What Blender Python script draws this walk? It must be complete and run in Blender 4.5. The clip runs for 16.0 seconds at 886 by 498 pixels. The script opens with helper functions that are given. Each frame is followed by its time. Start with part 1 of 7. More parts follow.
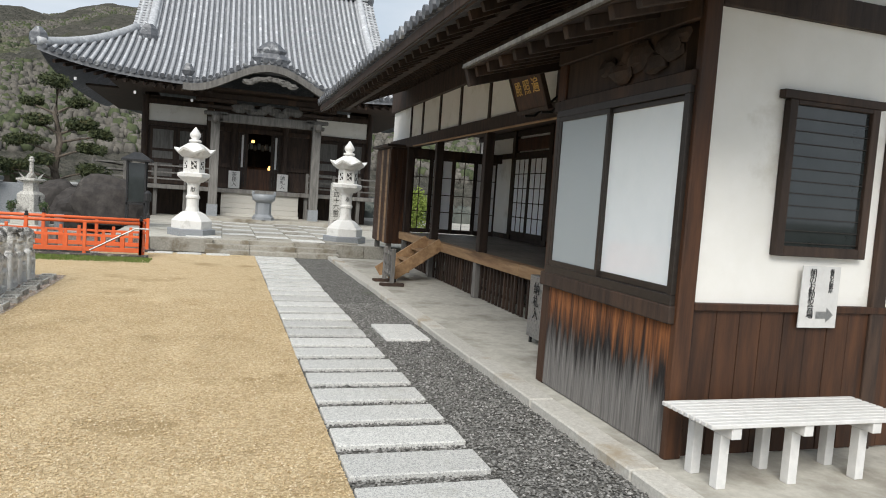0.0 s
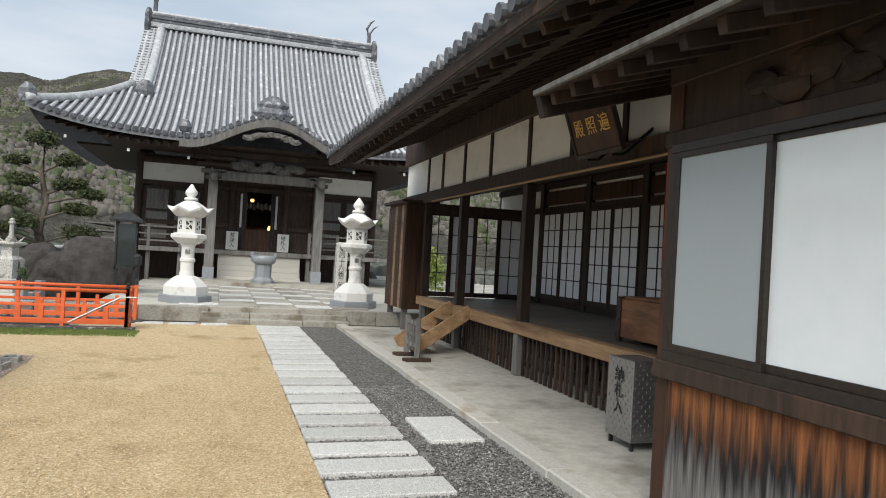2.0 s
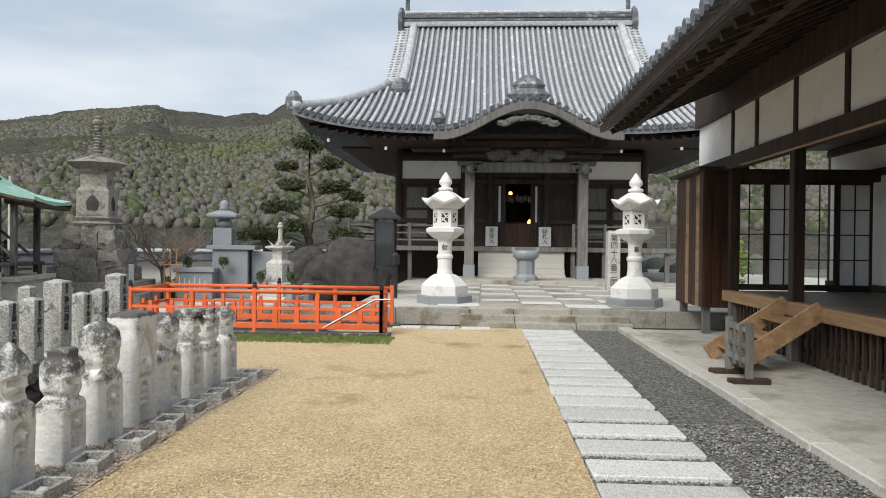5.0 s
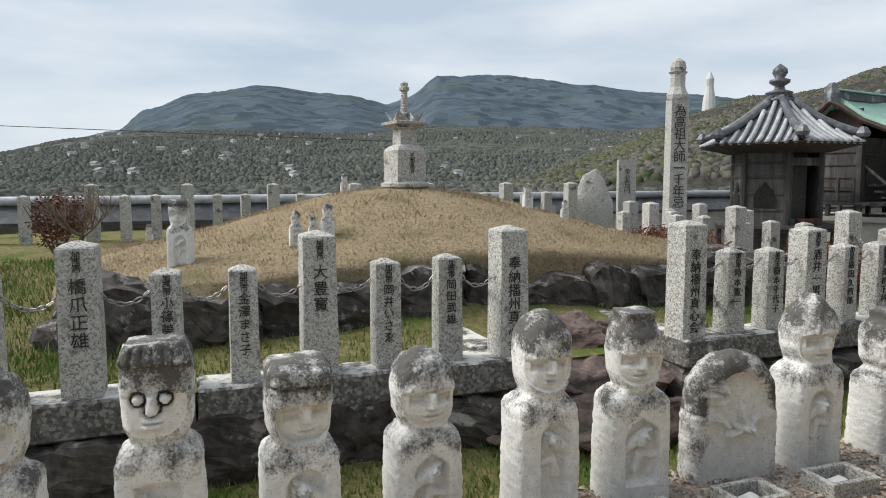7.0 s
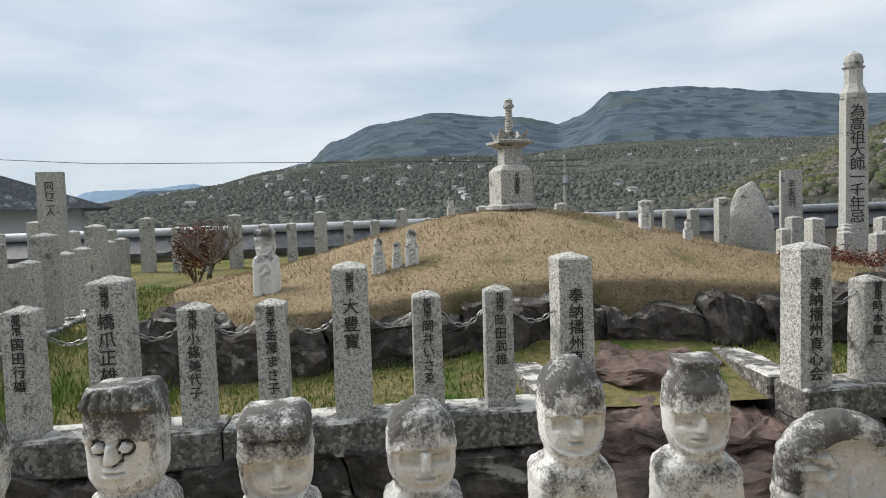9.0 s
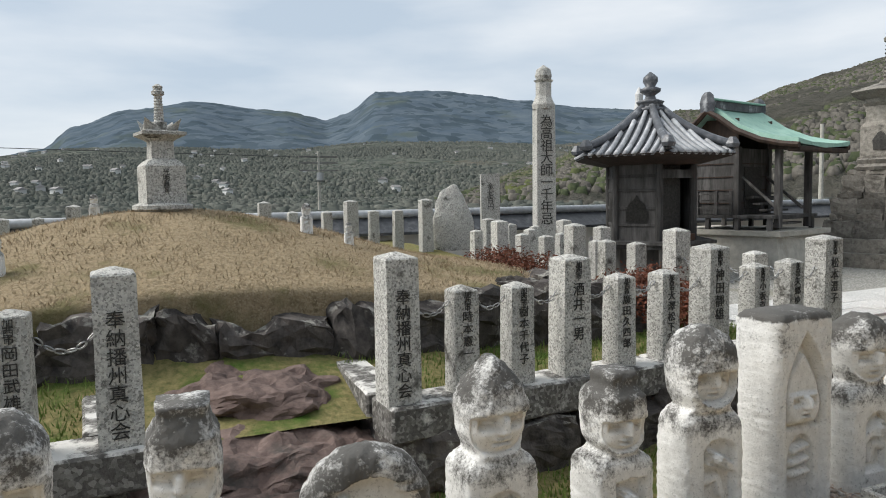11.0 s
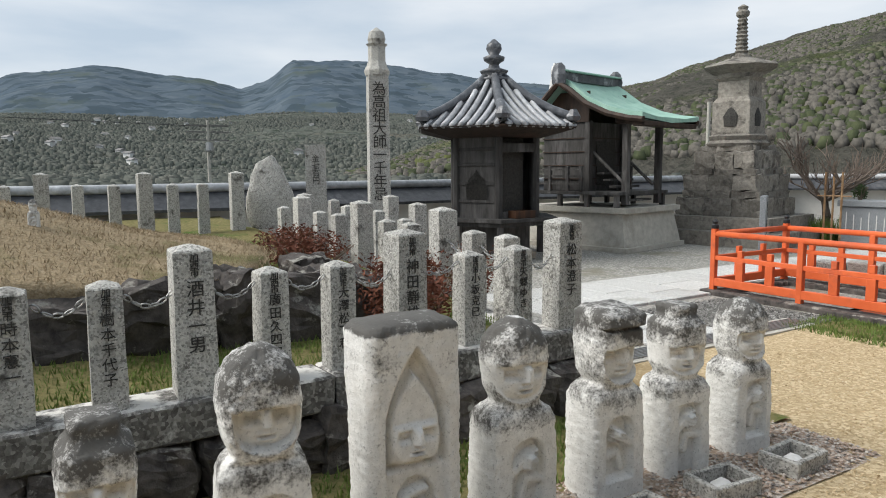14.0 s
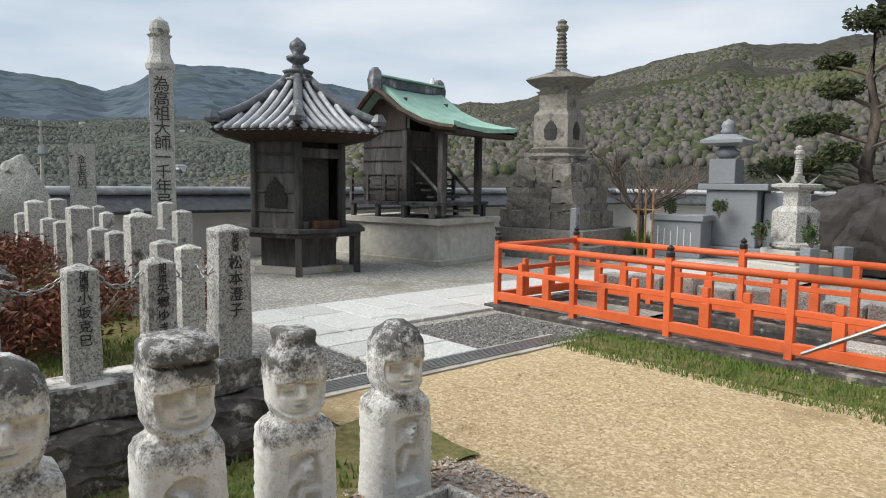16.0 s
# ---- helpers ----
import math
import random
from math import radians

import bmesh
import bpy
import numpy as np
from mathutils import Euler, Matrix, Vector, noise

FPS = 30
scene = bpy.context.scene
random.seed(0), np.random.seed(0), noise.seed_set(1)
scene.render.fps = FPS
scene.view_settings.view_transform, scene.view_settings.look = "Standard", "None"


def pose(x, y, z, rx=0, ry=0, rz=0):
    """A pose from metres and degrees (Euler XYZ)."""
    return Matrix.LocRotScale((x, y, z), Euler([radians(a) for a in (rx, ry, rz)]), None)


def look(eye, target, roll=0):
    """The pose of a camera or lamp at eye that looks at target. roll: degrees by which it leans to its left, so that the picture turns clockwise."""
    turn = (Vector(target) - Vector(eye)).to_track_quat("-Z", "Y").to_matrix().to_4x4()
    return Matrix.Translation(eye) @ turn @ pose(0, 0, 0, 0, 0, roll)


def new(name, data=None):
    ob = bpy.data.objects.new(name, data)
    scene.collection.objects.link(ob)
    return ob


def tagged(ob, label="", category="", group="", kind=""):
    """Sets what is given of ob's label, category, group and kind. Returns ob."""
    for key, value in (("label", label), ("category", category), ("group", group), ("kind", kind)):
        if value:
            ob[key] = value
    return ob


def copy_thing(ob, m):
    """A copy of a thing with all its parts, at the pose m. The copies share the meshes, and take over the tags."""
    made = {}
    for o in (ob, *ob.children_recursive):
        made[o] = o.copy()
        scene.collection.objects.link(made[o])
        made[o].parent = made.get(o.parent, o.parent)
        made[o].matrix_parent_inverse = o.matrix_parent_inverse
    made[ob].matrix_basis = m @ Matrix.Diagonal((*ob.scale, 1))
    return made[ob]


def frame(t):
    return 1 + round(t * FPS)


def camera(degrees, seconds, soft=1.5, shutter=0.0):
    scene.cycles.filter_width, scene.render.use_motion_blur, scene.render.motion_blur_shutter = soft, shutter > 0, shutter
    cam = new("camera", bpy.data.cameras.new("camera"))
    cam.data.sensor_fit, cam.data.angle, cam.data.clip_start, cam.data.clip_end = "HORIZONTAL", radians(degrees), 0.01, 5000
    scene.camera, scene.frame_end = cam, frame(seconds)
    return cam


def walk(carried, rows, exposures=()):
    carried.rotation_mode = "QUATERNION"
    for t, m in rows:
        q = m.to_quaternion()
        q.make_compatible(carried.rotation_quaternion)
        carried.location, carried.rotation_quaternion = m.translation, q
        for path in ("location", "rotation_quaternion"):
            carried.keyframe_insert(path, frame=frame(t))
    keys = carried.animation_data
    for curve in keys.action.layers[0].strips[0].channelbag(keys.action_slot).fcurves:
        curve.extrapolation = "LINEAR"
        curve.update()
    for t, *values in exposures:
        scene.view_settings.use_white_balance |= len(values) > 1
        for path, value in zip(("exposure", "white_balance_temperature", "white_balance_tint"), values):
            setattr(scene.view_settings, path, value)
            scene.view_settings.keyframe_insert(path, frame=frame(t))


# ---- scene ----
cam = camera(64.8, 16.0, soft=1.0)
PATH = [
    (0, (-0.06, 2.577, 1.669), (0.546, 4.478, 1.524), 4.0),
    (0.5, (-0.101, 2.993, 1.684), (0.564, 4.876, 1.572), 3.2),
    (1, (-0.151, 3.415, 1.704), (0.571, 5.279, 1.641), 3.3),
    (1.5, (-0.103, 3.846, 1.701), (0.574, 5.728, 1.692), 3.3),
    (2, (-0.1, 4.297, 1.674), (0.508, 6.202, 1.696), 3.3),
    (2.5, (0.022, 4.791, 1.652), (0.607, 6.703, 1.684), 3.4),
    (3, (0.043, 5.216, 1.66), (0.614, 7.132, 1.69), 3.2),
    (3.2, (0.003, 5.394, 1.668), (0.564, 7.314, 1.698), 3.2),
    (5.5, (-0.047, 7.216, 1.482), (-0.603, 9.137, 1.457), 0.5),
    (6, (-0.148, 7.48, 1.49), (-1.236, 9.156, 1.408), 0.7),
    (6.5, (-0.195, 7.764, 1.457), (-1.754, 9.008, 1.315), 0.5),
    (7, (-0.246, 7.979, 1.449), (-2.113, 8.672, 1.259), -0.2),
    (7.5, (-0.328, 8.145, 1.462), (-2.302, 8.388, 1.256), -0.7),
    (8, (-0.298, 8.359, 1.472), (-2.289, 8.374, 1.284), -1.2),
    (8.5, (-0.318, 8.524, 1.473), (-2.31, 8.562, 1.307), -1.5),
    (9, (-0.454, 8.697, 1.455), (-2.439, 8.914, 1.333), -2.0),
    (9.5, (-0.539, 8.958, 1.432), (-2.496, 9.356, 1.32), -2.0),
    (10, (-0.586, 9.225, 1.442), (-2.495, 9.812, 1.329), -1.7),
    (12.3, (-0.677, 10.374, 1.488), (-2.42, 11.334, 1.287), -0.3),
    (12.5, (-0.659, 10.493, 1.481), (-2.402, 11.451, 1.273), -0.3),
    (13, (-0.597, 10.803, 1.473), (-2.34, 11.759, 1.251), -0.5),
    (13.5, (-0.652, 11.079, 1.44), (-2.379, 12.063, 1.212), -0.4),
    (14, (-0.671, 11.335, 1.462), (-2.364, 12.376, 1.234), -0.4),
    (14.5, (-0.589, 11.675, 1.442), (-2.228, 12.8, 1.222), -0.6),
    (15, (-0.563, 11.958, 1.433), (-2.139, 13.172, 1.228), -0.5),
    (15.5, (-0.55, 12.294, 1.436), (-2.072, 13.577, 1.242), 0.1),
    (16, (-0.494, 12.667, 1.394), (-1.988, 13.983, 1.202), 0.7),
]
walk(cam, [(t, look(eye, target, roll)) for t, eye, target, roll in PATH])

# ---- world, sun, exposure ----
world = bpy.data.worlds.new("sky")
scene.world = world
world.use_nodes = True
wn, wl = world.node_tree.nodes, world.node_tree.links
bg = wn["Background"]
sky = wn.new("ShaderNodeTexSky")
sky.sky_type, sky.sun_disc, sky.sun_elevation, sky.sun_rotation = "NISHITA", False, radians(44), radians(208)
sky_gain = wn.new("ShaderNodeVectorMath")
sky_gain.operation = "SCALE"
sky_gain.inputs["Scale"].default_value = 0.09
coord = wn.new("ShaderNodeTexCoord")
squash = wn.new("ShaderNodeMapping")
squash.inputs["Scale"].default_value = (1.6, 1.6, 7.0)
cloud = wn.new("ShaderNodeTexNoise")
cloud.inputs["Scale"].default_value, cloud.inputs["Detail"].default_value = 1.7, 5
ramp = wn.new("ShaderNodeValToRGB")
ramp.color_ramp.elements[0].position, ramp.color_ramp.elements[0].color = 0.34, (0.50, 0.59, 0.69, 1)
ramp.color_ramp.elements[1].position, ramp.color_ramp.elements[1].color = 0.70, (0.78, 0.82, 0.86, 1)
blend = wn.new("ShaderNodeMix")
blend.data_type = "RGBA"
blend.inputs[0].default_value = 0.88
wl.new(coord.outputs["Generated"], squash.inputs["Vector"])
wl.new(squash.outputs["Vector"], cloud.inputs["Vector"])
wl.new(cloud.outputs["Fac"], ramp.inputs["Fac"])
wl.new(sky.outputs["Color"], sky_gain.inputs[0])
wl.new(sky_gain.outputs["Vector"], blend.inputs[6])
wl.new(ramp.outputs["Color"], blend.inputs[7])
wl.new(blend.outputs[2], bg.inputs["Color"])
bg.inputs["Strength"].default_value = 0.89
sun = new("sun", bpy.data.lights.new("sun", "SUN"))
sun.data.energy, sun.data.angle, sun.data.color = 3.0, radians(40), (1.0, 0.97, 0.92)
sun.matrix_world = pose(0, 0, 30, 46, 0, -28)
scene.view_settings.exposure = 0.35


# ---- materials ----
def mat(name, a, b, scale=8.0, rough=0.75, bump=0.2, metal=0.0, stain=None, stain_scale=1.2, stain_at=0.55, stain_soft=0.12,
        rnd=0.0, stretch=(1, 1, 1), local=False, speck=None, speck_scale=90.0, bump_scale=1.0, up=0.0, spec=0.4):
    """Two-scale surface: grain between a and b, larger stains, optional specks and a bump. up: how much more the stain takes faces that look up."""
    m = bpy.data.materials.new(name)
    m.use_nodes = True
    n, l = m.node_tree.nodes, m.node_tree.links
    bsdf = n["Principled BSDF"]
    bsdf.inputs["Roughness"].default_value, bsdf.inputs["Metallic"].default_value = rough, metal
    bsdf.inputs["Specular IOR Level"].default_value = spec
    if local:
        src = n.new("ShaderNodeTexCoord").outputs["Object"]
    else:
        src = n.new("ShaderNodeNewGeometry").outputs["Position"]
    mp = n.new("ShaderNodeMapping")
    mp.inputs["Scale"].default_value = stretch
    l.new(src, mp.inputs["Vector"])
    info = n.new("ShaderNodeObjectInfo")
    if local:
        shift = n.new("ShaderNodeVectorMath")
        shift.operation = "ADD"
        mul = n.new("ShaderNodeMath")
        mul.operation = "MULTIPLY"
        mul.inputs[1].default_value = 37.0
        l.new(info.outputs["Random"], mul.inputs[0])
        l.new(mp.outputs["Vector"], shift.inputs[0])
        l.new(mul.outputs[0], shift.inputs[1])
        vec = shift.outputs["Vector"]
    else:
        vec = mp.outputs["Vector"]

    def tex(s, detail=6.0):
        t = n.new("ShaderNodeTexNoise")
        t.inputs["Scale"].default_value, t.inputs["Detail"].default_value, t.inputs["Roughness"].default_value = s, detail, 0.65
        l.new(vec, t.inputs["Vector"])
        return t.outputs["Fac"]

    def mix(fac, c0, c1):
        x = n.new("ShaderNodeMix")
        x.data_type = "RGBA"
        for value, slot in ((fac, 0), (c0, 6), (c1, 7)):
            if isinstance(value, bpy.types.NodeSocket):
                l.new(value, x.inputs[slot])
            elif slot == 0:
                x.inputs[0].default_value = value
            else:
                x.inputs[slot].default_value = (*value, 1)
        return x.outputs[2]

    def span(v, lo, hi):
        r = n.new("ShaderNodeMapRange")
        r.inputs["From Min"].default_value, r.inputs["From Max"].default_value = lo, hi
        l.new(v, r.inputs["Value"])
        return r.outputs["Result"]

    grain = tex(scale)
    col = mix(span(grain, 0.32, 0.68), a, b)
    if speck:
        vo = n.new("ShaderNodeTexVoronoi")
        vo.inputs["Scale"].default_value = speck_scale
        l.new(vec, vo.inputs["Vector"])
        sep = n.new("ShaderNodeSeparateColor")
        l.new(vo.outputs["Color"], sep.inputs[0])
        col = mix(span(sep.outputs[0], 0.45, 0.95), col, speck)
    if stain:
        big = tex(stain_scale, 9.0)
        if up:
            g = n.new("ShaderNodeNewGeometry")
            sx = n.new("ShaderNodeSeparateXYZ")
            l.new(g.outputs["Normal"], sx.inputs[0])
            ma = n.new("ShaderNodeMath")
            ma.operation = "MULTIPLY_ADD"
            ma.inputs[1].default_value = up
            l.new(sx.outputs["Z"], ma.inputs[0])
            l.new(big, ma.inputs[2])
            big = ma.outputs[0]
        col = mix(span(big, stain_at, stain_at + stain_soft), col, stain)
    if rnd:
        hsv = n.new("ShaderNodeHueSaturation")
        r2 = span(info.outputs["Random"], 0.0, 1.0)
        mr = n.new("ShaderNodeMapRange")
        mr.inputs["To Min"].default_value, mr.inputs["To Max"].default_value = 1 - rnd, 1 + rnd
        l.new(r2, mr.inputs["Value"])
        l.new(mr.outputs["Result"], hsv.inputs["Value"])
        l.new(col, hsv.inputs["Color"])
        col = hsv.outputs["Color"]
    l.new(col, bsdf.inputs["Base Color"])
    if bump:
        bp = n.new("ShaderNodeBump")
        bp.inputs["Strength"].default_value, bp.inputs["Distance"].default_value = bump, 0.02 * bump_scale
        l.new(grain, bp.inputs["Height"])
        l.new(bp.outputs["Normal"], bsdf.inputs["Normal"])
    return m


YGRAVEL = mat("yellow_gravel", (0.36, 0.265, 0.145), (0.56, 0.43, 0.26), 30, 0.95, 1.0, stain=(0.33, 0.24, 0.125), stain_scale=0.9, stain_at=0.56,
              speck=(0.66, 0.53, 0.34), speck_scale=55, spec=0.15)
DGRAVEL = mat("dark_gravel", (0.035, 0.033, 0.030), (0.15, 0.145, 0.132), 34, 0.95, 1.0, speck=(0.26, 0.255, 0.24), speck_scale=55, stain=(0.10, 0.11, 0.07), stain_scale=1.0, stain_at=0.6, spec=0.15)
GGRAVEL = mat("grey_gravel", (0.17, 0.165, 0.15), (0.37, 0.36, 0.33), 30, 0.95, 1.0, speck=(0.50, 0.48, 0.43), speck_scale=45, stain=(0.22, 0.21, 0.16), stain_scale=0.7, spec=0.15)
PGRAVEL = mat("mixed_gravel", (0.28, 0.21, 0.15), (0.48, 0.38, 0.30), 34, 0.95, 1.0, speck=(0.55, 0.50, 0.45), speck_scale=60, spec=0.15)
GRASS = mat("turf", (0.10, 0.105, 0.04), (0.26, 0.215, 0.10), 22, 0.95, 1.0, stain=(0.06, 0.11, 0.02), stain_scale=1.6, stain_at=0.52, spec=0.1)
STRAW = mat("dry_turf", (0.17, 0.130, 0.078), (0.36, 0.28, 0.175), 26, 0.95, 1.0, stain=(0.135, 0.125, 0.055), stain_scale=1.1, stain_at=0.53, speck=(0.33, 0.265, 0.175), speck_scale=90, spec=0.1)
BLADE = mat("grass_blade", (0.09, 0.15, 0.03), (0.17, 0.22, 0.05), 4, 0.8, 0)
DRYBLADE = mat("dry_blade", (0.19, 0.14, 0.085), (0.44, 0.345, 0.225), 9, 0.85, 0)
PAVER = mat("granite_slab", (0.50, 0.495, 0.47), (0.68, 0.67, 0.635), 45, 0.8, 0.35, rnd=0.12, stain=(0.36, 0.35, 0.31), stain_scale=1.8, stain_at=0.58, speck=(0.33, 0.33, 0.32), speck_scale=140)
KERB = mat("kerb_granite", (0.40, 0.38, 0.34), (0.55, 0.53, 0.48), 40, 0.8, 0.3, rnd=0.1, stain=(0.34, 0.28, 0.20), stain_scale=1.1)
STEPSTONE = mat("step_stone", (0.25, 0.235, 0.20), (0.40, 0.38, 0.33), 30, 0.85, 0.4, rnd=0.12, stain=(0.17, 0.145, 0.105), stain_scale=1.6, stain_at=0.52)
CONC = mat("worn_concrete", (0.38, 0.36, 0.315), (0.52, 0.50, 0.44), 9, 0.85, 0.2, stain=(0.27, 0.25, 0.21), stain_scale=0.8, stain_at=0.52)
OLDSTONE = mat("lichen_granite", (0.40, 0.39, 0.36), (0.62, 0.605, 0.56), 36, 0.9, 0.8, stain=(0.085, 0.08, 0.07), stain_scale=6.5, stain_at=0.57, stain_soft=0.12,
               local=True, rnd=0.14, up=-0.05, speck=(0.22, 0.213, 0.195), speck_scale=120)
PAGSTONE = mat("pagoda_stone", (0.16, 0.145, 0.125), (0.29, 0.27, 0.235), 16, 0.95, 0.9, stain=(0.07, 0.064, 0.056), stain_scale=3.5, stain_at=0.55, local=True, rnd=0.25, up=0.04)
DARKSTONE = mat("dark_fieldstone", (0.026, 0.023, 0.022), (0.115, 0.10, 0.09), 11, 0.9, 1.0, stain=(0.27, 0.26, 0.23), stain_scale=7, stain_at=0.58, stain_soft=0.08, rnd=0.35, local=True, up=0.05)
REDSTONE = mat("red_fieldstone", (0.075, 0.05, 0.043), (0.175, 0.125, 0.108), 14, 0.9, 0.7, stain=(0.05, 0.045, 0.04), stain_scale=3, rnd=0.2, local=True)
# pale patches spread further over faces that look up
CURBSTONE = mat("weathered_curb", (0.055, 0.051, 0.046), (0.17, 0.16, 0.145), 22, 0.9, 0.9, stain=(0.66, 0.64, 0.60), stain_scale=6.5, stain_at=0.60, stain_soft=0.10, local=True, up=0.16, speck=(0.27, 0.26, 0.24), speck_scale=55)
WHITEGRANITE = mat("white_granite", (0.62, 0.61, 0.58), (0.74, 0.73, 0.70), 40, 0.75, 0.25, stain=(0.50, 0.49, 0.46), stain_scale=3.5, stain_at=0.58, local=True)
GREYGRANITE = mat("grey_granite", (0.16, 0.175, 0.19), (0.25, 0.265, 0.28), 60, 0.35, 0.05, speck=(0.32, 0.33, 0.34), speck_scale=150, local=True)
TILE = mat("roof_tile", (0.28, 0.285, 0.295), (0.46, 0.47, 0.485), 7, 0.45, 0.15, stain=(0.60, 0.61, 0.62), stain_scale=2.2, stain_at=0.56, rnd=0.14, local=True)
TILEDARK = mat("roof_tile_dark", (0.05, 0.054, 0.062), (0.125, 0.13, 0.14), 9, 0.4, 0.2, stain=(0.34, 0.35, 0.36), stain_scale=3.5, stain_at=0.55, rnd=0.2, local=True)
# toned darker than the rib tiles laid over it
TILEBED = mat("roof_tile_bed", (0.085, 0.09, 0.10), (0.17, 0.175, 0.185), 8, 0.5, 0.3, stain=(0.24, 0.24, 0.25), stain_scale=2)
# near-black, so the ribs' highlight contrast is put into the colour
COPINGSHADE = mat("coping_bed_shade", (0.030, 0.032, 0.036), (0.075, 0.078, 0.085), 8, 0.5, 0.3, stain=(0.12, 0.12, 0.125), stain_scale=2)
COPPER = mat("copper_patina", (0.24, 0.42, 0.34), (0.36, 0.55, 0.46), 5, 0.7, 0.1, stain=(0.19, 0.32, 0.27), stain_scale=2.5)
DARKWOOD = mat("dark_wood", (0.022, 0.014, 0.010), (0.055, 0.034, 0.024), 12, 0.7, 0.3, stretch=(1, 1, 0.15), stain=(0.075, 0.042, 0.026), stain_scale=1.5, rnd=0.2)
GREYWOOD = mat("silvered_wood", (0.10, 0.095, 0.088), (0.20, 0.19, 0.175), 14, 0.85, 0.4, stretch=(1, 1, 0.12), stain=(0.07, 0.063, 0.056), stain_scale=2, rnd=0.25)
SHRINEWOOD = mat("shrine_wood", (0.035, 0.033, 0.031), (0.095, 0.09, 0.086), 12, 0.85, 0.4, stretch=(1, 1, 0.2), stain=(0.14, 0.135, 0.13), stain_scale=3, rnd=0.3)
BROWNWOOD = mat("brown_wood", (0.022, 0.010, 0.0055), (0.088, 0.036, 0.015), 10, 0.6, 0.3, stretch=(1, 1, 0.10), stain=(0.045, 0.024, 0.014), stain_scale=2.2, rnd=0.2)
BEAMWOOD = mat("beam_wood", (0.22, 0.125, 0.062), (0.42, 0.27, 0.145), 9, 0.6, 0.3, stretch=(1, 0.12, 1), stain=(0.13, 0.07, 0.035), stain_scale=2.2)


def weathered_boards():
    """Boards stained orange under the sill, bared to silver grey below by splashing rain, with dark streaks along the grain."""
    m = mat("bay_board", (0.06, 0.020, 0.008), (0.36, 0.135, 0.042), 26, 0.75, 0.5, stretch=(1, 1, 0.05), rnd=0.16)
    n, l = m.node_tree.nodes, m.node_tree.links
    bsdf = n["Principled BSDF"]
    base = bsdf.inputs["Base Color"].links[0].from_socket
    pos = n.new("ShaderNodeNewGeometry").outputs["Position"]

    def streak(scale, sz):
        mp = n.new("ShaderNodeMapping")
        mp.inputs["Scale"].default_value = (1, 1, sz)
        l.new(pos, mp.inputs["Vector"])
        t = n.new("ShaderNodeTexNoise")
        t.inputs["Scale"].default_value, t.inputs["Detail"].default_value = scale, 5
        l.new(mp.outputs[0], t.inputs["Vector"])
        return t.outputs["Fac"]

    sep = n.new("ShaderNodeSeparateXYZ")
    l.new(pos, sep.inputs[0])

    def level(noise_out, gain, lo, hi):
        q = n.new("ShaderNodeMath")
        q.operation = "MULTIPLY_ADD"
        q.inputs[1].default_value = gain
        l.new(noise_out, q.inputs[0])
        l.new(sep.outputs["Z"], q.inputs[2])
        r = n.new("ShaderNodeMapRange")
        r.inputs["From Min"].default_value, r.inputs["From Max"].default_value = lo, hi
        l.new(q.outputs[0], r.inputs["Value"])
        return r.outputs["Result"]

    def mix(fac, c0, c1):
        x = n.new("ShaderNodeMix")
        x.data_type = "RGBA"
        for v, slot in ((fac, 0), (c0, 6), (c1, 7)):
            if isinstance(v, tuple):
                x.inputs[slot].default_value = (*v, 1)
            else:
                l.new(v, x.inputs[slot])
        return x.outputs[2]

    grain = streak(60, 0.04)
    grey = mix(grain, (0.0, 0.0, 0.0), (0.34, 0.32, 0.30))
    dark = mix(level(streak(18, 0.08), 1.1, 1.12, 1.42), (0.016, 0.013, 0.012), base)
    l.new(mix(level(streak(22, 0.06), 0.9, 0.80, 1.06), grey, dark), bsdf.inputs["Base Color"])
    return m


BAYBOARD = weathered_boards()
FLOORWOOD = mat("veranda_board", (0.085, 0.07, 0.055), (0.17, 0.145, 0.12), 12, 0.55, 0.2, stretch=(1, 0.12, 1), rnd=0.2)
PLASTER = mat("white_plaster", (0.82, 0.80, 0.75), (0.87, 0.85, 0.81), 3, 0.9, 0.08, stain=(0.68, 0.65, 0.58), stain_scale=1.2)
WALLPLASTER = mat("wall_plaster", (0.62, 0.60, 0.56), (0.72, 0.70, 0.66), 3, 0.9, 0.08, stain=(0.50, 0.49, 0.46), stain_scale=1.5)
PAPER = mat("shoji_paper", (0.86, 0.88, 0.89), (0.90, 0.91, 0.92), 4, 0.9, 0)
# frosted film and mesh, their base colours lightened to include the sky's reflection
FROSTSKY = mat("frosted_glass_sky", (0.78, 0.83, 0.85), (0.84, 0.88, 0.90), 2, 0.06, 0, spec=0.8)
SCREEN = mat("insect_screen_sky", (0.34, 0.38, 0.395), (0.39, 0.43, 0.445), 300, 0.45, 0.1, spec=0.5)
DARKGLASS = mat("dark_glass", (0.02, 0.024, 0.024), (0.035, 0.04, 0.04), 3, 0.05, 0, spec=0.7)
ALU = mat("bronze_aluminium", (0.035, 0.028, 0.024), (0.05, 0.042, 0.036), 20, 0.4, 0.02, metal=0.4)
STEEL = mat("steel", (0.30, 0.30, 0.30), (0.42, 0.42, 0.41), 40, 0.45, 0.1, metal=0.9, stain=(0.25, 0.20, 0.16), stain_scale=12, stain_at=0.6)
BOXWOOD = mat("grained_box_wood", (0.10, 0.042, 0.020), (0.30, 0.135, 0.062), 9, 0.5, 0.3, stretch=(1, 0.2, 1), stain=(0.06, 0.027, 0.014), stain_scale=4, stain_at=0.58)
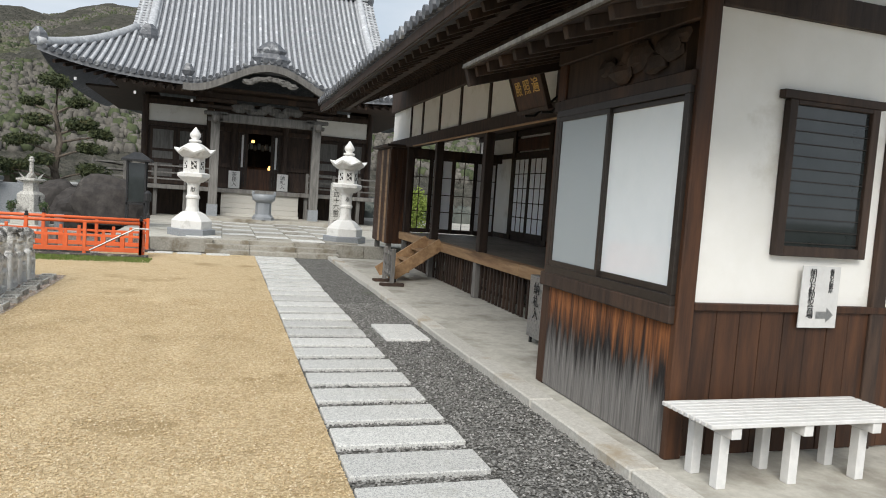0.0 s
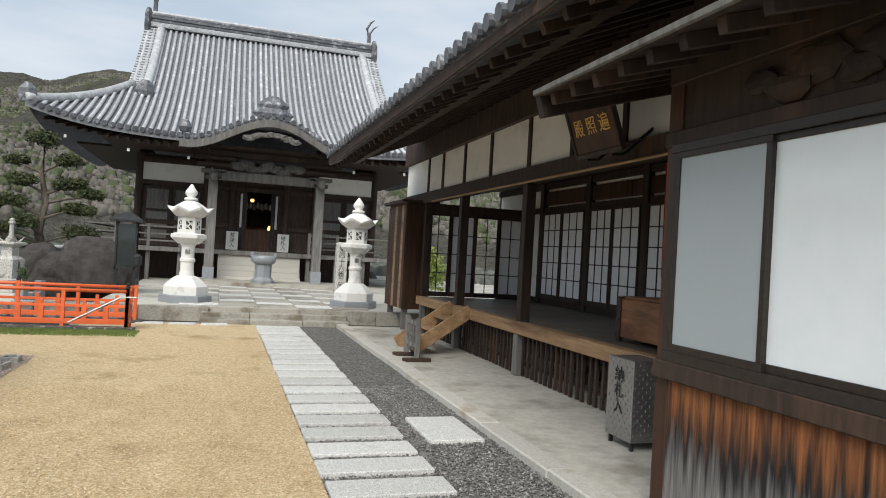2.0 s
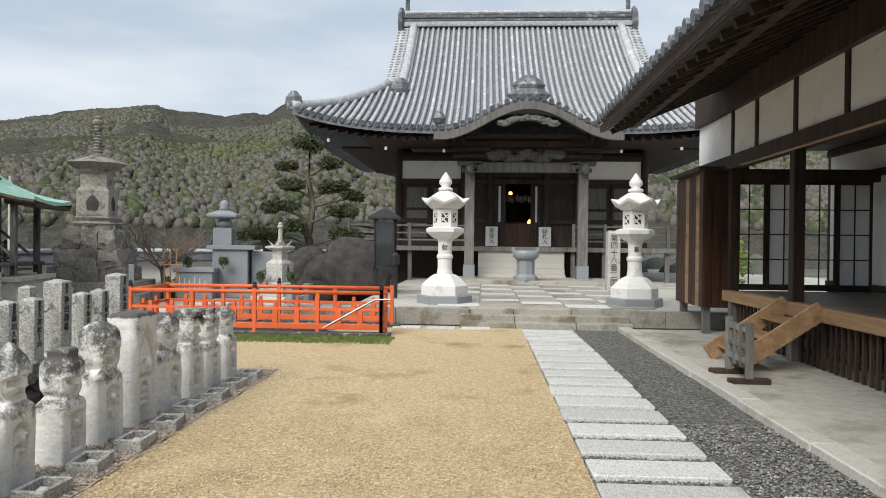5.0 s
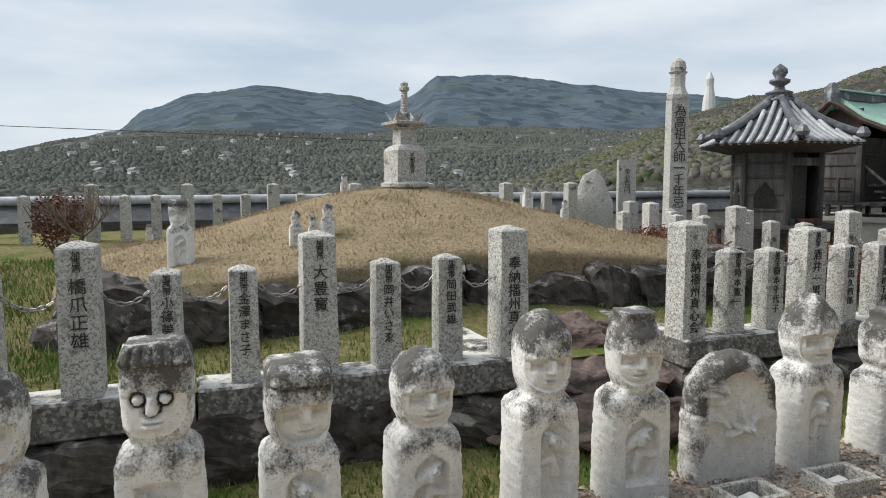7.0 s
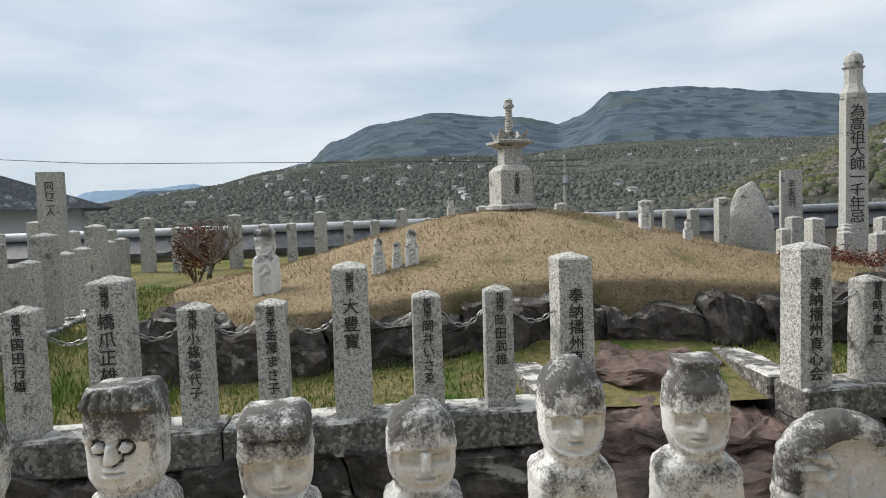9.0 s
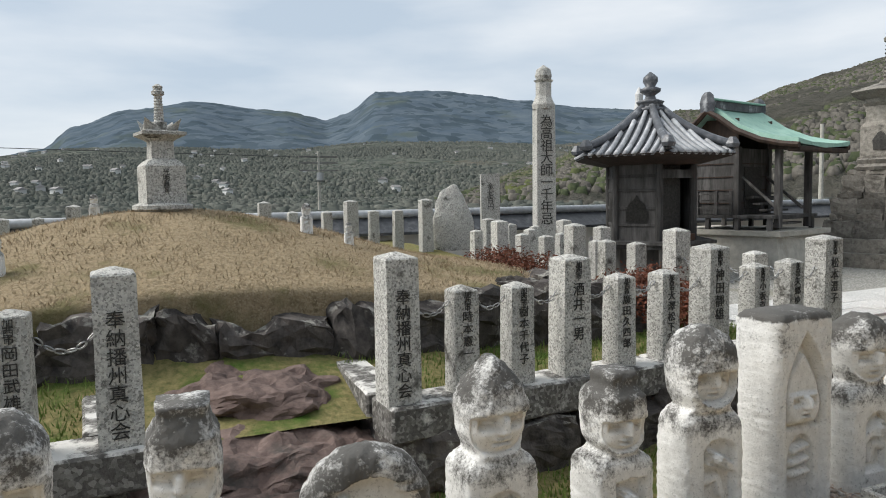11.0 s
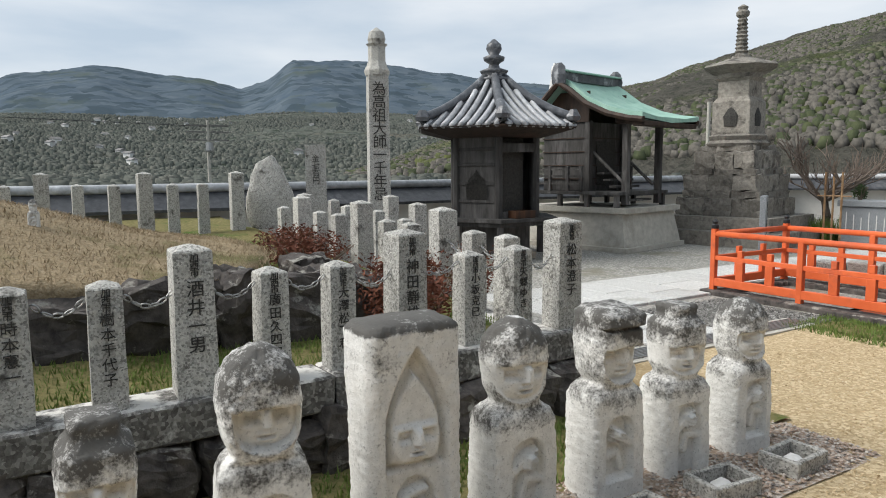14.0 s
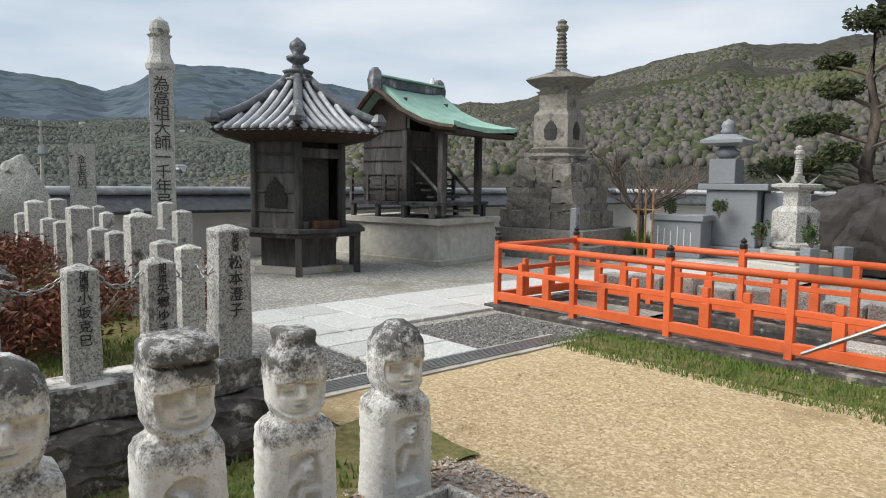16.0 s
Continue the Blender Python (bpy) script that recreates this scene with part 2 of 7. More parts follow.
REDPAINT = mat("vermilion_paint", (0.62, 0.105, 0.028), (0.72, 0.145, 0.045), 5, 0.5, 0.08, stain=(0.50, 0.10, 0.04), stain_scale=3, rnd=0.08)
CHARFIX = mat("black_metal", (0.012, 0.012, 0.013), (0.03, 0.03, 0.03), 10, 0.4, 0.05)
WHITEPAINT = mat("white_paint", (0.60, 0.59, 0.57), (0.70, 0.69, 0.67), 12, 0.6, 0.1, stain=(0.60, 0.57, 0.52), stain_scale=4, stain_at=0.62)
INK = mat("ink", (0.012, 0.012, 0.012), (0.03, 0.03, 0.03), 30, 0.9, 0)
# carved letters, and painted shade for openings, niches and the shrine's inside
LETTERSHADE = mat("letter_and_shade", (0.03, 0.029, 0.027), (0.07, 0.066, 0.06), 30, 0.95, 0)
GOLD = mat("gold_leaf", (0.62, 0.40, 0.10), (0.75, 0.50, 0.15), 20, 0.45, 0, metal=0.5)
REDCLOTH = mat("red_cloth", (0.52, 0.02, 0.035), (0.62, 0.035, 0.05), 30, 0.85, 0.1, rnd=0.1)
BARK = mat("bark", (0.06, 0.048, 0.038), (0.15, 0.125, 0.10), 14, 0.95, 0.8, stretch=(1, 1, 0.4))
TWIG = mat("bare_twig", (0.13, 0.10, 0.08), (0.23, 0.18, 0.145), 14, 0.9, 0.3)
PINE = mat("pine_needles", (0.018, 0.032, 0.013), (0.075, 0.085, 0.03), 5, 0.75, 0, stain=(0.12, 0.085, 0.035), stain_scale=3.5, stain_at=0.6)
SHRUB = mat("shrub_leaf", (0.02, 0.045, 0.014), (0.07, 0.11, 0.03), 6, 0.6, 0)
AZALEA = mat("russet_leaf", (0.075, 0.024, 0.014), (0.19, 0.065, 0.035), 7, 0.8, 0, stain=(0.07, 0.06, 0.02), stain_scale=4, stain_at=0.58)
LEAFLIGHT = mat("fresh_leaf", (0.14, 0.20, 0.03), (0.24, 0.30, 0.06), 3, 0.7, 0)
ROCK = mat("garden_rock", (0.022, 0.019, 0.018), (0.06, 0.053, 0.048), 5, 0.8, 0.7, stain=(0.10, 0.09, 0.08), stain_scale=3, stain_at=0.62)
WATERM = mat("pond_water", (0.02, 0.03, 0.03), (0.035, 0.045, 0.042), 2, 0.05, 0.05, spec=0.8)
HILLNEAR = mat("wooded_hill", (0.05, 0.052, 0.042), (0.12, 0.112, 0.094), 0.5, 0.95, 1.0, stain=(0.075, 0.090, 0.035), stain_scale=0.02, stain_at=0.56, bump_scale=120, speck=(0.10, 0.095, 0.08), speck_scale=0.8, spec=0.03)
HILLMID = mat("valley_woods", (0.065, 0.078, 0.068), (0.145, 0.147, 0.125), 0.06, 0.95, 1.0, stain=(0.125, 0.105, 0.08), stain_scale=0.010, stain_at=0.56, bump_scale=150, speck=(0.04, 0.05, 0.038), speck_scale=0.15, spec=0.03)
# distance haze put into the base colour: bluer and paler farther off
RANGEHAZE = mat("far_range_hazed", (0.070, 0.096, 0.125), (0.115, 0.140, 0.160), 0.014, 0.95, 0.35, stain=(0.085, 0.105, 0.095), stain_scale=0.005, bump_scale=250, speck=(0.055, 0.075, 0.09), speck_scale=0.03, spec=0.0)
FARTHESTHAZE = mat("farthest_range_hazed", (0.26, 0.36, 0.46), (0.30, 0.39, 0.48), 0.004, 0.95, 0, spec=0.0)
FARWHITE = mat("far_house_wall", (0.55, 0.55, 0.54), (0.68, 0.67, 0.65), 0.1, 0.9, 0, rnd=0.2)
FARROOF = mat("far_house_roof", (0.16, 0.155, 0.15), (0.26, 0.25, 0.24), 0.1, 0.8, 0, rnd=0.35)
LAMPGLOW = bpy.data.materials.new("altar_lamp")
LAMPGLOW.use_nodes = True
LAMPGLOW.node_tree.nodes["Principled BSDF"].inputs["Emission Color"].default_value = (1.0, 0.48, 0.12, 1)
LAMPGLOW.node_tree.nodes["Principled BSDF"].inputs["Emission Strength"].default_value = 3.0


# ---- mesh helpers ----
def mesh_of(name, bm, material, smooth=False):
    me = bpy.data.meshes.new(name)
    bmesh.ops.recalc_face_normals(bm, faces=bm.faces)
    bm.to_mesh(me)
    bm.free()
    me.materials.append(material)
    if smooth:
        for p in me.polygons:
            p.use_smooth = True
    return me


def part(name, bm, material, parent, label="", smooth=False):
    ob = new(name, mesh_of(name, bm, material, smooth))
    ob.parent = parent
    if label:
        tagged(ob, label)
    return ob


def thing(name, x, y, z, label, category, group="", turn=0.0):
    e = new(name)
    e.matrix_basis = pose(x, y, z, 0, 0, turn)
    e.empty_display_size = 0.1
    return tagged(e, label, category, group)


def single(name, bm, material, label, category, group="", smooth=False, m=None, kind=""):
    ob = new(name, mesh_of(name, bm, material, smooth))
    if m is not None:
        ob.matrix_basis = m
    return tagged(ob, label, category, group, kind)


def structure(name, bm, material, label, smooth=False):
    return tagged(new(name, mesh_of(name, bm, material, smooth)), label, name.split("_")[0], "", "structure")


def box(bm, x0, x1, y0, y1, z0, z1, bev=0.0, m=None):
    t = Matrix.LocRotScale(((x0 + x1) / 2, (y0 + y1) / 2, (z0 + z1) / 2), None, (abs(x1 - x0), abs(y1 - y0), abs(z1 - z0)))
    made = bmesh.ops.create_cube(bm, size=1.0, matrix=(m @ t) if m is not None else t)["verts"]
    if bev:
        edges = list({e for v in made for e in v.link_edges})
        bmesh.ops.bevel(bm, geom=edges, offset=bev, segments=1, affect="EDGES")
    return bm


def nbox(*a, **k):
    return box(bmesh.new(), *a, **k)


def loft(bm, rings, n=4, turn=45.0, cx=0.0, cy=0.0, sx=1.0, sy=1.0):
    """Rings of (half width across flats, z); n sides."""
    k = 1 / math.cos(math.pi / n) if n <= 8 else 1.0
    prev = None
    for r, z in rings:
        ring = [bm.verts.new((cx + sx * r * k * math.cos(radians(turn) + 2 * math.pi * i / n), cy + sy * r * k * math.sin(radians(turn) + 2 * math.pi * i / n), z)) for i in range(n)]
        if prev:
            for i in range(n):
                bm.faces.new((prev[i], prev[(i + 1) % n], ring[(i + 1) % n], ring[i]))
        else:
            bm.faces.new(ring[::-1])
        prev = ring
    bm.faces.new(prev)
    return bm


def nloft(*a, **k):
    return loft(bmesh.new(), *a, **k)


def tube(bm, pts, r, n=6, taper=1.0):
    """A tube along points; r shrinks to r * taper."""
    prev = None
    pts = [Vector(p) for p in pts]
    for i, p in enumerate(pts):
        d = (pts[min(i + 1, len(pts) - 1)] - pts[max(i - 1, 0)]).normalized()
        q = d.to_track_quat("Z", "Y")
        rr = r * (1 + (taper - 1) * i / max(1, len(pts) - 1))
        ring = [bm.verts.new(p + q @ Vector((rr * math.cos(2 * math.pi * k / n), rr * math.sin(2 * math.pi * k / n), 0))) for k in range(n)]
        if prev:
            for k in range(n):
                bm.faces.new((prev[k], prev[(k + 1) % n], ring[(k + 1) % n], ring[k]))
        else:
            bm.faces.new(ring[::-1])
        prev = ring
    bm.faces.new(prev)
    return bm


def ntube(*a, **k):
    return tube(bmesh.new(), *a, **k)


def rough_up(bm, amount, scale, seed=0.0):
    for v in bm.verts:
        v.co += noise.noise_vector(v.co * scale + Vector((seed, seed * 1.7, -seed))) * amount
    return bm


def boulder(rx, ry, rz, seed, sub=3, rough=0.25, flat=0.55):
    bm = bmesh.new()
    bmesh.ops.create_icosphere(bm, subdivisions=sub, radius=1.0)
    for v in bm.verts:
        d = noise.noise(v.co * 1.3 + Vector((seed, 0, seed))) * rough + noise.noise(v.co * 3.5 + Vector((0, seed, 0))) * rough * 0.4
        v.co *= 1 + d
        v.co = Vector((v.co.x * rx, v.co.y * ry, max(v.co.z, -flat) * rz))
    return bm


def lettering(body, size, material, parent, m, spacing=1.0, depth=0.002, name="inscription"):
    """A column of characters as a mesh, upright in its own xy plane."""
    cu = bpy.data.curves.new(name, "FONT")
    cu.body, cu.size, cu.extrude, cu.align_x, cu.resolution_u = "\n".join(body), size, depth, "CENTER", 2
    cu.space_line = spacing
    ob = bpy.data.objects.new(name, cu)
    me = bpy.data.meshes.new_from_object(ob)
    bpy.data.objects.remove(ob)
    me.materials.clear()
    me.materials.append(material)
    o = new(name, me)
    o.parent = parent
    o.matrix_basis = m
    return o


# ---- ground and paving ----
def slab(name, x0, x1, y0, y1, z0, z1, material, label):
    return structure(name, nbox(x0, x1, y0, y1, z0, z1), material, label)


g = bmesh.new()
bmesh.ops.create_grid(g, x_segments=2, y_segments=2, size=3500, matrix=Matrix.Translation((0, 0, -0.06)))
structure("ground", g, HILLMID, "valley floor of woods and fields")


def gravel_sheet(name, x0, x1, y0, y1, z, material, label, cell=0.12, amp=0.008):
    bm = bmesh.new()
    nx, ny = max(2, int((x1 - x0) / cell)), max(2, int((y1 - y0) / cell))
    rows = []
    for j in range(ny + 1):
        y = y0 + (y1 - y0) * j / ny
        rows.append([bm.verts.new((x0 + (x1 - x0) * i / nx, y, z + amp * noise.noise(Vector((i * 0.31, j * 0.31, z * 50))))) for i in range(nx + 1)])
    for j in range(ny):
        for i in range(nx):
            bm.faces.new((rows[j][i], rows[j][i + 1], rows[j + 1][i + 1], rows[j + 1][i]))
    return structure(name, bm, material, label, True)


slab("ground_court", -13.5, 24, -12, 46, -0.4, -0.045, GGRAVEL, "compacted earth under the temple court")
gravel_sheet("ground_yellow", -2.55, 0.70, -6, 19.6, 0.0, YGRAVEL, "raked yellow gravel of the court")
gravel_sheet("ground_dark_gravel", 0.68, 2.46, -6, 19.9, -0.022, DGRAVEL, "dark grey gravel beside the stepping path")
gravel_sheet("ground_grey_gravel", -12.4, -4.5, 14.4, 34, 0.0, GGRAVEL, "grey gravel round the small shrines", 0.2)
gravel_sheet("ground_pebbles", -3.05, -2.4, 5, 15.0, 0.006, PGRAVEL, "pinkish pebbles before the statues", 0.045, 0.014)
gravel_sheet("ground_turf", -3.75, -2.95, 4, 15.1, 0.014, GRASS, "patchy turf behind the statues", 0.05, 0.018)
gravel_sheet("ground_turf_fence", -4.25, -1.6, 17.45, 18.05, 0.008, GRASS, "strip of turf at the red fence", 0.045, 0.018)
gravel_sheet("ground_yellow_corner", -4.26, -2.3, 14.8, 17.6, -0.001, YGRAVEL, "thin yellow gravel at the court's corner", 0.1, 0.006)
slab("ground_apron", 2.64, 9.0, -6, 19.4, -0.03, 0.05, CONC, "worn concrete apron under the eaves")



def pebbles(name, n, x0, x1, y0, y1, z, size, material, label, seed):
    """Loose stones, each a small uneven lump."""
    g = np.random.default_rng(seed)
    base = np.array([(1, 0, 0), (0, 1, 0), (-1, 0, 0), (0, -1, 0), (0, 0, 0.6), (0, 0, -0.5)], float)
    tri = np.array([(0, 1, 4), (1, 2, 4), (2, 3, 4), (3, 0, 4), (1, 0, 5), (2, 1, 5), (3, 2, 5), (0, 3, 5)])
    r = size * g.uniform(0.5, 1.25, (n, 1, 1)) * g.uniform(0.65, 1.3, (n, 6, 1))
    a = g.uniform(0, 6.28, n)
    c, s = np.cos(a)[:, None], np.sin(a)[:, None]
    b = base[None] * r
    v = np.stack((b[..., 0] * c - b[..., 1] * s, b[..., 0] * s + b[..., 1] * c, b[..., 2]), -1)
    v += np.stack((g.uniform(x0, x1, n), g.uniform(y0, y1, n), np.full(n, z) + g.uniform(-0.3, 0.3, n) * size), -1)[:, None, :]
    f = (tri[None] + 6 * np.arange(n)[:, None, None]).reshape(-1, 3)
    me = bpy.data.meshes.new(name)
    me.from_pydata(v.reshape(-1, 3).tolist(), [], f.tolist())
    me.materials.append(material)
    tagged(new(name, me), label, "gravel", "", "stuff")


def island_stone(name, colours):
    """Loose stones, each of a colour of its own."""
    m = mat(name, (0.3, 0.3, 0.3), (0.4, 0.4, 0.4), 60, 0.9, 0, spec=0.2)
    n, l = m.node_tree.nodes, m.node_tree.links
    rp = n.new("ShaderNodeValToRGB")
    rp.color_ramp.elements.remove(rp.color_ramp.elements[0])
    for k, cc in enumerate(colours):
        e = rp.color_ramp.elements[0] if k == 0 else rp.color_ramp.elements.new(k / (len(colours) - 1))
        e.position, e.color = k / (len(colours) - 1), (*cc, 1)
    l.new(n.new("ShaderNodeNewGeometry").outputs["Random Per Island"], rp.inputs["Fac"])
    l.new(rp.outputs["Color"], n["Principled BSDF"].inputs["Base Color"])
    return m


PEBGREY = island_stone("grey_pebble", ((0.05, 0.048, 0.045), (0.15, 0.145, 0.135), (0.24, 0.235, 0.22), (0.10, 0.098, 0.09), (0.40, 0.39, 0.37)))
PEBYELLOW = island_stone("yellow_pebble", ((0.30, 0.21, 0.105), (0.50, 0.38, 0.22), (0.60, 0.48, 0.30), (0.40, 0.29, 0.155), (0.70, 0.60, 0.43)))
PEBPINK = island_stone("pink_pebble", ((0.22, 0.16, 0.12), (0.52, 0.42, 0.35), (0.34, 0.25, 0.19), (0.60, 0.55, 0.49), (0.15, 0.13, 0.12)))
pebbles("dark_pebbles", 42000, 0.69, 2.44, 4.2, 13.0, -0.013, 0.012, PEBGREY, "loose dark grey gravel stones", 3)
pebbles("yellow_pebbles", 60000, -2.5, 0.70, 4.2, 13.0, 0.004, 0.0085, PEBYELLOW, "loose yellow gravel stones", 4)
pebbles("yellow_pebbles", 16000, -3.9, 0.70, 13.0, 17.2, 0.002, 0.007, PEBYELLOW, "loose yellow gravel stones", 5)
pebbles("pink_pebbles", 16000, -3.02, -2.42, 5.6, 15.0, 0.014, 0.012, PEBPINK, "loose pinkish pebbles before the statues", 6)
pebbles("grey_pebbles", 22000, -5.6, -4.3, 14.6, 18.0, 0.004, 0.014, PEBGREY, "loose grey gravel stones by the shrine path", 7)

path = thing("stepping_path", 1.155, 2, 0, "straight path of pale granite slabs across gravel", "path")
piece = mesh_of("slab", nbox(-0.447, 0.447, -0.174, 0.174, -0.035, 0.017, 0.008), PAVER)
for i in range(36):
    o = new("slab", piece)
    o.parent = path
    o.matrix_basis = pose(random.uniform(-0.012, 0.012), i * 0.501 - 0.357, random.uniform(-0.003, 0.004), 0, 0, random.uniform(-0.5, 0.5))
single("square_slab", nbox(1.80, 2.33, 10.30, 11.20, -0.03, 0.018, 0.01), PAVER, "square granite slab set in the dark gravel", "paving slab")
kerb = thing("kerb", 2.55, 0, 0, "row of long granite kerbstones along the apron", "kerb")
kmesh = mesh_of("kerbstone", nbox(-0.11, 0.11, -0.745, 0.745, -0.05, 0.06, 0.012), KERB)
for i in range(15):
    o = new("kerbstone", kmesh)
    o.parent = kerb
    o.matrix_basis = pose(random.uniform(-0.006, 0.006), -2 + i * 1.5, random.uniform(-0.004, 0.004))
cross = thing("stone_row", -1.0, 19.5, 0, "row of flat stones before the platform", "paving")
for i in range(3):
    part("slab", nbox(-0.62 + i * 0.62, -0.1 + i * 0.62, -0.16, 0.14, -0.03, 0.02, 0.01), PAVER, cross)
part("slab", nbox(-1.75, -0.75, -0.35, 0.12, -0.03, 0.03, 0.01), OLDSTONE, cross)

pav = thing("shrine_path", -6.4, 16, 0, "pale granite paving leading to the small shrines", "path")
row = 0
y = -0.3
while y < 8.5:
    h = random.uniform(0.38, 0.62)
    cut = random.uniform(-0.2, 0.3)
    for a, b in ((-0.75, cut), (cut, 0.62)):
        part("slab", nbox(a + 0.008, b - 0.008, y + 0.008, y + h - 0.008, -0.02, 0.03, 0.006), PAVER, pav)
    y += h
for i in range(3):
    part("slab", nbox(0.64 + i * 0.42, 1.04 + i * 0.42, -0.3 + 0.0, 0.18, -0.02, 0.03, 0.006), PAVER, pav)
    part("slab", nbox(0.64 + i * 0.42, 1.04 + i * 0.42, 0.2, 0.62, -0.02, 0.03, 0.006), PAVER, pav)
drain = thing("drain", -4.42, 14.6, 0, "steel grating over a narrow concrete drain", "drain")
part("channel", nbox(-0.16, 0.16, 0, 3.0, -0.1, 0.012), CONC, drain)
bar = mesh_of("grate_bar", nbox(-0.006, 0.006, 0.02, 2.98, 0.012, 0.024), STEEL)
for i in range(7):
    o = new("grate_bar", bar)
    o.parent = drain
    o.matrix_basis = pose(-0.09 + i * 0.03, 0, 0)

# ---- founder's hall on the court's east side ----
WX, WY0, WY1 = 2.81, 6.42, 8.36


def boards(parent, axis, fixed, a0, a1, z0, z1, width, material, out=0.016, thick=0.02):
    """Upright boards on a wall plane, butted with small gaps."""
    a = a0
    while a < a1 - 0.02:
        b = min(a + width * random.uniform(0.9, 1.1), a1)
        d = random.uniform(0, 0.004)
        if axis == "x":
            bm = nbox(fixed - out - d, fixed - out - d + thick, a + 0.002, b - 0.002, z0, z1, 0.003)
        else:
            bm = nbox(a + 0.002, b - 0.002, fixed - out - d, fixed - out - d + thick, z0, z1, 0.003)
        part("board", bm, material, parent)
        a = b


bay = structure("wall_bay", nbox(WX, WX + 0.15, WY0 + 0.172, WY1, 0.05, 3.35), DARKWOOD, "dark timber bay wall")
y = WY0 + 0.032
while y < WY1 - 0.02:
    b = min(y + random.uniform(0.14, 0.19), WY1)
    part("board", nbox(WX - 0.018 - random.uniform(0, 0.004), WX + 0.002, y + 0.001, b - 0.001, 0.06, 0.95, 0.002), BAYBOARD, bay)
    y = b
part("sill", nbox(WX - 0.07, WX, WY0, WY1 + 0.02, 0.95, 1.07, 0.008), DARKWOOD, bay)
part("lintel", nbox(WX - 0.06, WX, WY0, WY1 + 0.02, 2.50, 2.60, 0.006), DARKWOOD, bay)
part("beam", nbox(WX - 0.05, WX, WY0, WY1 + 0.02, 2.92, 3.12, 0.006), DARKWOOD, bay)
cv = bmesh.new()
for k, (yy, zz, r) in enumerate(((6.75, 2.80, 0.10), (6.9, 2.72, 0.08), (7.15, 2.80, 0.12), (7.35, 2.72, 0.1), (7.55, 2.78, 0.08), (6.62, 2.86, 0.06))):
    b2 = boulder(0.03, r * 1.6, r, k * 3.1, 2, 0.5, 1.0)
    for v in b2.verts:
        v.co += Vector((WX - 0.02, yy, zz))
    me = bpy.data.meshes.new("t")
    b2.to_mesh(me)
    b2.free()
    cv.from_mesh(me)
part("carved_panel", cv, DARKWOOD, bay, "carved wooden relief of clouds and leaves")
part("corner_post", nbox(WX - 0.03, WX + 0.10, WY0 - 0.03, WY0 + 0.03, 0.05, 3.3, 0.008), BROWNWOOD, bay)
part("corner_post", nbox(WX - 0.025, WX + 0.12, WY1 - 0.1, WY1 + 0.04, 0.05, 3.3, 0.008), BROWNWOOD, bay)
part("side_wall", nbox(WX + 0.12, 4.6, WY1 - 0.12, WY1, 0.05, 3.35), DARKWOOD, bay)

w1 = thing("window_1", WX - 0.03, WY0, 1.07, "sliding window with frosted glass and an insect screen", "window")
tagged(w1, kind="structure")
for nm, a, b, c, d in (("frame", 0.01, 1.88, 0.0, 0.07), ("frame", 0.01, 1.88, 1.38, 1.44), ("frame", 0.01, 0.06, 0.07, 1.38), ("frame", 1.82, 1.88, 0.07, 1.38)):
    part(nm, nbox(-0.035, 0.03, a, b, c, d, 0.004), ALU, w1)
for o0, y0, y1, m in ((-0.030, 0.98, 1.82, SCREEN), (-0.005, 0.06, 1.02, FROSTSKY)):
    part("pane", nbox(o0 + 0.008, o0 + 0.014, y0 + 0.04, y1 - 0.04, 0.12, 1.34), m, w1)
    for a, b, c, d in ((y0, y1, 0.07, 0.12), (y0, y1, 1.34, 1.38), (y0, y0 + 0.04, 0.12, 1.34), (y1 - 0.04, y1, 0.12, 1.34)):
        part("sash", nbox(o0 - 0.004, o0 + 0.024, a, b, c, d, 0.003), ALU, w1)

sw = structure("wall_south", nbox(WX + 0.10, 9.0, WY0 + 0.02, WY0 + 0.17, 0.05, 4.2), PLASTER, "white plastered wall with dark timber framing")
boards(sw, "y", WY0 + 0.02, WX + 0.105, 8.9, 0.06, 1.05, 0.19, BROWNWOOD, 0.02)
part("rail", nbox(WX + 0.10, 9, WY0 - 0.03, WY0 + 0.02, 1.05, 1.10, 0.005), BROWNWOOD, sw)
for x in (4.42, 5.6, 7.2):
    part("post", nbox(x, x + 0.13, WY0 - 0.025, WY0 + 0.02, 0.05, 3.6, 0.005), DARKWOOD, sw)
part("beam", nbox(WX + 0.10, 9, WY0 - 0.03, WY0 + 0.02, 3.02, 3.2, 0.005), DARKWOOD, sw)
w2 = thing("window_2", 3.50, WY0, 1.46, "narrow dark window with louvred glass", "window")
tagged(w2, kind="structure")
part("pane", nbox(0.07, 0.72, -0.01, 0.015, 0.05, 1.0), DARKGLASS, w2)
for a, b, c, d in ((0.0, 0.07, -0.02, 1.03), (0.72, 0.79, -0.02, 1.03), (-0.05, 0.84, 1.032, 1.09), (0.07, 0.72, -0.02, 0.05), (0.07, 0.72, 1.0, 1.03)):
    part("frame", nbox(a, b, -0.04, 0.018, c, d, 0.005), DARKWOOD, w2)
for i in range(11):
    part("slat", nbox(0.07, 0.72, -0.022, -0.011, 0.07 + i * 0.084, 0.076 + i * 0.084), ALU, w2)
nt = thing("notice", 3.92, WY0 - 0.035, 1.165, "white paper notice with black brush lettering and an arrow", "notice")
part("sheet", nbox(-0.165, 0.165, -0.004, 0.004, -0.215, 0.215), WHITEPAINT, nt)
lettering("朝のお勤め会場", 0.062, INK, nt, pose(-0.075, -0.006, 0.145, 90), 0.78)
lettering("春のお彼岸", 0.042, INK, nt, pose(0.09, -0.006, 0.165, 90), 0.78)
ar = bmesh.new()
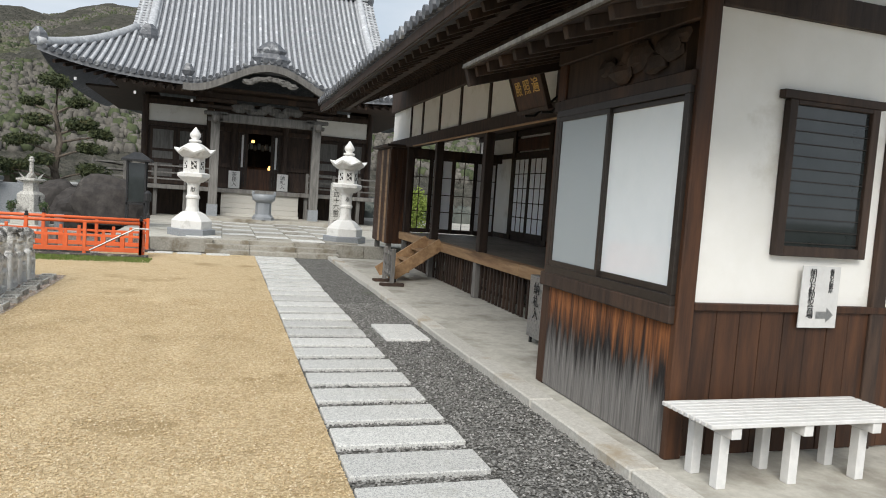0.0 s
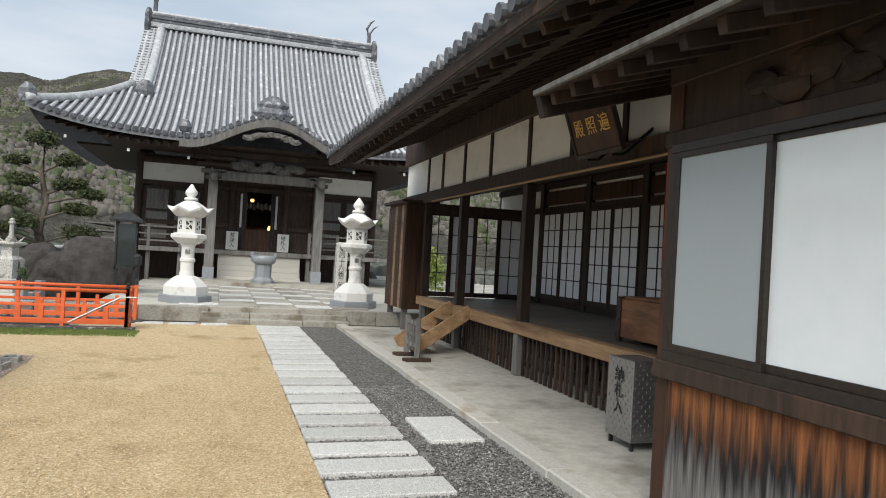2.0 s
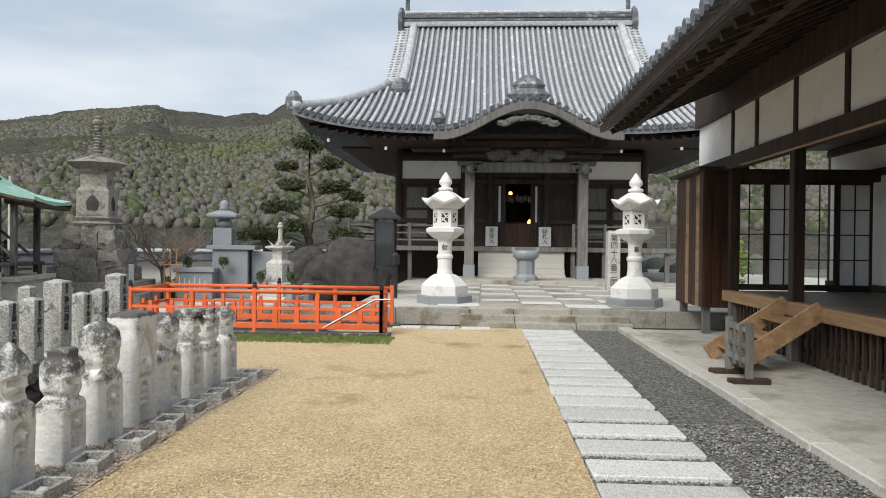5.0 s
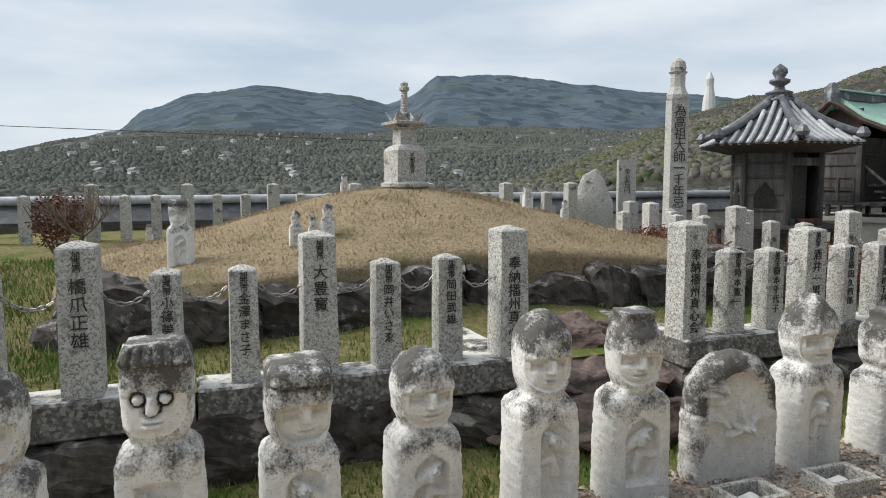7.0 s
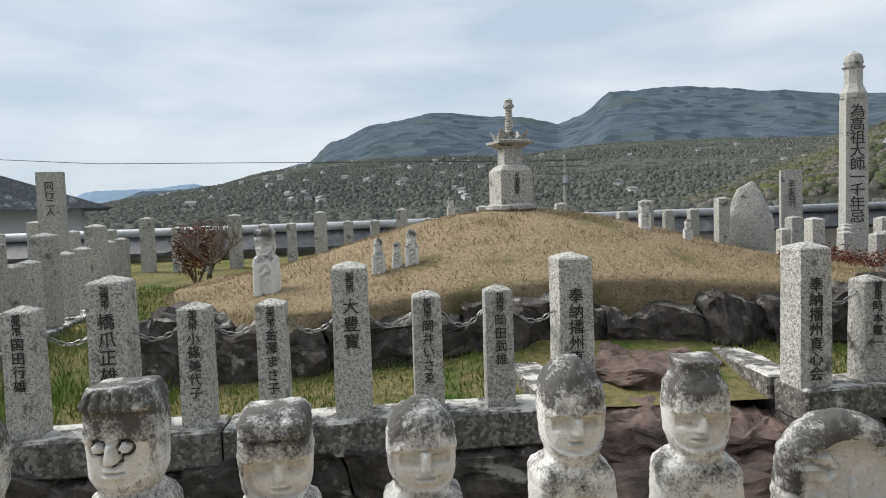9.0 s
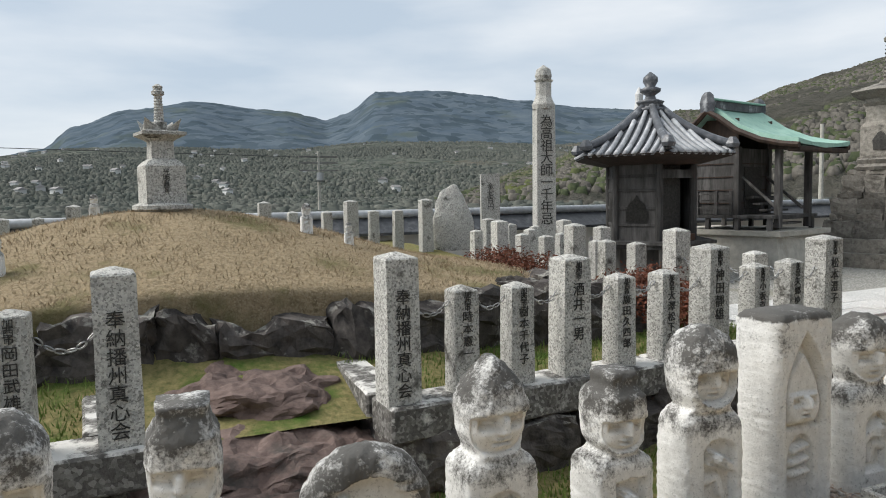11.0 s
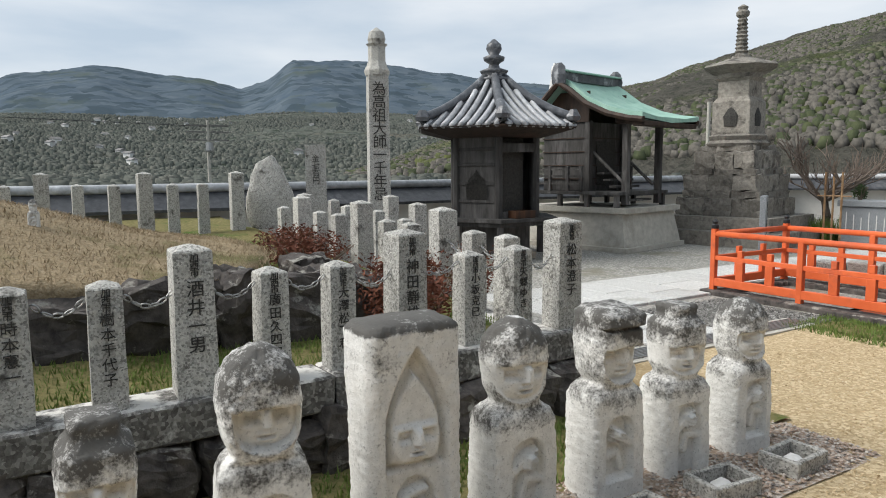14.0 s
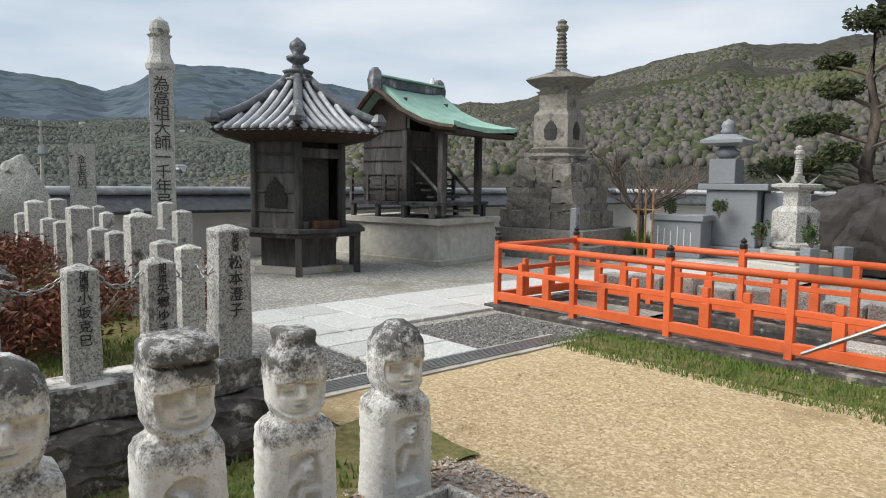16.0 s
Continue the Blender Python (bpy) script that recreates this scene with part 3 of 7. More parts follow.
vs = [ar.verts.new((x, -0.006, z)) for x, z in ((-0.02, -0.10), (0.07, -0.10), (0.07, -0.07), (0.135, -0.125), (0.07, -0.18), (0.07, -0.15), (-0.02, -0.15))]
ar.faces.new(vs)
part("arrow", ar, STEEL, nt)

bench = thing("bench", 2.66, 5.82, 0.05, "low white-painted slatted wooden bench against the wall", "bench")
for i in range(9):
    part("slat", nbox(0.0, 1.55, i * 0.055, 0.042 + i * 0.055, 0.405, 0.432, 0.004), WHITEPAINT, bench)
for x in (0.19, 0.72, 1.26):
    part("crossbar", nbox(x - 0.035, x + 0.035, 0.01, 0.475, 0.335, 0.405, 0.004), WHITEPAINT, bench)
    for y in (0.10, 0.34):
        part("leg", nbox(x - 0.034, x + 0.034, y, y + 0.068, 0.0, 0.335, 0.004), WHITEPAINT, bench)

# veranda
VX, VY0, VY1 = 3.95, WY1 + 0.04, 18.7
ver = structure("floor_veranda", nbox(VX + 0.16, 6.5, VY0, VY1, 0.70, 0.79), FLOORWOOD, "raised timber veranda floor")
y = VY0
while y < VY1:
    part("plank", nbox(VX + 0.16, 6.45, y + 0.003, min(y + 0.24, VY1) - 0.003, 0.79, 0.805, 0.002), FLOORWOOD, ver)
    y += 0.24
for a, b in ((VY0, 11.6), (11.61, 15.2), (15.21, VY1)):
    part("edge_beam", nbox(VX, VX + 0.16, a, b, 0.64, 0.815, 0.012), BEAMWOOD, ver, "pale worn edge beam")
lat = mesh_of("lattice_slat", nbox(-0.018, 0.018, -0.022, 0.022, 0.06, 0.64), DARKWOOD)
for i in range(72):
    o = new("lattice_slat", lat)
    o.parent = ver
    o.matrix_basis = pose(VX + 0.12 + random.uniform(-0.01, 0.01), VY0 + 0.1 + i * 0.142, 0, random.uniform(-1.5, 1.5))
for z in (0.2, 0.5):
    part("lattice_rail", nbox(VX + 0.15, VX + 0.18, VY0, VY1, z, z + 0.04), DARKWOOD, ver)
part("backing", nbox(5.2, 5.25, VY0, VY1, 0.05, 0.7), DARKWOOD, ver)
for y in (10.6, 13.45, 16.2, 18.4):
    part("support_post", nbox(VX + 0.02, VX + 0.15, y - 0.07, y + 0.07, 0.05, 0.64, 0.006), GREYWOOD, ver)
vp = structure("wall_veranda_front", nbox(4.0, 4.18, VY0 - 0.04, 20.4, 2.80, 3.02), DARKWOOD, "timber beam and plaster band over the veranda")
for y in (13.5, 16.3, 18.6):
    part("post", nbox(4.02, 4.17, y - 0.075, y + 0.075, 0.80, 2.80, 0.008), DARKWOOD, vp)
part("plaster", nbox(4.07, 4.13, VY0, 20.4, 3.02, 3.75), PLASTER, vp, "white plaster band")
for y in (9.4, 11.0, 12.2, 13.5, 15.0, 16.3, 17.6, 18.6):
    part("strut", nbox(4.045, 4.155, y - 0.05, y + 0.05, 3.02, 3.75, 0.005), DARKWOOD, vp)
part("plate", nbox(3.98, 4.2, VY0 - 0.04, 20.4, 3.75, 4.36, 0.006), DARKWOOD, vp)
part("rod", ntube([(3.985, VY0, 2.80), (3.985, 18, 2.80)], 0.018, 8), BEAMWOOD, vp, "pale bamboo rod")

iw = structure("wall_inner", nbox(6.5, 6.65, VY0, 20.4, 0.8, 4.3), PLASTER, "inner plaster wall behind the veranda")
for z0, z1, m in ((2.72, 2.84, DARKWOOD), (3.22, 3.34, DARKWOOD), (0.80, 0.92, DARKWOOD)):
    part("rail", nbox(6.42, 6.5, VY0, 20.4, z0, z1, 0.004), m, iw)
for y0, y1 in ((13.3, 14.5), (14.55, 16.0), (16.1, 17.8)):
    part("transom", nbox(6.44, 6.5, y0, y1, 2.88, 3.16, 0.006), BROWNWOOD, iw, "carved brown transom board")
for y in (12.0, 14.05, 15.9, 17.85, 10.0):
    part("post", nbox(6.38, 6.5, y - 0.08, y + 0.08, 0.8, 3.5, 0.006), DARKWOOD, iw)


def shoji(x, y0, y1, z0, z1, nx, nz, turn=0, material=None, label="white paper sliding screen with dark lattice"):
    t = thing("shoji_screen", x, y0, z0, label, "sliding screen", "paper screens of the hall", turn)
    w, h = y1 - y0, z1 - z0
    if material != "open":
        part("paper", nbox(0.0, 0.008, 0.03, w - 0.03, 0.03, h - 0.03), PAPER, t)
    for a, b, c, d in ((0, 0.04, 0, h), (w - 0.04, w, 0, h), (0.04, w - 0.04, 0, 0.10), (0.04, w - 0.04, h - 0.05, h)):
        part("frame", nbox(-0.025, 0.014, a, b, c, d, 0.003), DARKWOOD, t)
    for i in range(1, nx):
        part("muntin", nbox(-0.014, -0.001, w * i / nx - 0.009, w * i / nx + 0.009, 0.1, h - 0.05), DARKWOOD, t)
    for i in range(1, nz):
        z = 0.1 + (h - 0.15) * i / nz
        part("muntin", nbox(-0.016, -0.002, 0.04, w - 0.04, z - 0.009, z + 0.009), DARKWOOD, t)
    return t


for y0, y1 in ((10.1, 11.0), (11.02, 11.92), (12.1, 13.0), (13.02, 13.95), (14.15, 15.0), (15.02, 15.8), (16.0, 16.9), (16.92, 17.75)):
    shoji(6.40, y0, y1, 0.92, 2.72, 3, 5)
# far end of the veranda: glazed lattice screens through which the court shows
for i in range(4):
    shoji(6.3 - i * 0.56, 18.62, 19.17, 0.82, 2.6, 2, 4, 90, None if i % 2 == 0 else "open", "dark lattice screen at the veranda's end")
part("head", nbox(4.1, 6.4, 18.56, 18.68, 2.6, 2.8, 0.005), DARKWOOD, vp)
tob = thing("shutter_box", 3.68, 18.85, 0.5, "raised box of orange-brown boards for storm shutters", "shutter box")
part("body", nbox(0.02, 0.6, 0.02, 1.6, 0.0, 2.3), DARKWOOD, tob)
for i in range(8):
    part("board", nbox(0.0, 0.02, 0.02 + i * 0.2, 0.21 + i * 0.2, 0.0, 2.25, 0.003), BEAMWOOD if i in (1, 4) else BROWNWOOD, tob)
for i in range(4):
    part("board", nbox(0.02 + i * 0.14, 0.15 + i * 0.14, 0.0, 0.02, 0.0, 2.25, 0.003), BROWNWOOD, tob)
part("cap", nbox(-0.12, 0.7, -0.12, 1.7, 2.3, 2.36, 0.006), DARKWOOD, tob)
for y in (0.1, 1.4):
    part("foot", nbox(0.05, 0.17, y, y + 0.12, -0.45, 0.0, 0.005), GREYWOOD, tob)

st = thing("wooden_steps", 2.95, 15.3, 0.05, "short open wooden stairs of pale worn planks", "steps")
for y in (0.0, 0.95):
    bm = nbox(0, 1.22, -0.025, 0.025, -0.11, 0.11, 0.006, m=Matrix.Translation((0.5, y, 0.40)) @ Matrix.Rotation(radians(-34), 4, "Y") @ Matrix.Translation((-0.6, 0, 0)))
    part("stringer", bm, BEAMWOOD, st)
for i in range(3):
    part("tread", nbox(0.12 + i * 0.27, 0.42 + i * 0.27, 0.025, 0.925, 0.16 + i * 0.19, 0.2 + i * 0.19, 0.005), BEAMWOOD, st)
rk = thing("low_barrier", 2.85, 14.55, 0.05, "low dark wooden barrier rack with rails on feet", "barrier")
for y in (0.0, 0.62):
    part("post", nbox(-0.035, 0.035, y - 0.035, y + 0.035, 0.05, 0.66, 0.005), GREYWOOD, rk)
    part("foot", nbox(-0.22, 0.22, y - 0.045, y + 0.045, 0.0, 0.06, 0.008), DARKWOOD, rk)
for z in (0.2, 0.36, 0.54):
    part("rail", nbox(-0.02, 0.02, 0.035, 0.585, z, z + 0.06, 0.004), GREYWOOD, rk)
for y in (0.2, 0.4):
    part("upright", nbox(-0.028, 0.012, y - 0.03, y + 0.03, 0.15, 0.62, 0.004), GREYWOOD, rk)

ob_ = thing("offertory_box", 4.35, 10.35, 0.81, "grained brown wooden offertory box with corner studs", "offertory box")
part("body", nbox(0.02, 0.62, 0.02, 1.08, 0.05, 0.50, 0.01), BOXWOOD, ob_)
for i in range(6):
    part("grille_bar", nbox(0.06 + i * 0.09, 0.11 + i * 0.09, 0.03, 1.07, 0.50, 0.53, 0.004), BOXWOOD, ob_)
for y in (0.0, 1.02):
    for x in (0.0, 0.57):
        part("corner", nbox(x, x + 0.07, y, y + 0.08, 0.04, 0.52, 0.005), DARKWOOD, ob_)
        part("foot", nbox(x + 0.01, x + 0.06, y + 0.01, y + 0.07, 0.0, 0.05), DARKWOOD, ob_)
for z in (0.12, 0.26, 0.40):
    for y in (0.05, 1.05):
        part("stud", ntube([(-0.012, y, z), (0.004, y, z)], 0.016, 8), CHARFIX, ob_)
bk = thing("slip_box", 3.42, 9.62, 0.05, "woven-pattern steel box lettered for votive slips", "votive slip box")
part("body", nbox(0.0, 0.34, 0.0, 0.42, 0.08, 0.80, 0.006), STEEL, bk)
for i in range(10):
    for j in range(17):
        part("weave", nbox(-0.006, 0.0, 0.02 + i * 0.039, 0.045 + i * 0.039, 0.10 + j * 0.041, 0.126 + j * 0.041, 0.002), STEEL, bk) if (i + j) % 2 else None
for j in range(17):
    for i in range(8):
        part("weave", nbox(0.02 + i * 0.039, 0.045 + i * 0.039, -0.006, 0.0, 0.10 + j * 0.041, 0.126 + j * 0.041, 0.002), STEEL, bk) if (i + j) % 2 else None
for x in (0.03, 0.29):
    for y in (0.03, 0.37):
        part("foot", nbox(x, x + 0.03, y, y + 0.03, 0.0, 0.08), CHARFIX, bk)
lettering("納札入", 0.15, INK, bk, pose(-0.008, 0.21, 0.60, 90, 0, -90), 0.95)

# red prayer banners
def banner(y, w):
    t = thing("prayer_banner", 5.7, y, 1.5, "red cloth prayer banner with white lettering hung from a rod", "banner", "red banners")
    bm = bmesh.new()
    cols = [[bm.verts.new((0.02 * math.sin(i * 1.1) * (1 - j / 8), w * i / 8 - w / 2, 0.05 + j * 0.2)) for j in range(9)] for i in range(9)]
    for i in range(8):
        for j in range(8):
            bm.faces.new((cols[i][j], cols[i + 1][j], cols[i + 1][j + 1], cols[i][j + 1]))
    bmesh.ops.solidify(bm, geom=bm.faces, thickness=0.003)
    part("cloth", bm, REDCLOTH, t, smooth=True)
    lettering("奉納", 0.10, WHITEPAINT, t, pose(-0.035, 0, 1.50, 90, 0, -90), 0.85)
    lettering("南無大師遍照金剛", 0.155, WHITEPAINT, t, pose(-0.035, -0.01, 1.28, 90, 0, -90), 0.88)
    for s in (-1, 1):
        part("loop", ntube([(0, s * w * 0.35, 1.64), (0, s * w * 0.35, 1.72)], 0.012, 6), WHITEPAINT, t)


for y in (10.95, 11.42, 11.9, 12.36):
    banner(y, 0.40)
part("banner_rod", ntube([(5.7, 10.2, 3.22), (5.7, 12.8, 3.22)], 0.014, 6), DARKWOOD, vp)

plq = thing("name_plaque", 3.52, 10.75, 3.10, "tilted brown plaque with three gold characters", "plaque")
plq.matrix_basis = pose(3.52, 10.75, 3.12, 0, -20, 0)
part("panel", nbox(-0.02, 0.02, -0.42, 0.42, -0.26, 0.26, 0.006), BROWNWOOD, plq)
for a, b, c, d in ((-0.46, 0.46, 0.26, 0.31), (-0.46, 0.46, -0.31, -0.26), (-0.46, -0.42, -0.26, 0.26), (0.42, 0.46, -0.26, 0.26)):
    part("frame", nbox(-0.035, 0.03, a, b, c, d, 0.006), DARKWOOD, plq)
for k, c in enumerate("遍照殿"):
    lettering(c, 0.20, GOLD, plq, pose(-0.024, -0.25 + k * 0.25, -0.06, 90, 0, -90))
for y in (-0.25, 0.25):
    part("bracket", ntube([(-0.03, y, -0.33), (0.1, y, -0.36), (0.6, y, -0.16)], 0.018, 6), CHARFIX, plq)


def tile_rib_mesh(pts, r=0.055, material=None, n=6):
    bm = bmesh.new()
    tube(bm, pts, r, n)
    return mesh_of("roof_rib", bm, material or TILE, True)


# canopy over the bay, and the main roof with its eave of round tiles
can = thing("canopy", 2.16, 4.95, 2.94, "low lean-to canopy with dark rafters over the bay", "canopy")
part("deck", nbox(0.0, 1.95, 0.0, 4.25, 0.0, 0.035, m=Matrix.Rotation(radians(-16), 4, "Y")), DARKWOOD, can)
part("edge", nbox(-0.03, 0.02, -0.02, 4.28, 0.012, 0.055, 0.005), GREYWOOD, can, "weathered grey eave edge")
for i in range(14):
    part("rafter", nbox(0.05, 1.9, 0.05 + i * 0.31, 0.12 + i * 0.31, -0.09, 0.0, 0.004, m=Matrix.Rotation(radians(-16), 4, "Y")), DARKWOOD, can)
part("bargeboard", nbox(0.0, 1.95, 4.22, 4.30, -0.16, 0.05, 0.005, m=Matrix.Rotation(radians(-16), 4, "Y")), DARKWOOD, can)
part("sheathing", nbox(0.0, 1.97, -0.02, 4.27, 0.037, 0.06, m=Matrix.Rotation(radians(-16), 4, "Y")), DARKWOOD, can)

fr = thing("hall_roof", 0, 0, 0, "broad tiled roof with deep dark eaves", "roof")
EX, EZ, EY0, EY1 = 2.02, 3.62, 4.3, 19.2


def slope(u):
    """Height of the side hall's roof, u metres in from the eave."""
    return 0.40 * u + 0.012 * u * u


bm = bmesh.new()
prev = None
for i in range(15):
    u = i * 0.5
    ring = [bm.verts.new((EX + u, y, EZ + slope(u) + dz)) for y, dz in ((EY0, 0), (EY1, 0.0), (EY1, -0.14), (EY0, -0.14))]
    if prev:
        for k in range(4):
            bm.faces.new((prev[k], prev[(k + 1) % 4], ring[(k + 1) % 4], ring[k]))
    else:
        bm.faces.new(ring)
    prev = ring
bm.faces.new(prev[::-1])
part("deck", bm, TILEBED, fr)
rib = tile_rib_mesh([(EX - 0.06 + u * 0.7, 0, EZ + 0.05 + slope(u * 0.7)) for u in range(11)], 0.065, TILEDARK)
for i in range(int((EY1 - EY0) / 0.27)):
    o = new("roof_rib", rib)
    o.parent = fr
    o.matrix_basis = pose(0, EY0 + 0.1 + i * 0.27, 0)
endm = mesh_of("eave_tile", ntube([(EX - 0.10, 0, EZ + 0.045), (EX - 0.055, 0, EZ + 0.05)], 0.078, 10), TILEDARK)
for i in range(int((EY1 - EY0) / 0.27)):
    o = new("eave_tile", endm)
    o.parent = fr
    o.matrix_basis = pose(0, EY0 + 0.1 + i * 0.27, 0)
part("eave_board", nbox(EX - 0.02, EX + 0.06, EY0, EY1, EZ - 0.13, EZ - 0.02, 0.004), DARKWOOD, fr)
part("eave_board", nbox(EX + 0.5, EX + 0.62, EY0, EY1, EZ - 0.05, EZ + 0.09, 0.004), DARKWOOD, fr)
rf = mesh_of("rafter", nbox(0.04, 2.3, -0.035, 0.035, -0.25, -0.16, m=Matrix.Translation((EX, 0, EZ)) @ Matrix.Rotation(radians(-22.5), 4, "Y")), DARKWOOD)
for i in range(int((EY1 - EY0) / 0.36)):
    o = new("rafter", rf)
    o.parent = fr
    o.matrix_basis = pose(0, EY0 + 0.15 + i * 0.36, 0)
structure("ceiling_veranda", nbox(4.2, 6.5, VY0, 20.4, 3.35, 3.42), DARKWOOD, "dark board ceiling of the veranda")
structure("wall_back", nbox(9.0, 9.15, WY0 + 0.02, 20.5, 0.05, 6.0), PLASTER, "rear wall of the side hall")
structure("wall_north_side", nbox(6.5, 9.0, 20.41, 20.5, 0.05, 4.2), DARKWOOD, "end wall of the side hall")

# ---- main hall ----
PZ = 0.30
pl = structure("platform", nbox(-2.6, 14.0, 20.35, 46, -0.04, PZ - 0.02), CONC, "low stone-edged platform of the main hall")
x = -2.6
while x < 10:
    w = random.uniform(0.9, 1.5)
    part("edge_stone", nbox(x + 0.004, x + w - 0.004, 20.22, 20.40, -0.03, PZ, 0.012), STEPSTONE, pl) if not (-0.45 < x + w / 2 < 2.75) else None
    x += w
for k, (yy, z0, z1) in enumerate(((19.62, -0.03, 0.10), (19.98, 0.0, 0.20), (20.30, 0.0, PZ))):
    for a, b in ((-0.42, 0.6), (0.6, 1.7), (1.7, 2.72)):
        part("step_stone", nbox(a + 0.004, b - 0.004, yy, yy + 0.38, z0, z1, 0.012), STEPSTONE, pl)
for i in range(13):
    for j in range(5):
        part("paving_slab", nbox(-0.9 + j * 0.86, -0.06 + j * 0.86, 20.75 + i * 0.62, 21.34 + i * 0.62, PZ - 0.02, PZ + 0.006 + random.uniform(0, 0.008), 0.006), PAVER if (i + j) % 3 == 0 else STEPSTONE, pl)
part("step_stone", nbox(-1.2, 4.1, 28.55, 31.2, PZ - 0.02, PZ + 0.12, 0.012), STEPSTONE, pl)

hall = thing("main_hall", 1.35, 32.5, PZ, "large old timber temple hall with silver-grey tiled roof", "temple hall")
FL = 1.16
X0, X1, D = -4.45, 4.45, 9.0
part("floor", nbox(X0 - 1.6, X1 + 1.6, -1.6, D + 1.2, FL - 0.16, FL, 0.01), GREYWOOD, hall)
part("under_wall", nbox(X0, X1, 0.0, D, -0.28, FL - 0.16), DARKWOOD, hall)
DX0, DX1, DZ = -0.95, 0.80, 2.35
part("wall", nbox(X0, DX0, 0, 0.12, FL, 4.6), DARKWOOD, hall)
part("wall", nbox(DX1, X1, 0, 0.12, FL, 4.6), DARKWOOD, hall)
part("wall", nbox(DX0, DX1, 0, 0.12, FL + DZ, 4.6), DARKWOOD, hall)
for x in (X0, X1):
    part("wall", nbox(x - 0.06, x + 0.06, 0.12, D, FL, 5.2), DARKWOOD, hall)
part("wall", nbox(X0, X1, D - 0.1, D, FL, 5.2), DARKWOOD, hall)
for a, b in ((X0 + 0.1, -1.9), (1.95, X1 - 0.1)):
    part("plaster_band", nbox(a, b, -0.02, 0.0, 3.62, 4.28, 0.004), PLASTER, hall, "cream plaster band")
for x in (X0, -2.05, DX0 - 0.14, DX1 + 0.14, 2.05, X1):
    part("column", nloft([(0.13, FL), (0.13, 4.6)], 12, cx=x, cy=-0.02), DARKWOOD, hall)
for z in (FL + 0.02, 2.0, 3.45, 4.30):
    for a, b in (((X0, X1),) if z > 3.4 else ((X0, DX0), (DX1, X1))):
        part("tie_beam", nbox(a, b, -0.09, 0.0, z, z + 0.17, 0.006), DARKWOOD, hall)
for a, b in ((X0 + 0.2, X0 + 1.15), (X0 + 1.2, -2.2), (2.2, 3.2), (3.25, X1 - 0.2)):
    t = part("panel_door", nbox(a, b, -0.05, 0.0, FL + 0.2, 3.4, 0.006), DARKWOOD, hall)
    for z0, z1 in ((FL + 0.3, FL + 0.62), (FL + 0.7, FL + 1.3), (FL + 1.4, 3.3)):
        part("panel", nbox(a + 0.1, b - 0.1, -0.075, -0.05, z0, z1, 0.012), GREYWOOD, t)
for a, b in ((DX0, DX0 + 0.42), (DX1 - 0.42, DX1)):
    t = part("lattice_door", nbox(a, b, 0.0, 0.05, FL, FL + DZ, 0.004), DARKWOOD, hall)
    for k in range(1, 4):
        part("slat", nbox(a + 0.1 * k - 0.01, a + 0.1 * k + 0.01, -0.03, 0.0, FL + 0.1, FL + DZ - 0.05), CHARFIX, t)
    part("paper_strip", nbox(a + 0.16, a + 0.24, -0.038, -0.032, FL + 0.9, FL + 2.2), WHITEPAINT, t, "pale paper strip")
part("half_door", nbox(DX0 + 0.42, DX1 - 0.42, 0.02, 0.06, FL, FL + 0.85, 0.005), BROWNWOOD, hall)
for k in range(7):
    part("hanging_lantern", nloft([(0.05, 0), (0.07, 0.04), (0.07, 0.2), (0.04, 0.26)], 8, cx=-0.55 + k * 0.16, cy=0.8 + 0.1 * (k % 3)), STEEL, hall).location = (0, 0, FL + 1.65 + 0.05 * (k % 2))
part("altar", nbox(-0.9, 0.75, 2.2, 2.9, FL, FL + 1.0, 0.02), BROWNWOOD, hall)
part("altar_lamp", nloft([(0.05, 0), (0.1, 0.08), (0.1, 0.22), (0.05, 0.3)], 10, cx=0.45, cy=1.2), LAMPGLOW, hall).location = (0, 0, FL + 0.75)
part("altar_lamp", nloft([(0.05, 0), (0.08, 0.05), (0.05, 0.12)], 10, cx=-0.3, cy=1.4), LAMPGLOW, hall).location = (0, 0, FL + 2.0)
for x, s in ((-1.03, "茶接入"), (0.88, "納札入")):
    t = part("sign_board", nbox(x - 0.22, x + 0.22, -0.35, -0.32, FL + 0.02, FL + 0.72, 0.005), WHITEPAINT, hall, "white standing sign board")
    lettering(s, 0.2, INK, t, pose(x, -0.358, FL + 0.50, 90), 0.95)
# entrance pillars, beams and brackets
for x in (-1.80, 1.92):
    part("pillar", nloft([(0.16, 0.0), (0.155, 3.95)], 4, cx=x, cy=-2.4), GREYWOOD, hall, "square weathered porch pillar")
    part("pillar_base", nloft([(0.23, -0.19), (0.23, -0.02), (0.19, 0.0), (0.19, 0.55)], 4, cx=x, cy=-2.4), GREYGRANITE, hall)
    for i, (w, z) in enumerate(((0.28, 3.62), (0.42, 3.84), (0.58, 4.08), (0.72, 4.32))):
        part("bracket", nbox(x - w, x + w, -2.52, -2.28, z, z + 0.14, 0.025), GREYWOOD if i < 2 else DARKWOOD, hall)
    part("nosing", nbox(x - 0.12, x + 0.12, -2.95, -2.5, 3.55, 3.85, 0.06), GREYWOOD, hall)
part("porch_beam", nbox(-1.7, 1.82, -2.52, -2.28, 3.62, 3.95, 0.03), GREYWOOD, hall)
part("porch_beam", nbox(-2.6, 2.7, -2.5, -2.3, 4.46, 4.66, 0.02), DARKWOOD, hall)
cb = bmesh.new()
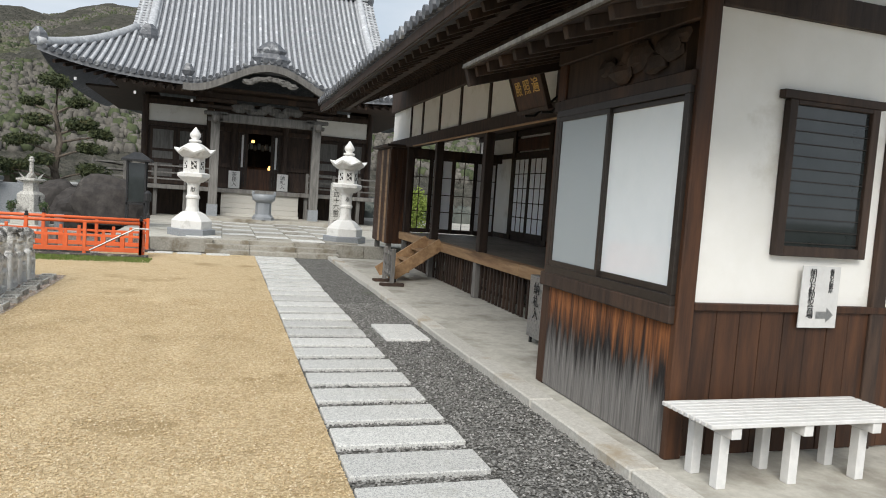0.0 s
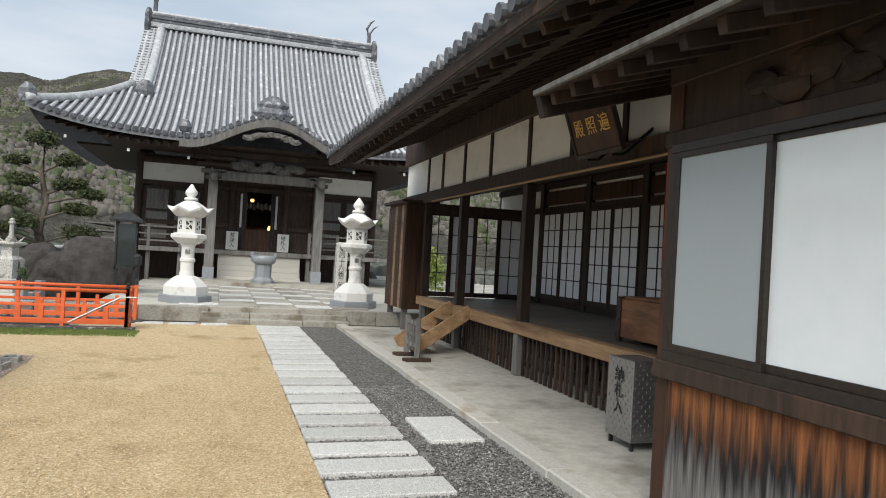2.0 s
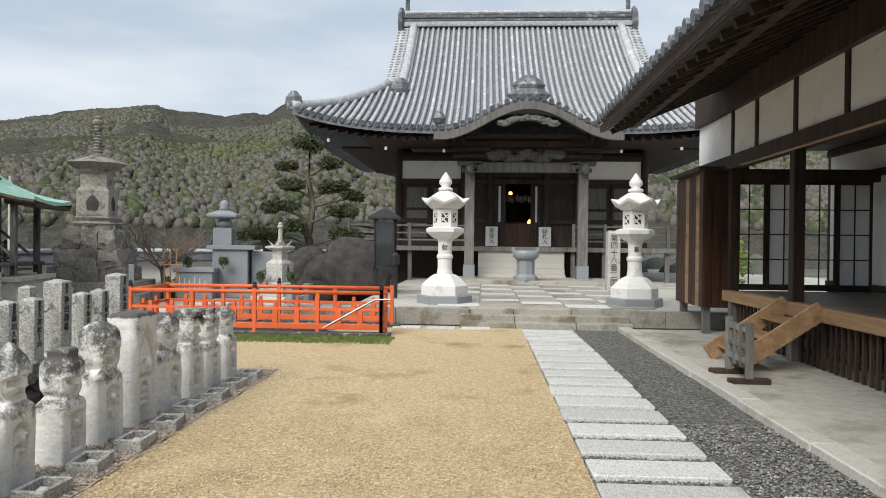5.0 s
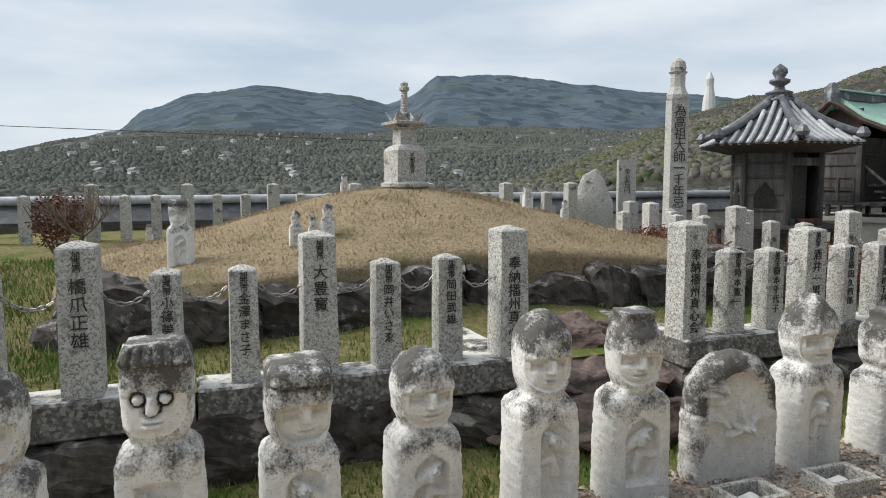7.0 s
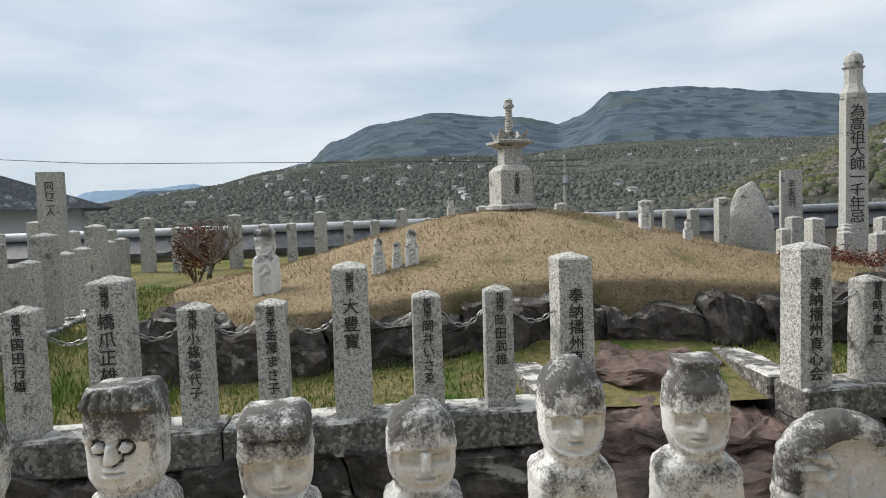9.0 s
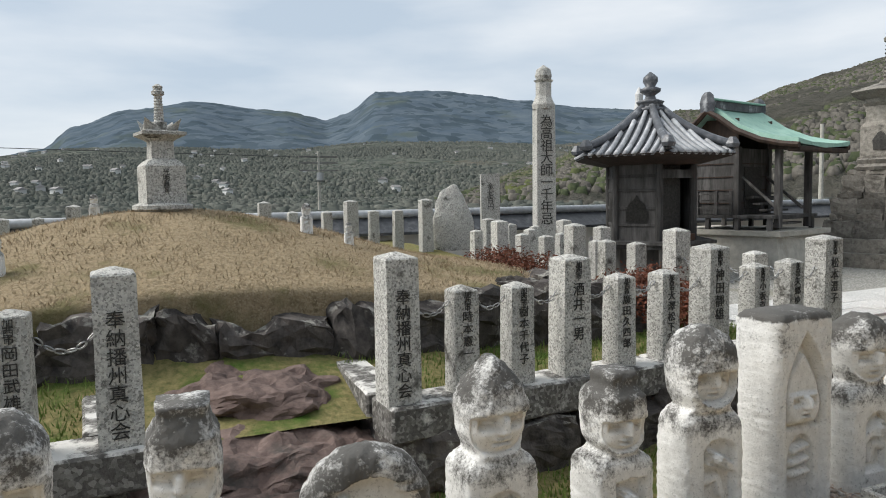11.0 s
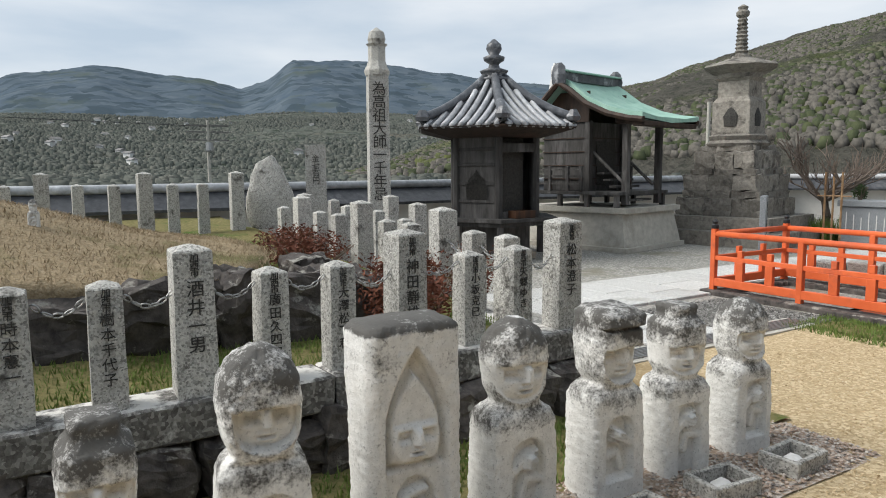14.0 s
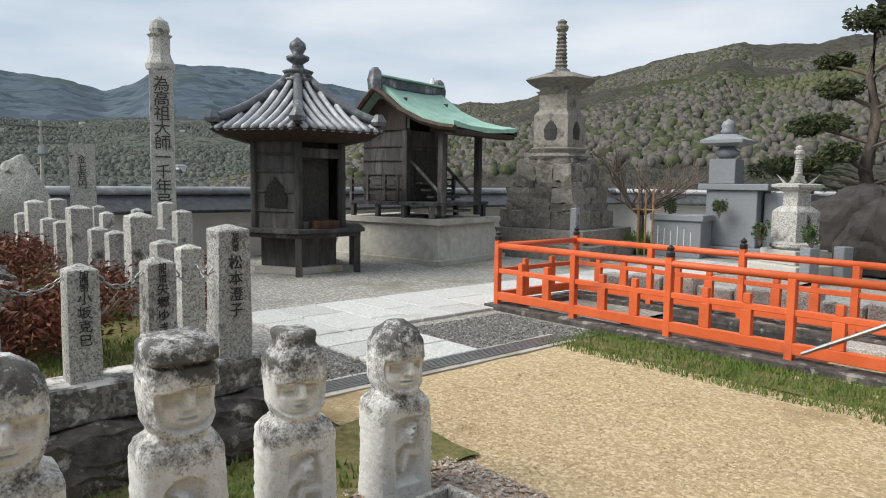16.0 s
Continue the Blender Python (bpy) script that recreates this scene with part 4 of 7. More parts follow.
for k in range(9):
    b2 = boulder(0.28, 0.1, 0.16, k * 2.3, 2, 0.5, 1.0)
    for v in b2.verts:
        v.co += Vector((-1.0 + k * 0.26, -2.42, 4.15 + 0.1 * math.sin(k * 1.9)))
    me = bpy.data.meshes.new("t")
    b2.to_mesh(me)
    b2.free()
    cb.from_mesh(me)
part("carving", cb, GREYWOOD, hall, "carved cloud and dragon relief")
for i in range(6):
    part("stair", nbox(-1.5, 1.45, -2.15 + i * 0.26, -1.5, -0.18 + i * 0.2, 0.02 + i * 0.2, 0.01), KERB, hall)
# railings round the veranda
for a, b in ((X0 - 1.55, -1.75), (1.75, X1 + 1.55)):
    for z in (0.18, 0.42, 0.68):
        part("rail", nbox(a, b, -1.52, -1.46, FL + z, FL + z + 0.06, 0.006), GREYWOOD, hall)
    n = 4
    for i in range(n + 1):
        x = a + (b - a) * i / n
        part("rail_post", nbox(x - 0.05, x + 0.05, -1.54, -1.44, FL, FL + 0.80, 0.006), GREYWOOD, hall)
        part("floor_post", nbox(x - 0.07, x + 0.07, -1.45, -1.3, -0.02, FL - 0.16, 0.006), GREYWOOD, hall)
for z in (0.18, 0.42, 0.68):
    part("rail", nbox(X0 - 1.55, X0 - 1.49, -1.45, D, FL + z, FL + z + 0.06, 0.006), GREYWOOD, hall)

# roof, in hall coordinates: ridge at RY, eave drop by a hollow curve
RY, RZ, RUN, EZ2 = 4.5, 10.55, 8.55, 4.78
WG, WE = 4.95, 7.35


def rz(v):
    return RZ - (RZ - EZ2) * (1.42 * v - 0.42 * v * v)


def half(v):
    return WG if v < 0.5 else WG + (WE - WG) * ((v - 0.5) / 0.5)


def lift(u, v):
    """Upturn of the eaves towards the corners; u from -1 to 1 along the eave."""
    return 0.62 * abs(u) ** 4 * max(0.0, (v - 0.45) / 0.55) ** 1.5


def porch(x, v):
    """Swell of the front eave over the entrance."""
    a = min(1.0, abs(x) / 2.7)
    return 0.88 * (0.5 + 0.5 * math.cos(math.pi * a)) * max(0.0, (v - 0.70) / 0.30) ** 1.6


def roof_point(x, v, front=True):
    u = x / half(v)
    y = RY - RUN * v if front else RY + RUN * v
    z = rz(v) + lift(u, v) + (porch(x, v) if front else 0)
    if front and abs(x) < 2.7:
        y -= 0.35 * max(0.0, (v - 0.8) / 0.2) * (0.5 + 0.5 * math.cos(math.pi * min(1, abs(x) / 2.7)))
    return Vector((x, y, z))


bm = bmesh.new()
NV, NU = 20, 40
for front in (True, False):
    top = [[bm.verts.new(roof_point(half(j / NV) * (2 * i / NU - 1), j / NV, front)) for i in range(NU + 1)] for j in range(NV + 1)]
    bot = [[bm.verts.new(v.co + Vector((0, 0.0, -0.16))) for v in r] for r in top]
    for j in range(NV):
        for i in range(NU):
            bm.faces.new((top[j][i], top[j][i + 1], top[j + 1][i + 1], top[j + 1][i]))
            bm.faces.new((bot[j][i], bot[j + 1][i], bot[j + 1][i + 1], bot[j][i + 1]))
    for i in range(NU):
        bm.faces.new((top[NV][i], top[NV][i + 1], bot[NV][i + 1], bot[NV][i]))
    for j in range(NV):
        for i in (0, NU):
            bm.faces.new((top[j][i], top[j + 1][i], bot[j + 1][i], bot[j][i]))
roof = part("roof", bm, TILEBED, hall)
for s in (-1, 1):
    bm = bmesh.new()
    rows = []
    for j in range(10, NV + 1):
        v = j / NV
        rows.append([bm.verts.new((s * half(v), RY - RUN * v + 2 * RUN * v * k / 24, rz(v) + lift(2 * k / 24 - 1, v) - 0.01)) for k in range(25)])
    for a, b in zip(rows, rows[1:]):
        for k in range(24):
            bm.faces.new((a[k], a[k + 1], b[k + 1], b[k]))
    bmesh.ops.solidify(bm, geom=bm.faces, thickness=0.12)
    part("side_slope", bm, TILEBED, roof)
    bm = bmesh.new()
    va = [bm.verts.new((s * (WG - 0.35), RY - RUN * 0.5, rz(0.5))), bm.verts.new((s * (WG - 0.35), RY + RUN * 0.5, rz(0.5))), bm.verts.new((s * (WG - 0.35), RY, RZ - 0.1))]
    bm.faces.new(va)
    part("gable", bm, DARKWOOD, roof)
    # flared corner soffit ridge
    pts = [(s * (half(v) - 0.05), RY - RUN * v, rz(v) + lift(1, v) + 0.10) for v in [0.5 + 0.05 * k for k in range(11)]]
    part("hip_ridge", ntube(pts, 0.16, 8), TILE, roof, smooth=True)
    pts = [(s * (WG - 0.55), RY - RUN * v, rz(v) + 0.16) for v in [0.02 + 0.05 * k for k in range(12)]]
    part("descending_ridge", ntube(pts, 0.17, 8), TILE, roof, smooth=True)
    part("ridge_end_tile", nloft([(0.25, -0.2), (0.32, 0.0), (0.28, 0.25), (0.12, 0.42)], 6, cx=s * (WG - 0.55), cy=RY - RUN * 0.585, sy=0.5), TILEDARK, roof).location = (0, 0, rz(0.585) + 0.2)
    part("ridge_end_tile", nloft([(0.2, -0.2), (0.26, 0.0), (0.24, 0.2), (0.08, 0.4)], 6, cx=s * WE, cy=RY - RUN * 0.98, sy=0.6), TILEDARK, roof).location = (0, 0, rz(0.98) + 0.75)
    for k in range(22):
        v = 0.02 + k * 0.022
        part("verge_tile", ntube([(s * (WG - 0.4), RY - RUN * v, rz(v) + 0.05), (s * (WG + 0.12), RY - RUN * v, rz(v) + 0.03)], 0.075, 6), TILE, roof)
nr = 44
for i in range(nr + 1):
    f0 = 2 * i / nr - 1
    x = f0 * (WG - 0.05)
    # rows that start at the ridge keep a constant x; the eave corners get short rows below
    pts = [roof_point(x, v) + Vector((0, 0, 0.045)) for v in [0.0 + 0.0667 * k for k in range(16)]]
    o = part("roof_rib", ntube(pts, 0.068, 6), TILE, roof, smooth=True)
    p = roof_point(x, 1.0)
    part("eave_tile", ntube([p + Vector((0, -0.06, 0.03)), p + Vector((0, 0.02, 0.04))], 0.085, 10), TILEDARK, roof)
step = 2 * (WG - 0.05) / nr
for s in (-1, 1):
    k = 1
    while WG - 0.05 + k * step < WE:
        x = WG - 0.05 + k * step
        v0 = 0.5 + 0.5 * (x - WG) / (WE - WG)
        pts = [roof_point(s * x, v0 + (1 - v0) * q / 5) + Vector((0, 0, 0.045)) for q in range(6)]
        part("roof_rib", ntube(pts, 0.068, 6), TILE, roof, smooth=True)
        p = roof_point(s * x, 1.0)
        part("eave_tile", ntube([p + Vector((0, -0.06, 0.03)), p + Vector((0, 0.02, 0.04))], 0.085, 10), TILEDARK, roof)
        k += 1
for z, h, w in ((0.0, 0.22, 0.24), (0.22, 0.14, 0.20), (0.36, 0.14, 0.22), (0.50, 0.10, 0.16)):
    part("ridge_course", nbox(-WG + 0.1, WG - 0.1, RY - w, RY + w, RZ + z, RZ + z + h - 0.012, 0.02), TILEDARK if z else TILE, roof)
part("ridge_cap", ntube([(-WG, RY, RZ + 0.64), (WG, RY, RZ + 0.64)], 0.11, 8), TILE, roof)
for i in range(34):
    part("ridge_round", ntube([(-WG + 0.3 + i * 0.275, RY - 0.26, RZ + 0.12), (-WG + 0.3 + i * 0.275, RY - 0.2, RZ + 0.12)], 0.07, 8), TILE, roof)
for s in (-1, 1):
    part("ridge_ogre_tile", nloft([(0.34, -0.35), (0.40, 0.0), (0.36, 0.5), (0.2, 0.72)], 6, cx=s * WG, cy=RY, sx=0.4), TILEDARK, roof).location = (0, 0, RZ + 0.1)
    bm = nbox(-0.09, 0.09, -0.06, 0.06, 0, 0.5, 0.03)
    tube(bm, [(0, 0, 0.4), (-s * 0.12, 0, 0.75), (s * 0.05, 0, 1.05), (s * 0.22, 0, 1.2)], 0.10, 6, 0.25)
    tube(bm, [(0, 0, 0.5), (s * 0.2, 0, 0.8), (s * 0.4, 0, 0.95)], 0.07, 6, 0.2)
    t = part("ridge_fish", bm, TILEDARK, roof, "fish-tailed ridge ornament")
    t.location = (s * (WG - 0.25), RY, RZ + 0.65)
# curved gable over the porch
arc = [(-2.9 + 5.8 * k / 28) for k in range(29)]
bm = bmesh.new()
for dy0, dy1, dz0, dz1 in ((-0.10, 0.0, -0.34, -0.10),):
    prev = None
    for x in arc:
        p = roof_point(x, 1.0)
        ring = [bm.verts.new((x, p.y + a, p.z + b)) for a, b in ((dy0, dz0), (dy1 + 0.1, dz0), (dy1 + 0.1, dz1), (dy0, dz1))]
        if prev:
            for k in range(4):
                bm.faces.new((prev[k], prev[(k + 1) % 4], ring[(k + 1) % 4], ring[k]))
        else:
            bm.faces.new(ring)
        prev = ring
    bm.faces.new(prev[::-1])
part("curved_bargeboard", bm, GREYWOOD, hall)
cb = bmesh.new()
for k in range(8):
    b2 = boulder(0.2, 0.06, 0.10, k * 4.3, 2, 0.6, 1.0)
    for v in b2.verts:
        v.co += Vector((-0.75 + k * 0.215, -4.35, 4.93 + 0.14 * math.cos((k - 3.5) * 0.5)))
    me = bpy.data.meshes.new("t")
    b2.to_mesh(me)
    b2.free()
    cb.from_mesh(me)
part("gable_pendant", cb, GREYWOOD, hall, "carved pendant under the curved gable")
orn = nloft([(0.42, 0), (0.5, 0.12), (0.32, 0.3), (0.38, 0.42), (0.22, 0.62), (0.1, 0.72)], 6, sx=1.2, sy=0.4, turn=0)
part("gable_crest", orn, TILEDARK, roof, "ornate dark ridge-end tile").location = (0, -4.0, 5.72)
part("porch_ridge", ntube([(0, -4.1, 5.75), (0, -3.0, 5.95), (0, -1.6, 6.6)], 0.17, 8), TILE, roof, smooth=True)
for s in (-1, 1):
    part("gable_crest", nloft([(0.14, 0), (0.2, 0.15), (0.08, 0.4)], 6, cx=s * 2.75, cy=-3.9, sy=0.6), TILEDARK, roof).location = (0, 0, 4.98)
# rafters under the eaves and the dark ceiling behind them
raf = mesh_of("rafter", nbox(-0.04, 0.04, 0, 3.4, -0.06, 0.05), DARKWOOD)
tip = mesh_of("rafter_tip", nbox(-0.04, 0.04, -0.01, 0.0, -0.055, 0.045), WHITEPAINT)
for i in range(46):
    x = -6.9 + i * 13.8 / 45
    if abs(x) < 1.9:
        continue
    z = EZ2 - 0.30 + lift(x / WE, 1.0)
    o = new("rafter", raf)
    o.parent = roof
    o.matrix_basis = pose(x, RY - RUN + 0.22, z, 13 - 3 * abs(x) / 7)
    if i % 6 == 2:
        o = new("rafter_tip", tip)
        o.parent = roof
        o.matrix_basis = pose(x, RY - RUN + 0.42, z - 0.32)
part("eave_ceiling", nbox(-5.4, 5.4, -3.0, 0.0, 4.72, 4.80), DARKWOOD, hall)
for s in (-1, 1):
    part("eave_ceiling", nbox(min(s * 4.4, s * 6.6), max(s * 4.4, s * 6.6), 0.0, D, 4.72, 4.80), DARKWOOD, hall)


# ---- stone lanterns, burner, posts near the hall ----
def stone_lantern(x, y, turn):
    t = thing("stone_lantern", x, y, PZ, "tall white granite lantern on a grey plinth", "stone lantern", "pair of lanterns", turn)
    t.scale = (0.9, 0.9, 0.98)
    part("plinth", nloft([(0.56, -0.25), (0.56, 0.14), (0.54, 0.16)], 6, turn=0), GREYGRANITE, t)
    part("base", nloft([(0.47, 0.16), (0.47, 0.36), (0.43, 0.40), (0.40, 0.44), (0.27, 0.56), (0.20, 0.60)], 6, turn=0), WHITEGRANITE, t)
    part("shaft", nloft([(0.19, 0.60), (0.165, 0.72), (0.165, 0.92), (0.19, 0.95), (0.19, 1.0), (0.16, 1.03), (0.16, 1.28), (0.2, 1.36)], 16), WHITEGRANITE, t, smooth=False)
    part("platform", nloft([(0.22, 1.36), (0.34, 1.46), (0.38, 1.50), (0.38, 1.58), (0.30, 1.61)], 6, turn=0), WHITEGRANITE, t)
    body = part("firebox", nloft([(0.25, 1.61), (0.25, 2.0)], 6, turn=0), WHITEGRANITE, t)
    for k in range(6):
        m = pose(0, 0, 0, 0, 0, 30 + 60 * k)
        for d in range(3):
            bm = nbox(0.245, 0.256, -0.09, 0.09, -0.014, 0.014)
            part("lattice", bm, WHITEGRANITE, body).matrix_basis = m @ Matrix.Translation((0, 0, 1.74 + d * 0.06)) @ pose(0, 0, 0, 45 if d % 2 else -45)
        # dark plate painted in place of the shade inside the firebox
        part("opening", nbox(0.243, 0.252, -0.075, 0.075, 1.70, 1.90), LETTERSHADE, body).matrix_basis = m
    bm = bmesh.new()
    rings = ((0.30, 2.0, 0.0), (0.48, 2.08, 0.10), (0.50, 2.12, 0.12), (0.36, 2.20, 0.02), (0.22, 2.32, 0.0), (0.14, 2.37, 0.0))
    prev = None
    for r, z, up in rings:
        ring = [bm.verts.new((r * (1.13 if k % 2 == 0 else 1.0) * math.cos(math.pi * k / 6), r * (1.13 if k % 2 == 0 else 1.0) * math.sin(math.pi * k / 6), z + (up if k % 2 == 0 else 0))) for k in range(12)]
        if prev:
            for k in range(12):
                bm.faces.new((prev[k], prev[(k + 1) % 12], ring[(k + 1) % 12], ring[k]))
        else:
            bm.faces.new(ring[::-1])
        prev = ring
    bm.faces.new(prev)
    part("cap", bm, WHITEGRANITE, t)
    part("finial", nloft([(0.12, 2.37), (0.17, 2.40), (0.17, 2.44), (0.09, 2.47), (0.15, 2.54), (0.15, 2.60), (0.06, 2.72), (0.015, 2.78)], 14), WHITEGRANITE, t, smooth=True)
    lettering("献" if x < 1 else "奉", 0.14, LETTERSHADE, t, pose(0, -0.165, 1.12, 90, 0, -turn), 1.0)


stone_lantern(-0.80, 21.55, 0)
stone_lantern(3.14, 21.55, 0)
inc = thing("incense_burner", 1.35, 28.9, PZ + 0.12, "grey stone incense burner on a waisted stand", "incense burner")
part("stand", nloft([(0.36, 0), (0.36, 0.1), (0.26, 0.2), (0.26, 0.62)], 8, turn=0), GREYGRANITE, inc)
part("bowl", nloft([(0.27, 0.62), (0.4, 0.72), (0.42, 0.92), (0.38, 0.94), (0.36, 0.86)], 16), GREYGRANITE, inc, smooth=True)
for s in (-1, 1):
    part("handle", nbox(s * 0.38 - 0.05, s * 0.38 + 0.05, -0.05, 0.05, 0.85, 1.04, 0.03), GREYGRANITE, inc)
pst = thing("inscribed_pillar", 3.55, 26.2, PZ, "square stone pillar with carved temple number", "stone pillar")
part("shaft", nloft([(0.17, 0), (0.165, 1.58), (0.12, 1.64)], 4), OLDSTONE, pst)
lettering("第四十六番二国", 0.21, LETTERSHADE, pst, pose(0, -0.175, 1.36, 90), 0.95)
lc = thing("glass_lantern", -2.35, 23.6, PZ, "black-framed glass candle case under a hipped cap", "candle case")
for s in (-1, 1):
    for q in (-1, 1):
        part("post", nbox(s * 0.3 - 0.03, s * 0.3 + 0.03, q * 0.22 - 0.03, q * 0.22 + 0.03, 0, 1.85, 0.004), CHARFIX, lc)
part("shelf", nbox(-0.33, 0.33, -0.25, 0.25, 0.62, 0.68), CHARFIX, lc)
part("pane", nbox(-0.27, 0.27, -0.21, -0.2, 0.7, 1.8), DARKGLASS, lc)
part("back", nbox(-0.27, 0.27, 0.2, 0.21, 0.7, 1.8), STEEL, lc)
part("cap", nloft([(0.5, 1.85), (0.5, 1.9), (0.12, 2.1)], 4, sy=0.8), CHARFIX, lc)
lc.scale = (0.76, 0.8, 0.97)
mail = thing("lamp_post", -1.95, 22.4, PZ, "short black post with a small ribbed lamp", "lamp post")
part("pole", nloft([(0.05, 0), (0.05, 0.75)], 8), CHARFIX, mail)
part("lamp", nloft([(0.09, 0.75), (0.09, 0.95), (0.03, 1.02)], 8), CHARFIX, mail)
stele = single("inscribed_boulder", boulder(0.95, 0.32, 0.92, 5.2, 4, 0.18), ROCK, "broad dark boulder with a polished inscribed face", "boulder", m=pose(-3.2, 24.6, PZ + 0.45))
single("boulder", boulder(0.8, 0.5, 0.75, 9.1, 4, 0.2), ROCK, "rounded dark garden boulder", "boulder", m=pose(-4.9, 26.0, PZ + 0.38))

# ---- garden of the mound: curb, posts, chains ----
GZ = 0.42


def gz(x, y):
    """Garden surface: gently rising to the back, with the grassed mound."""
    base = GZ + 0.036 * max(0.0, -4.0 - x)
    dx, dy = (x + 7.1) / 3.2, (y - 10.1) / 3.3
    d = math.sqrt(dx * dx + dy * dy)
    return base + (0.86 * (0.5 + 0.5 * math.cos(math.pi * min(1.0, d))) if d < 1 else 0.0)


bm = bmesh.new()
nx, ny = 90, 90
gx = [-12.3 + 8.35 * i / nx for i in range(nx + 1)]
gy = [-8 + 22.2 * j / ny for j in range(ny + 1)]
vs = [[bm.verts.new((x, y, gz(x, y) - (0.05 if x > -4.9 else 0) + 0.03 * noise.noise(Vector((x * 1.7, y * 1.7, 0))))) for x in gx] for y in gy]
for j in range(ny):
    for i in range(nx):
        bm.faces.new((vs[j][i], vs[j][i + 1], vs[j + 1][i + 1], vs[j + 1][i]))
structure("ground_garden", bm, GRASS, "mossy turf of the enclosed garden", True)
bm = bmesh.new()
rings = []
for k in range(25):
    r = 3.05 * k / 24
    ring = []
    for a in range(64):
        x, y = -7.1 + r * math.cos(a * math.pi / 32) * 1.0, 10.1 + r * math.sin(a * math.pi / 32) * 1.06
        x = min(x, -4.98)
        z = GZ + 0.036 * 2.5 + 0.27 + 0.62 * (0.5 + 0.5 * math.cos(math.pi * (r / 3.15))) + 0.02 * noise.noise(Vector((x * 3, y * 3, 1)))
        ring.append(bm.verts.new((x, y, z if k < 24 else GZ)))
    rings.append(ring)
for a, b in zip(rings, rings[1:]):
    for k in range(64):
        bm.faces.new((a[k], a[(k + 1) % 64], b[(k + 1) % 64], b[k]))
structure("ground_mound", bm, STRAW, "grassed burial mound of dry straw-coloured turf", True)


def mound_z(x, y):
    r = math.hypot(x + 7.1, (y - 10.1) / 1.06)
    return GZ + 0.09 + 0.27 + 0.62 * (0.5 + 0.5 * math.cos(math.pi * (r / 3.15))) if r < 3.0 else gz(x, y)


def stuff_blades(name, n, area, height, material, label, zf, width=0.006, lean=0.5):
    bm = bmesh.new()
    for _ in range(n):
        x, y = area()
        z = zf(x, y) - 0.01
        h, a = height * random.uniform(0.5, 1.2), random.uniform(0, 6.28)
        dx, dy = math.cos(a) * width, math.sin(a) * width
        lx, ly = random.uniform(-lean, lean) * h, random.uniform(-lean, lean) * h
        v = [bm.verts.new(p) for p in ((x - dx, y - dy, z), (x + dx, y + dy, z), (x + lx, y + ly, z + h))]
        bm.faces.new(v)
    ob = single(name, bm, material, label, "grass", kind="stuff")
    return ob


stuff_blades("dry_grass", 52000, lambda: (random.uniform(-9.9, -5.0), random.uniform(7.0, 13.2)), 0.035, DRYBLADE, "short dry grass on the mound", mound_z, 0.004, 0.9)
stuff_blades("garden_grass", 12000, lambda: (random.uniform(-5.0, -3.95), random.choice((random.uniform(5, 9.7), random.uniform(10.9, 14.2)))), 0.045, BLADE, "green tufts inside the curb", lambda x, y: gz(x, y) - 0.04, 0.005)
stuff_blades("strip_grass", 9000, lambda: (random.uniform(-3.65, -3.0), 4.5 + 10 * random.random() ** 1), 0.05, BLADE, "green weeds behind the statues", lambda x, y: 0.02, 0.006)
stuff_blades("fence_grass", 7000, lambda: (random.uniform(-4.4, -1.4), 18.0 - 0.75 * random.random() ** 1.5), 0.05, BLADE, "green turf edge along the red fence", lambda x, y: 0.01, 0.005)
stuff_blades("back_grass", 6000, lambda: (random.uniform(-9, -4.2), random.uniform(5.95, 7.6)), 0.07, BLADE, "green grass along the post row", gz, 0.006)


def stone_course(name, x0, x1, y0, y1, z0, z1, n, label, along="y", material=None, rough=0.2):
    t = thing(name, (x0 + x1) / 2, (y0 + y1) / 2, z0, label, "stone wall")
    a0, a1 = (y0, y1) if along == "y" else (x0, x1)
    mid = (y0 + y1) / 2 if along == "y" else (x0 + x1) / 2
    cuts = [a0] + sorted(a0 + (a1 - a0) * (k + random.uniform(-0.3, 0.3)) / n for k in range(1, n)) + [a1]
    for k, (a, b) in enumerate(zip(cuts, cuts[1:])):
        h = (z1 - z0) * random.uniform(0.85, 1.08)
        w = abs(x1 - x0) if along == "y" else abs(y1 - y0)
        bm = bmesh.new()
        bmesh.ops.create_cube(bm, size=1.0)
        bmesh.ops.subdivide_edges(bm, edges=bm.edges, cuts=9, use_grid_fill=True)
        L = (b - a) * 1.06
        for v in bm.verts:
            v.co = v.co.lerp(v.co.normalized() * 0.62, 0.30)
            v.co = Vector((v.co.x * (w if along == "y" else L), v.co.y * (L if along == "y" else w), (v.co.z + 0.5) * h))
        rough_up(bm, rough * 0.34, 3.2, k * 7.7 + x0)
        rough_up(bm, rough * 0.16, 11, k * 3.1 + x0)
        rough_up(bm, rough * 0.08, 26, k * 2.3 + x0)
        o = part("stone", bm, material or DARKSTONE, t)
        c = (a + b) / 2 - mid
        o.location = (0, c, 0) if along == "y" else (c, 0, 0)
    return t


def front_x(y):
    return -3.80 if y < 11 else -3.80 - 0.047 * (y - 11)


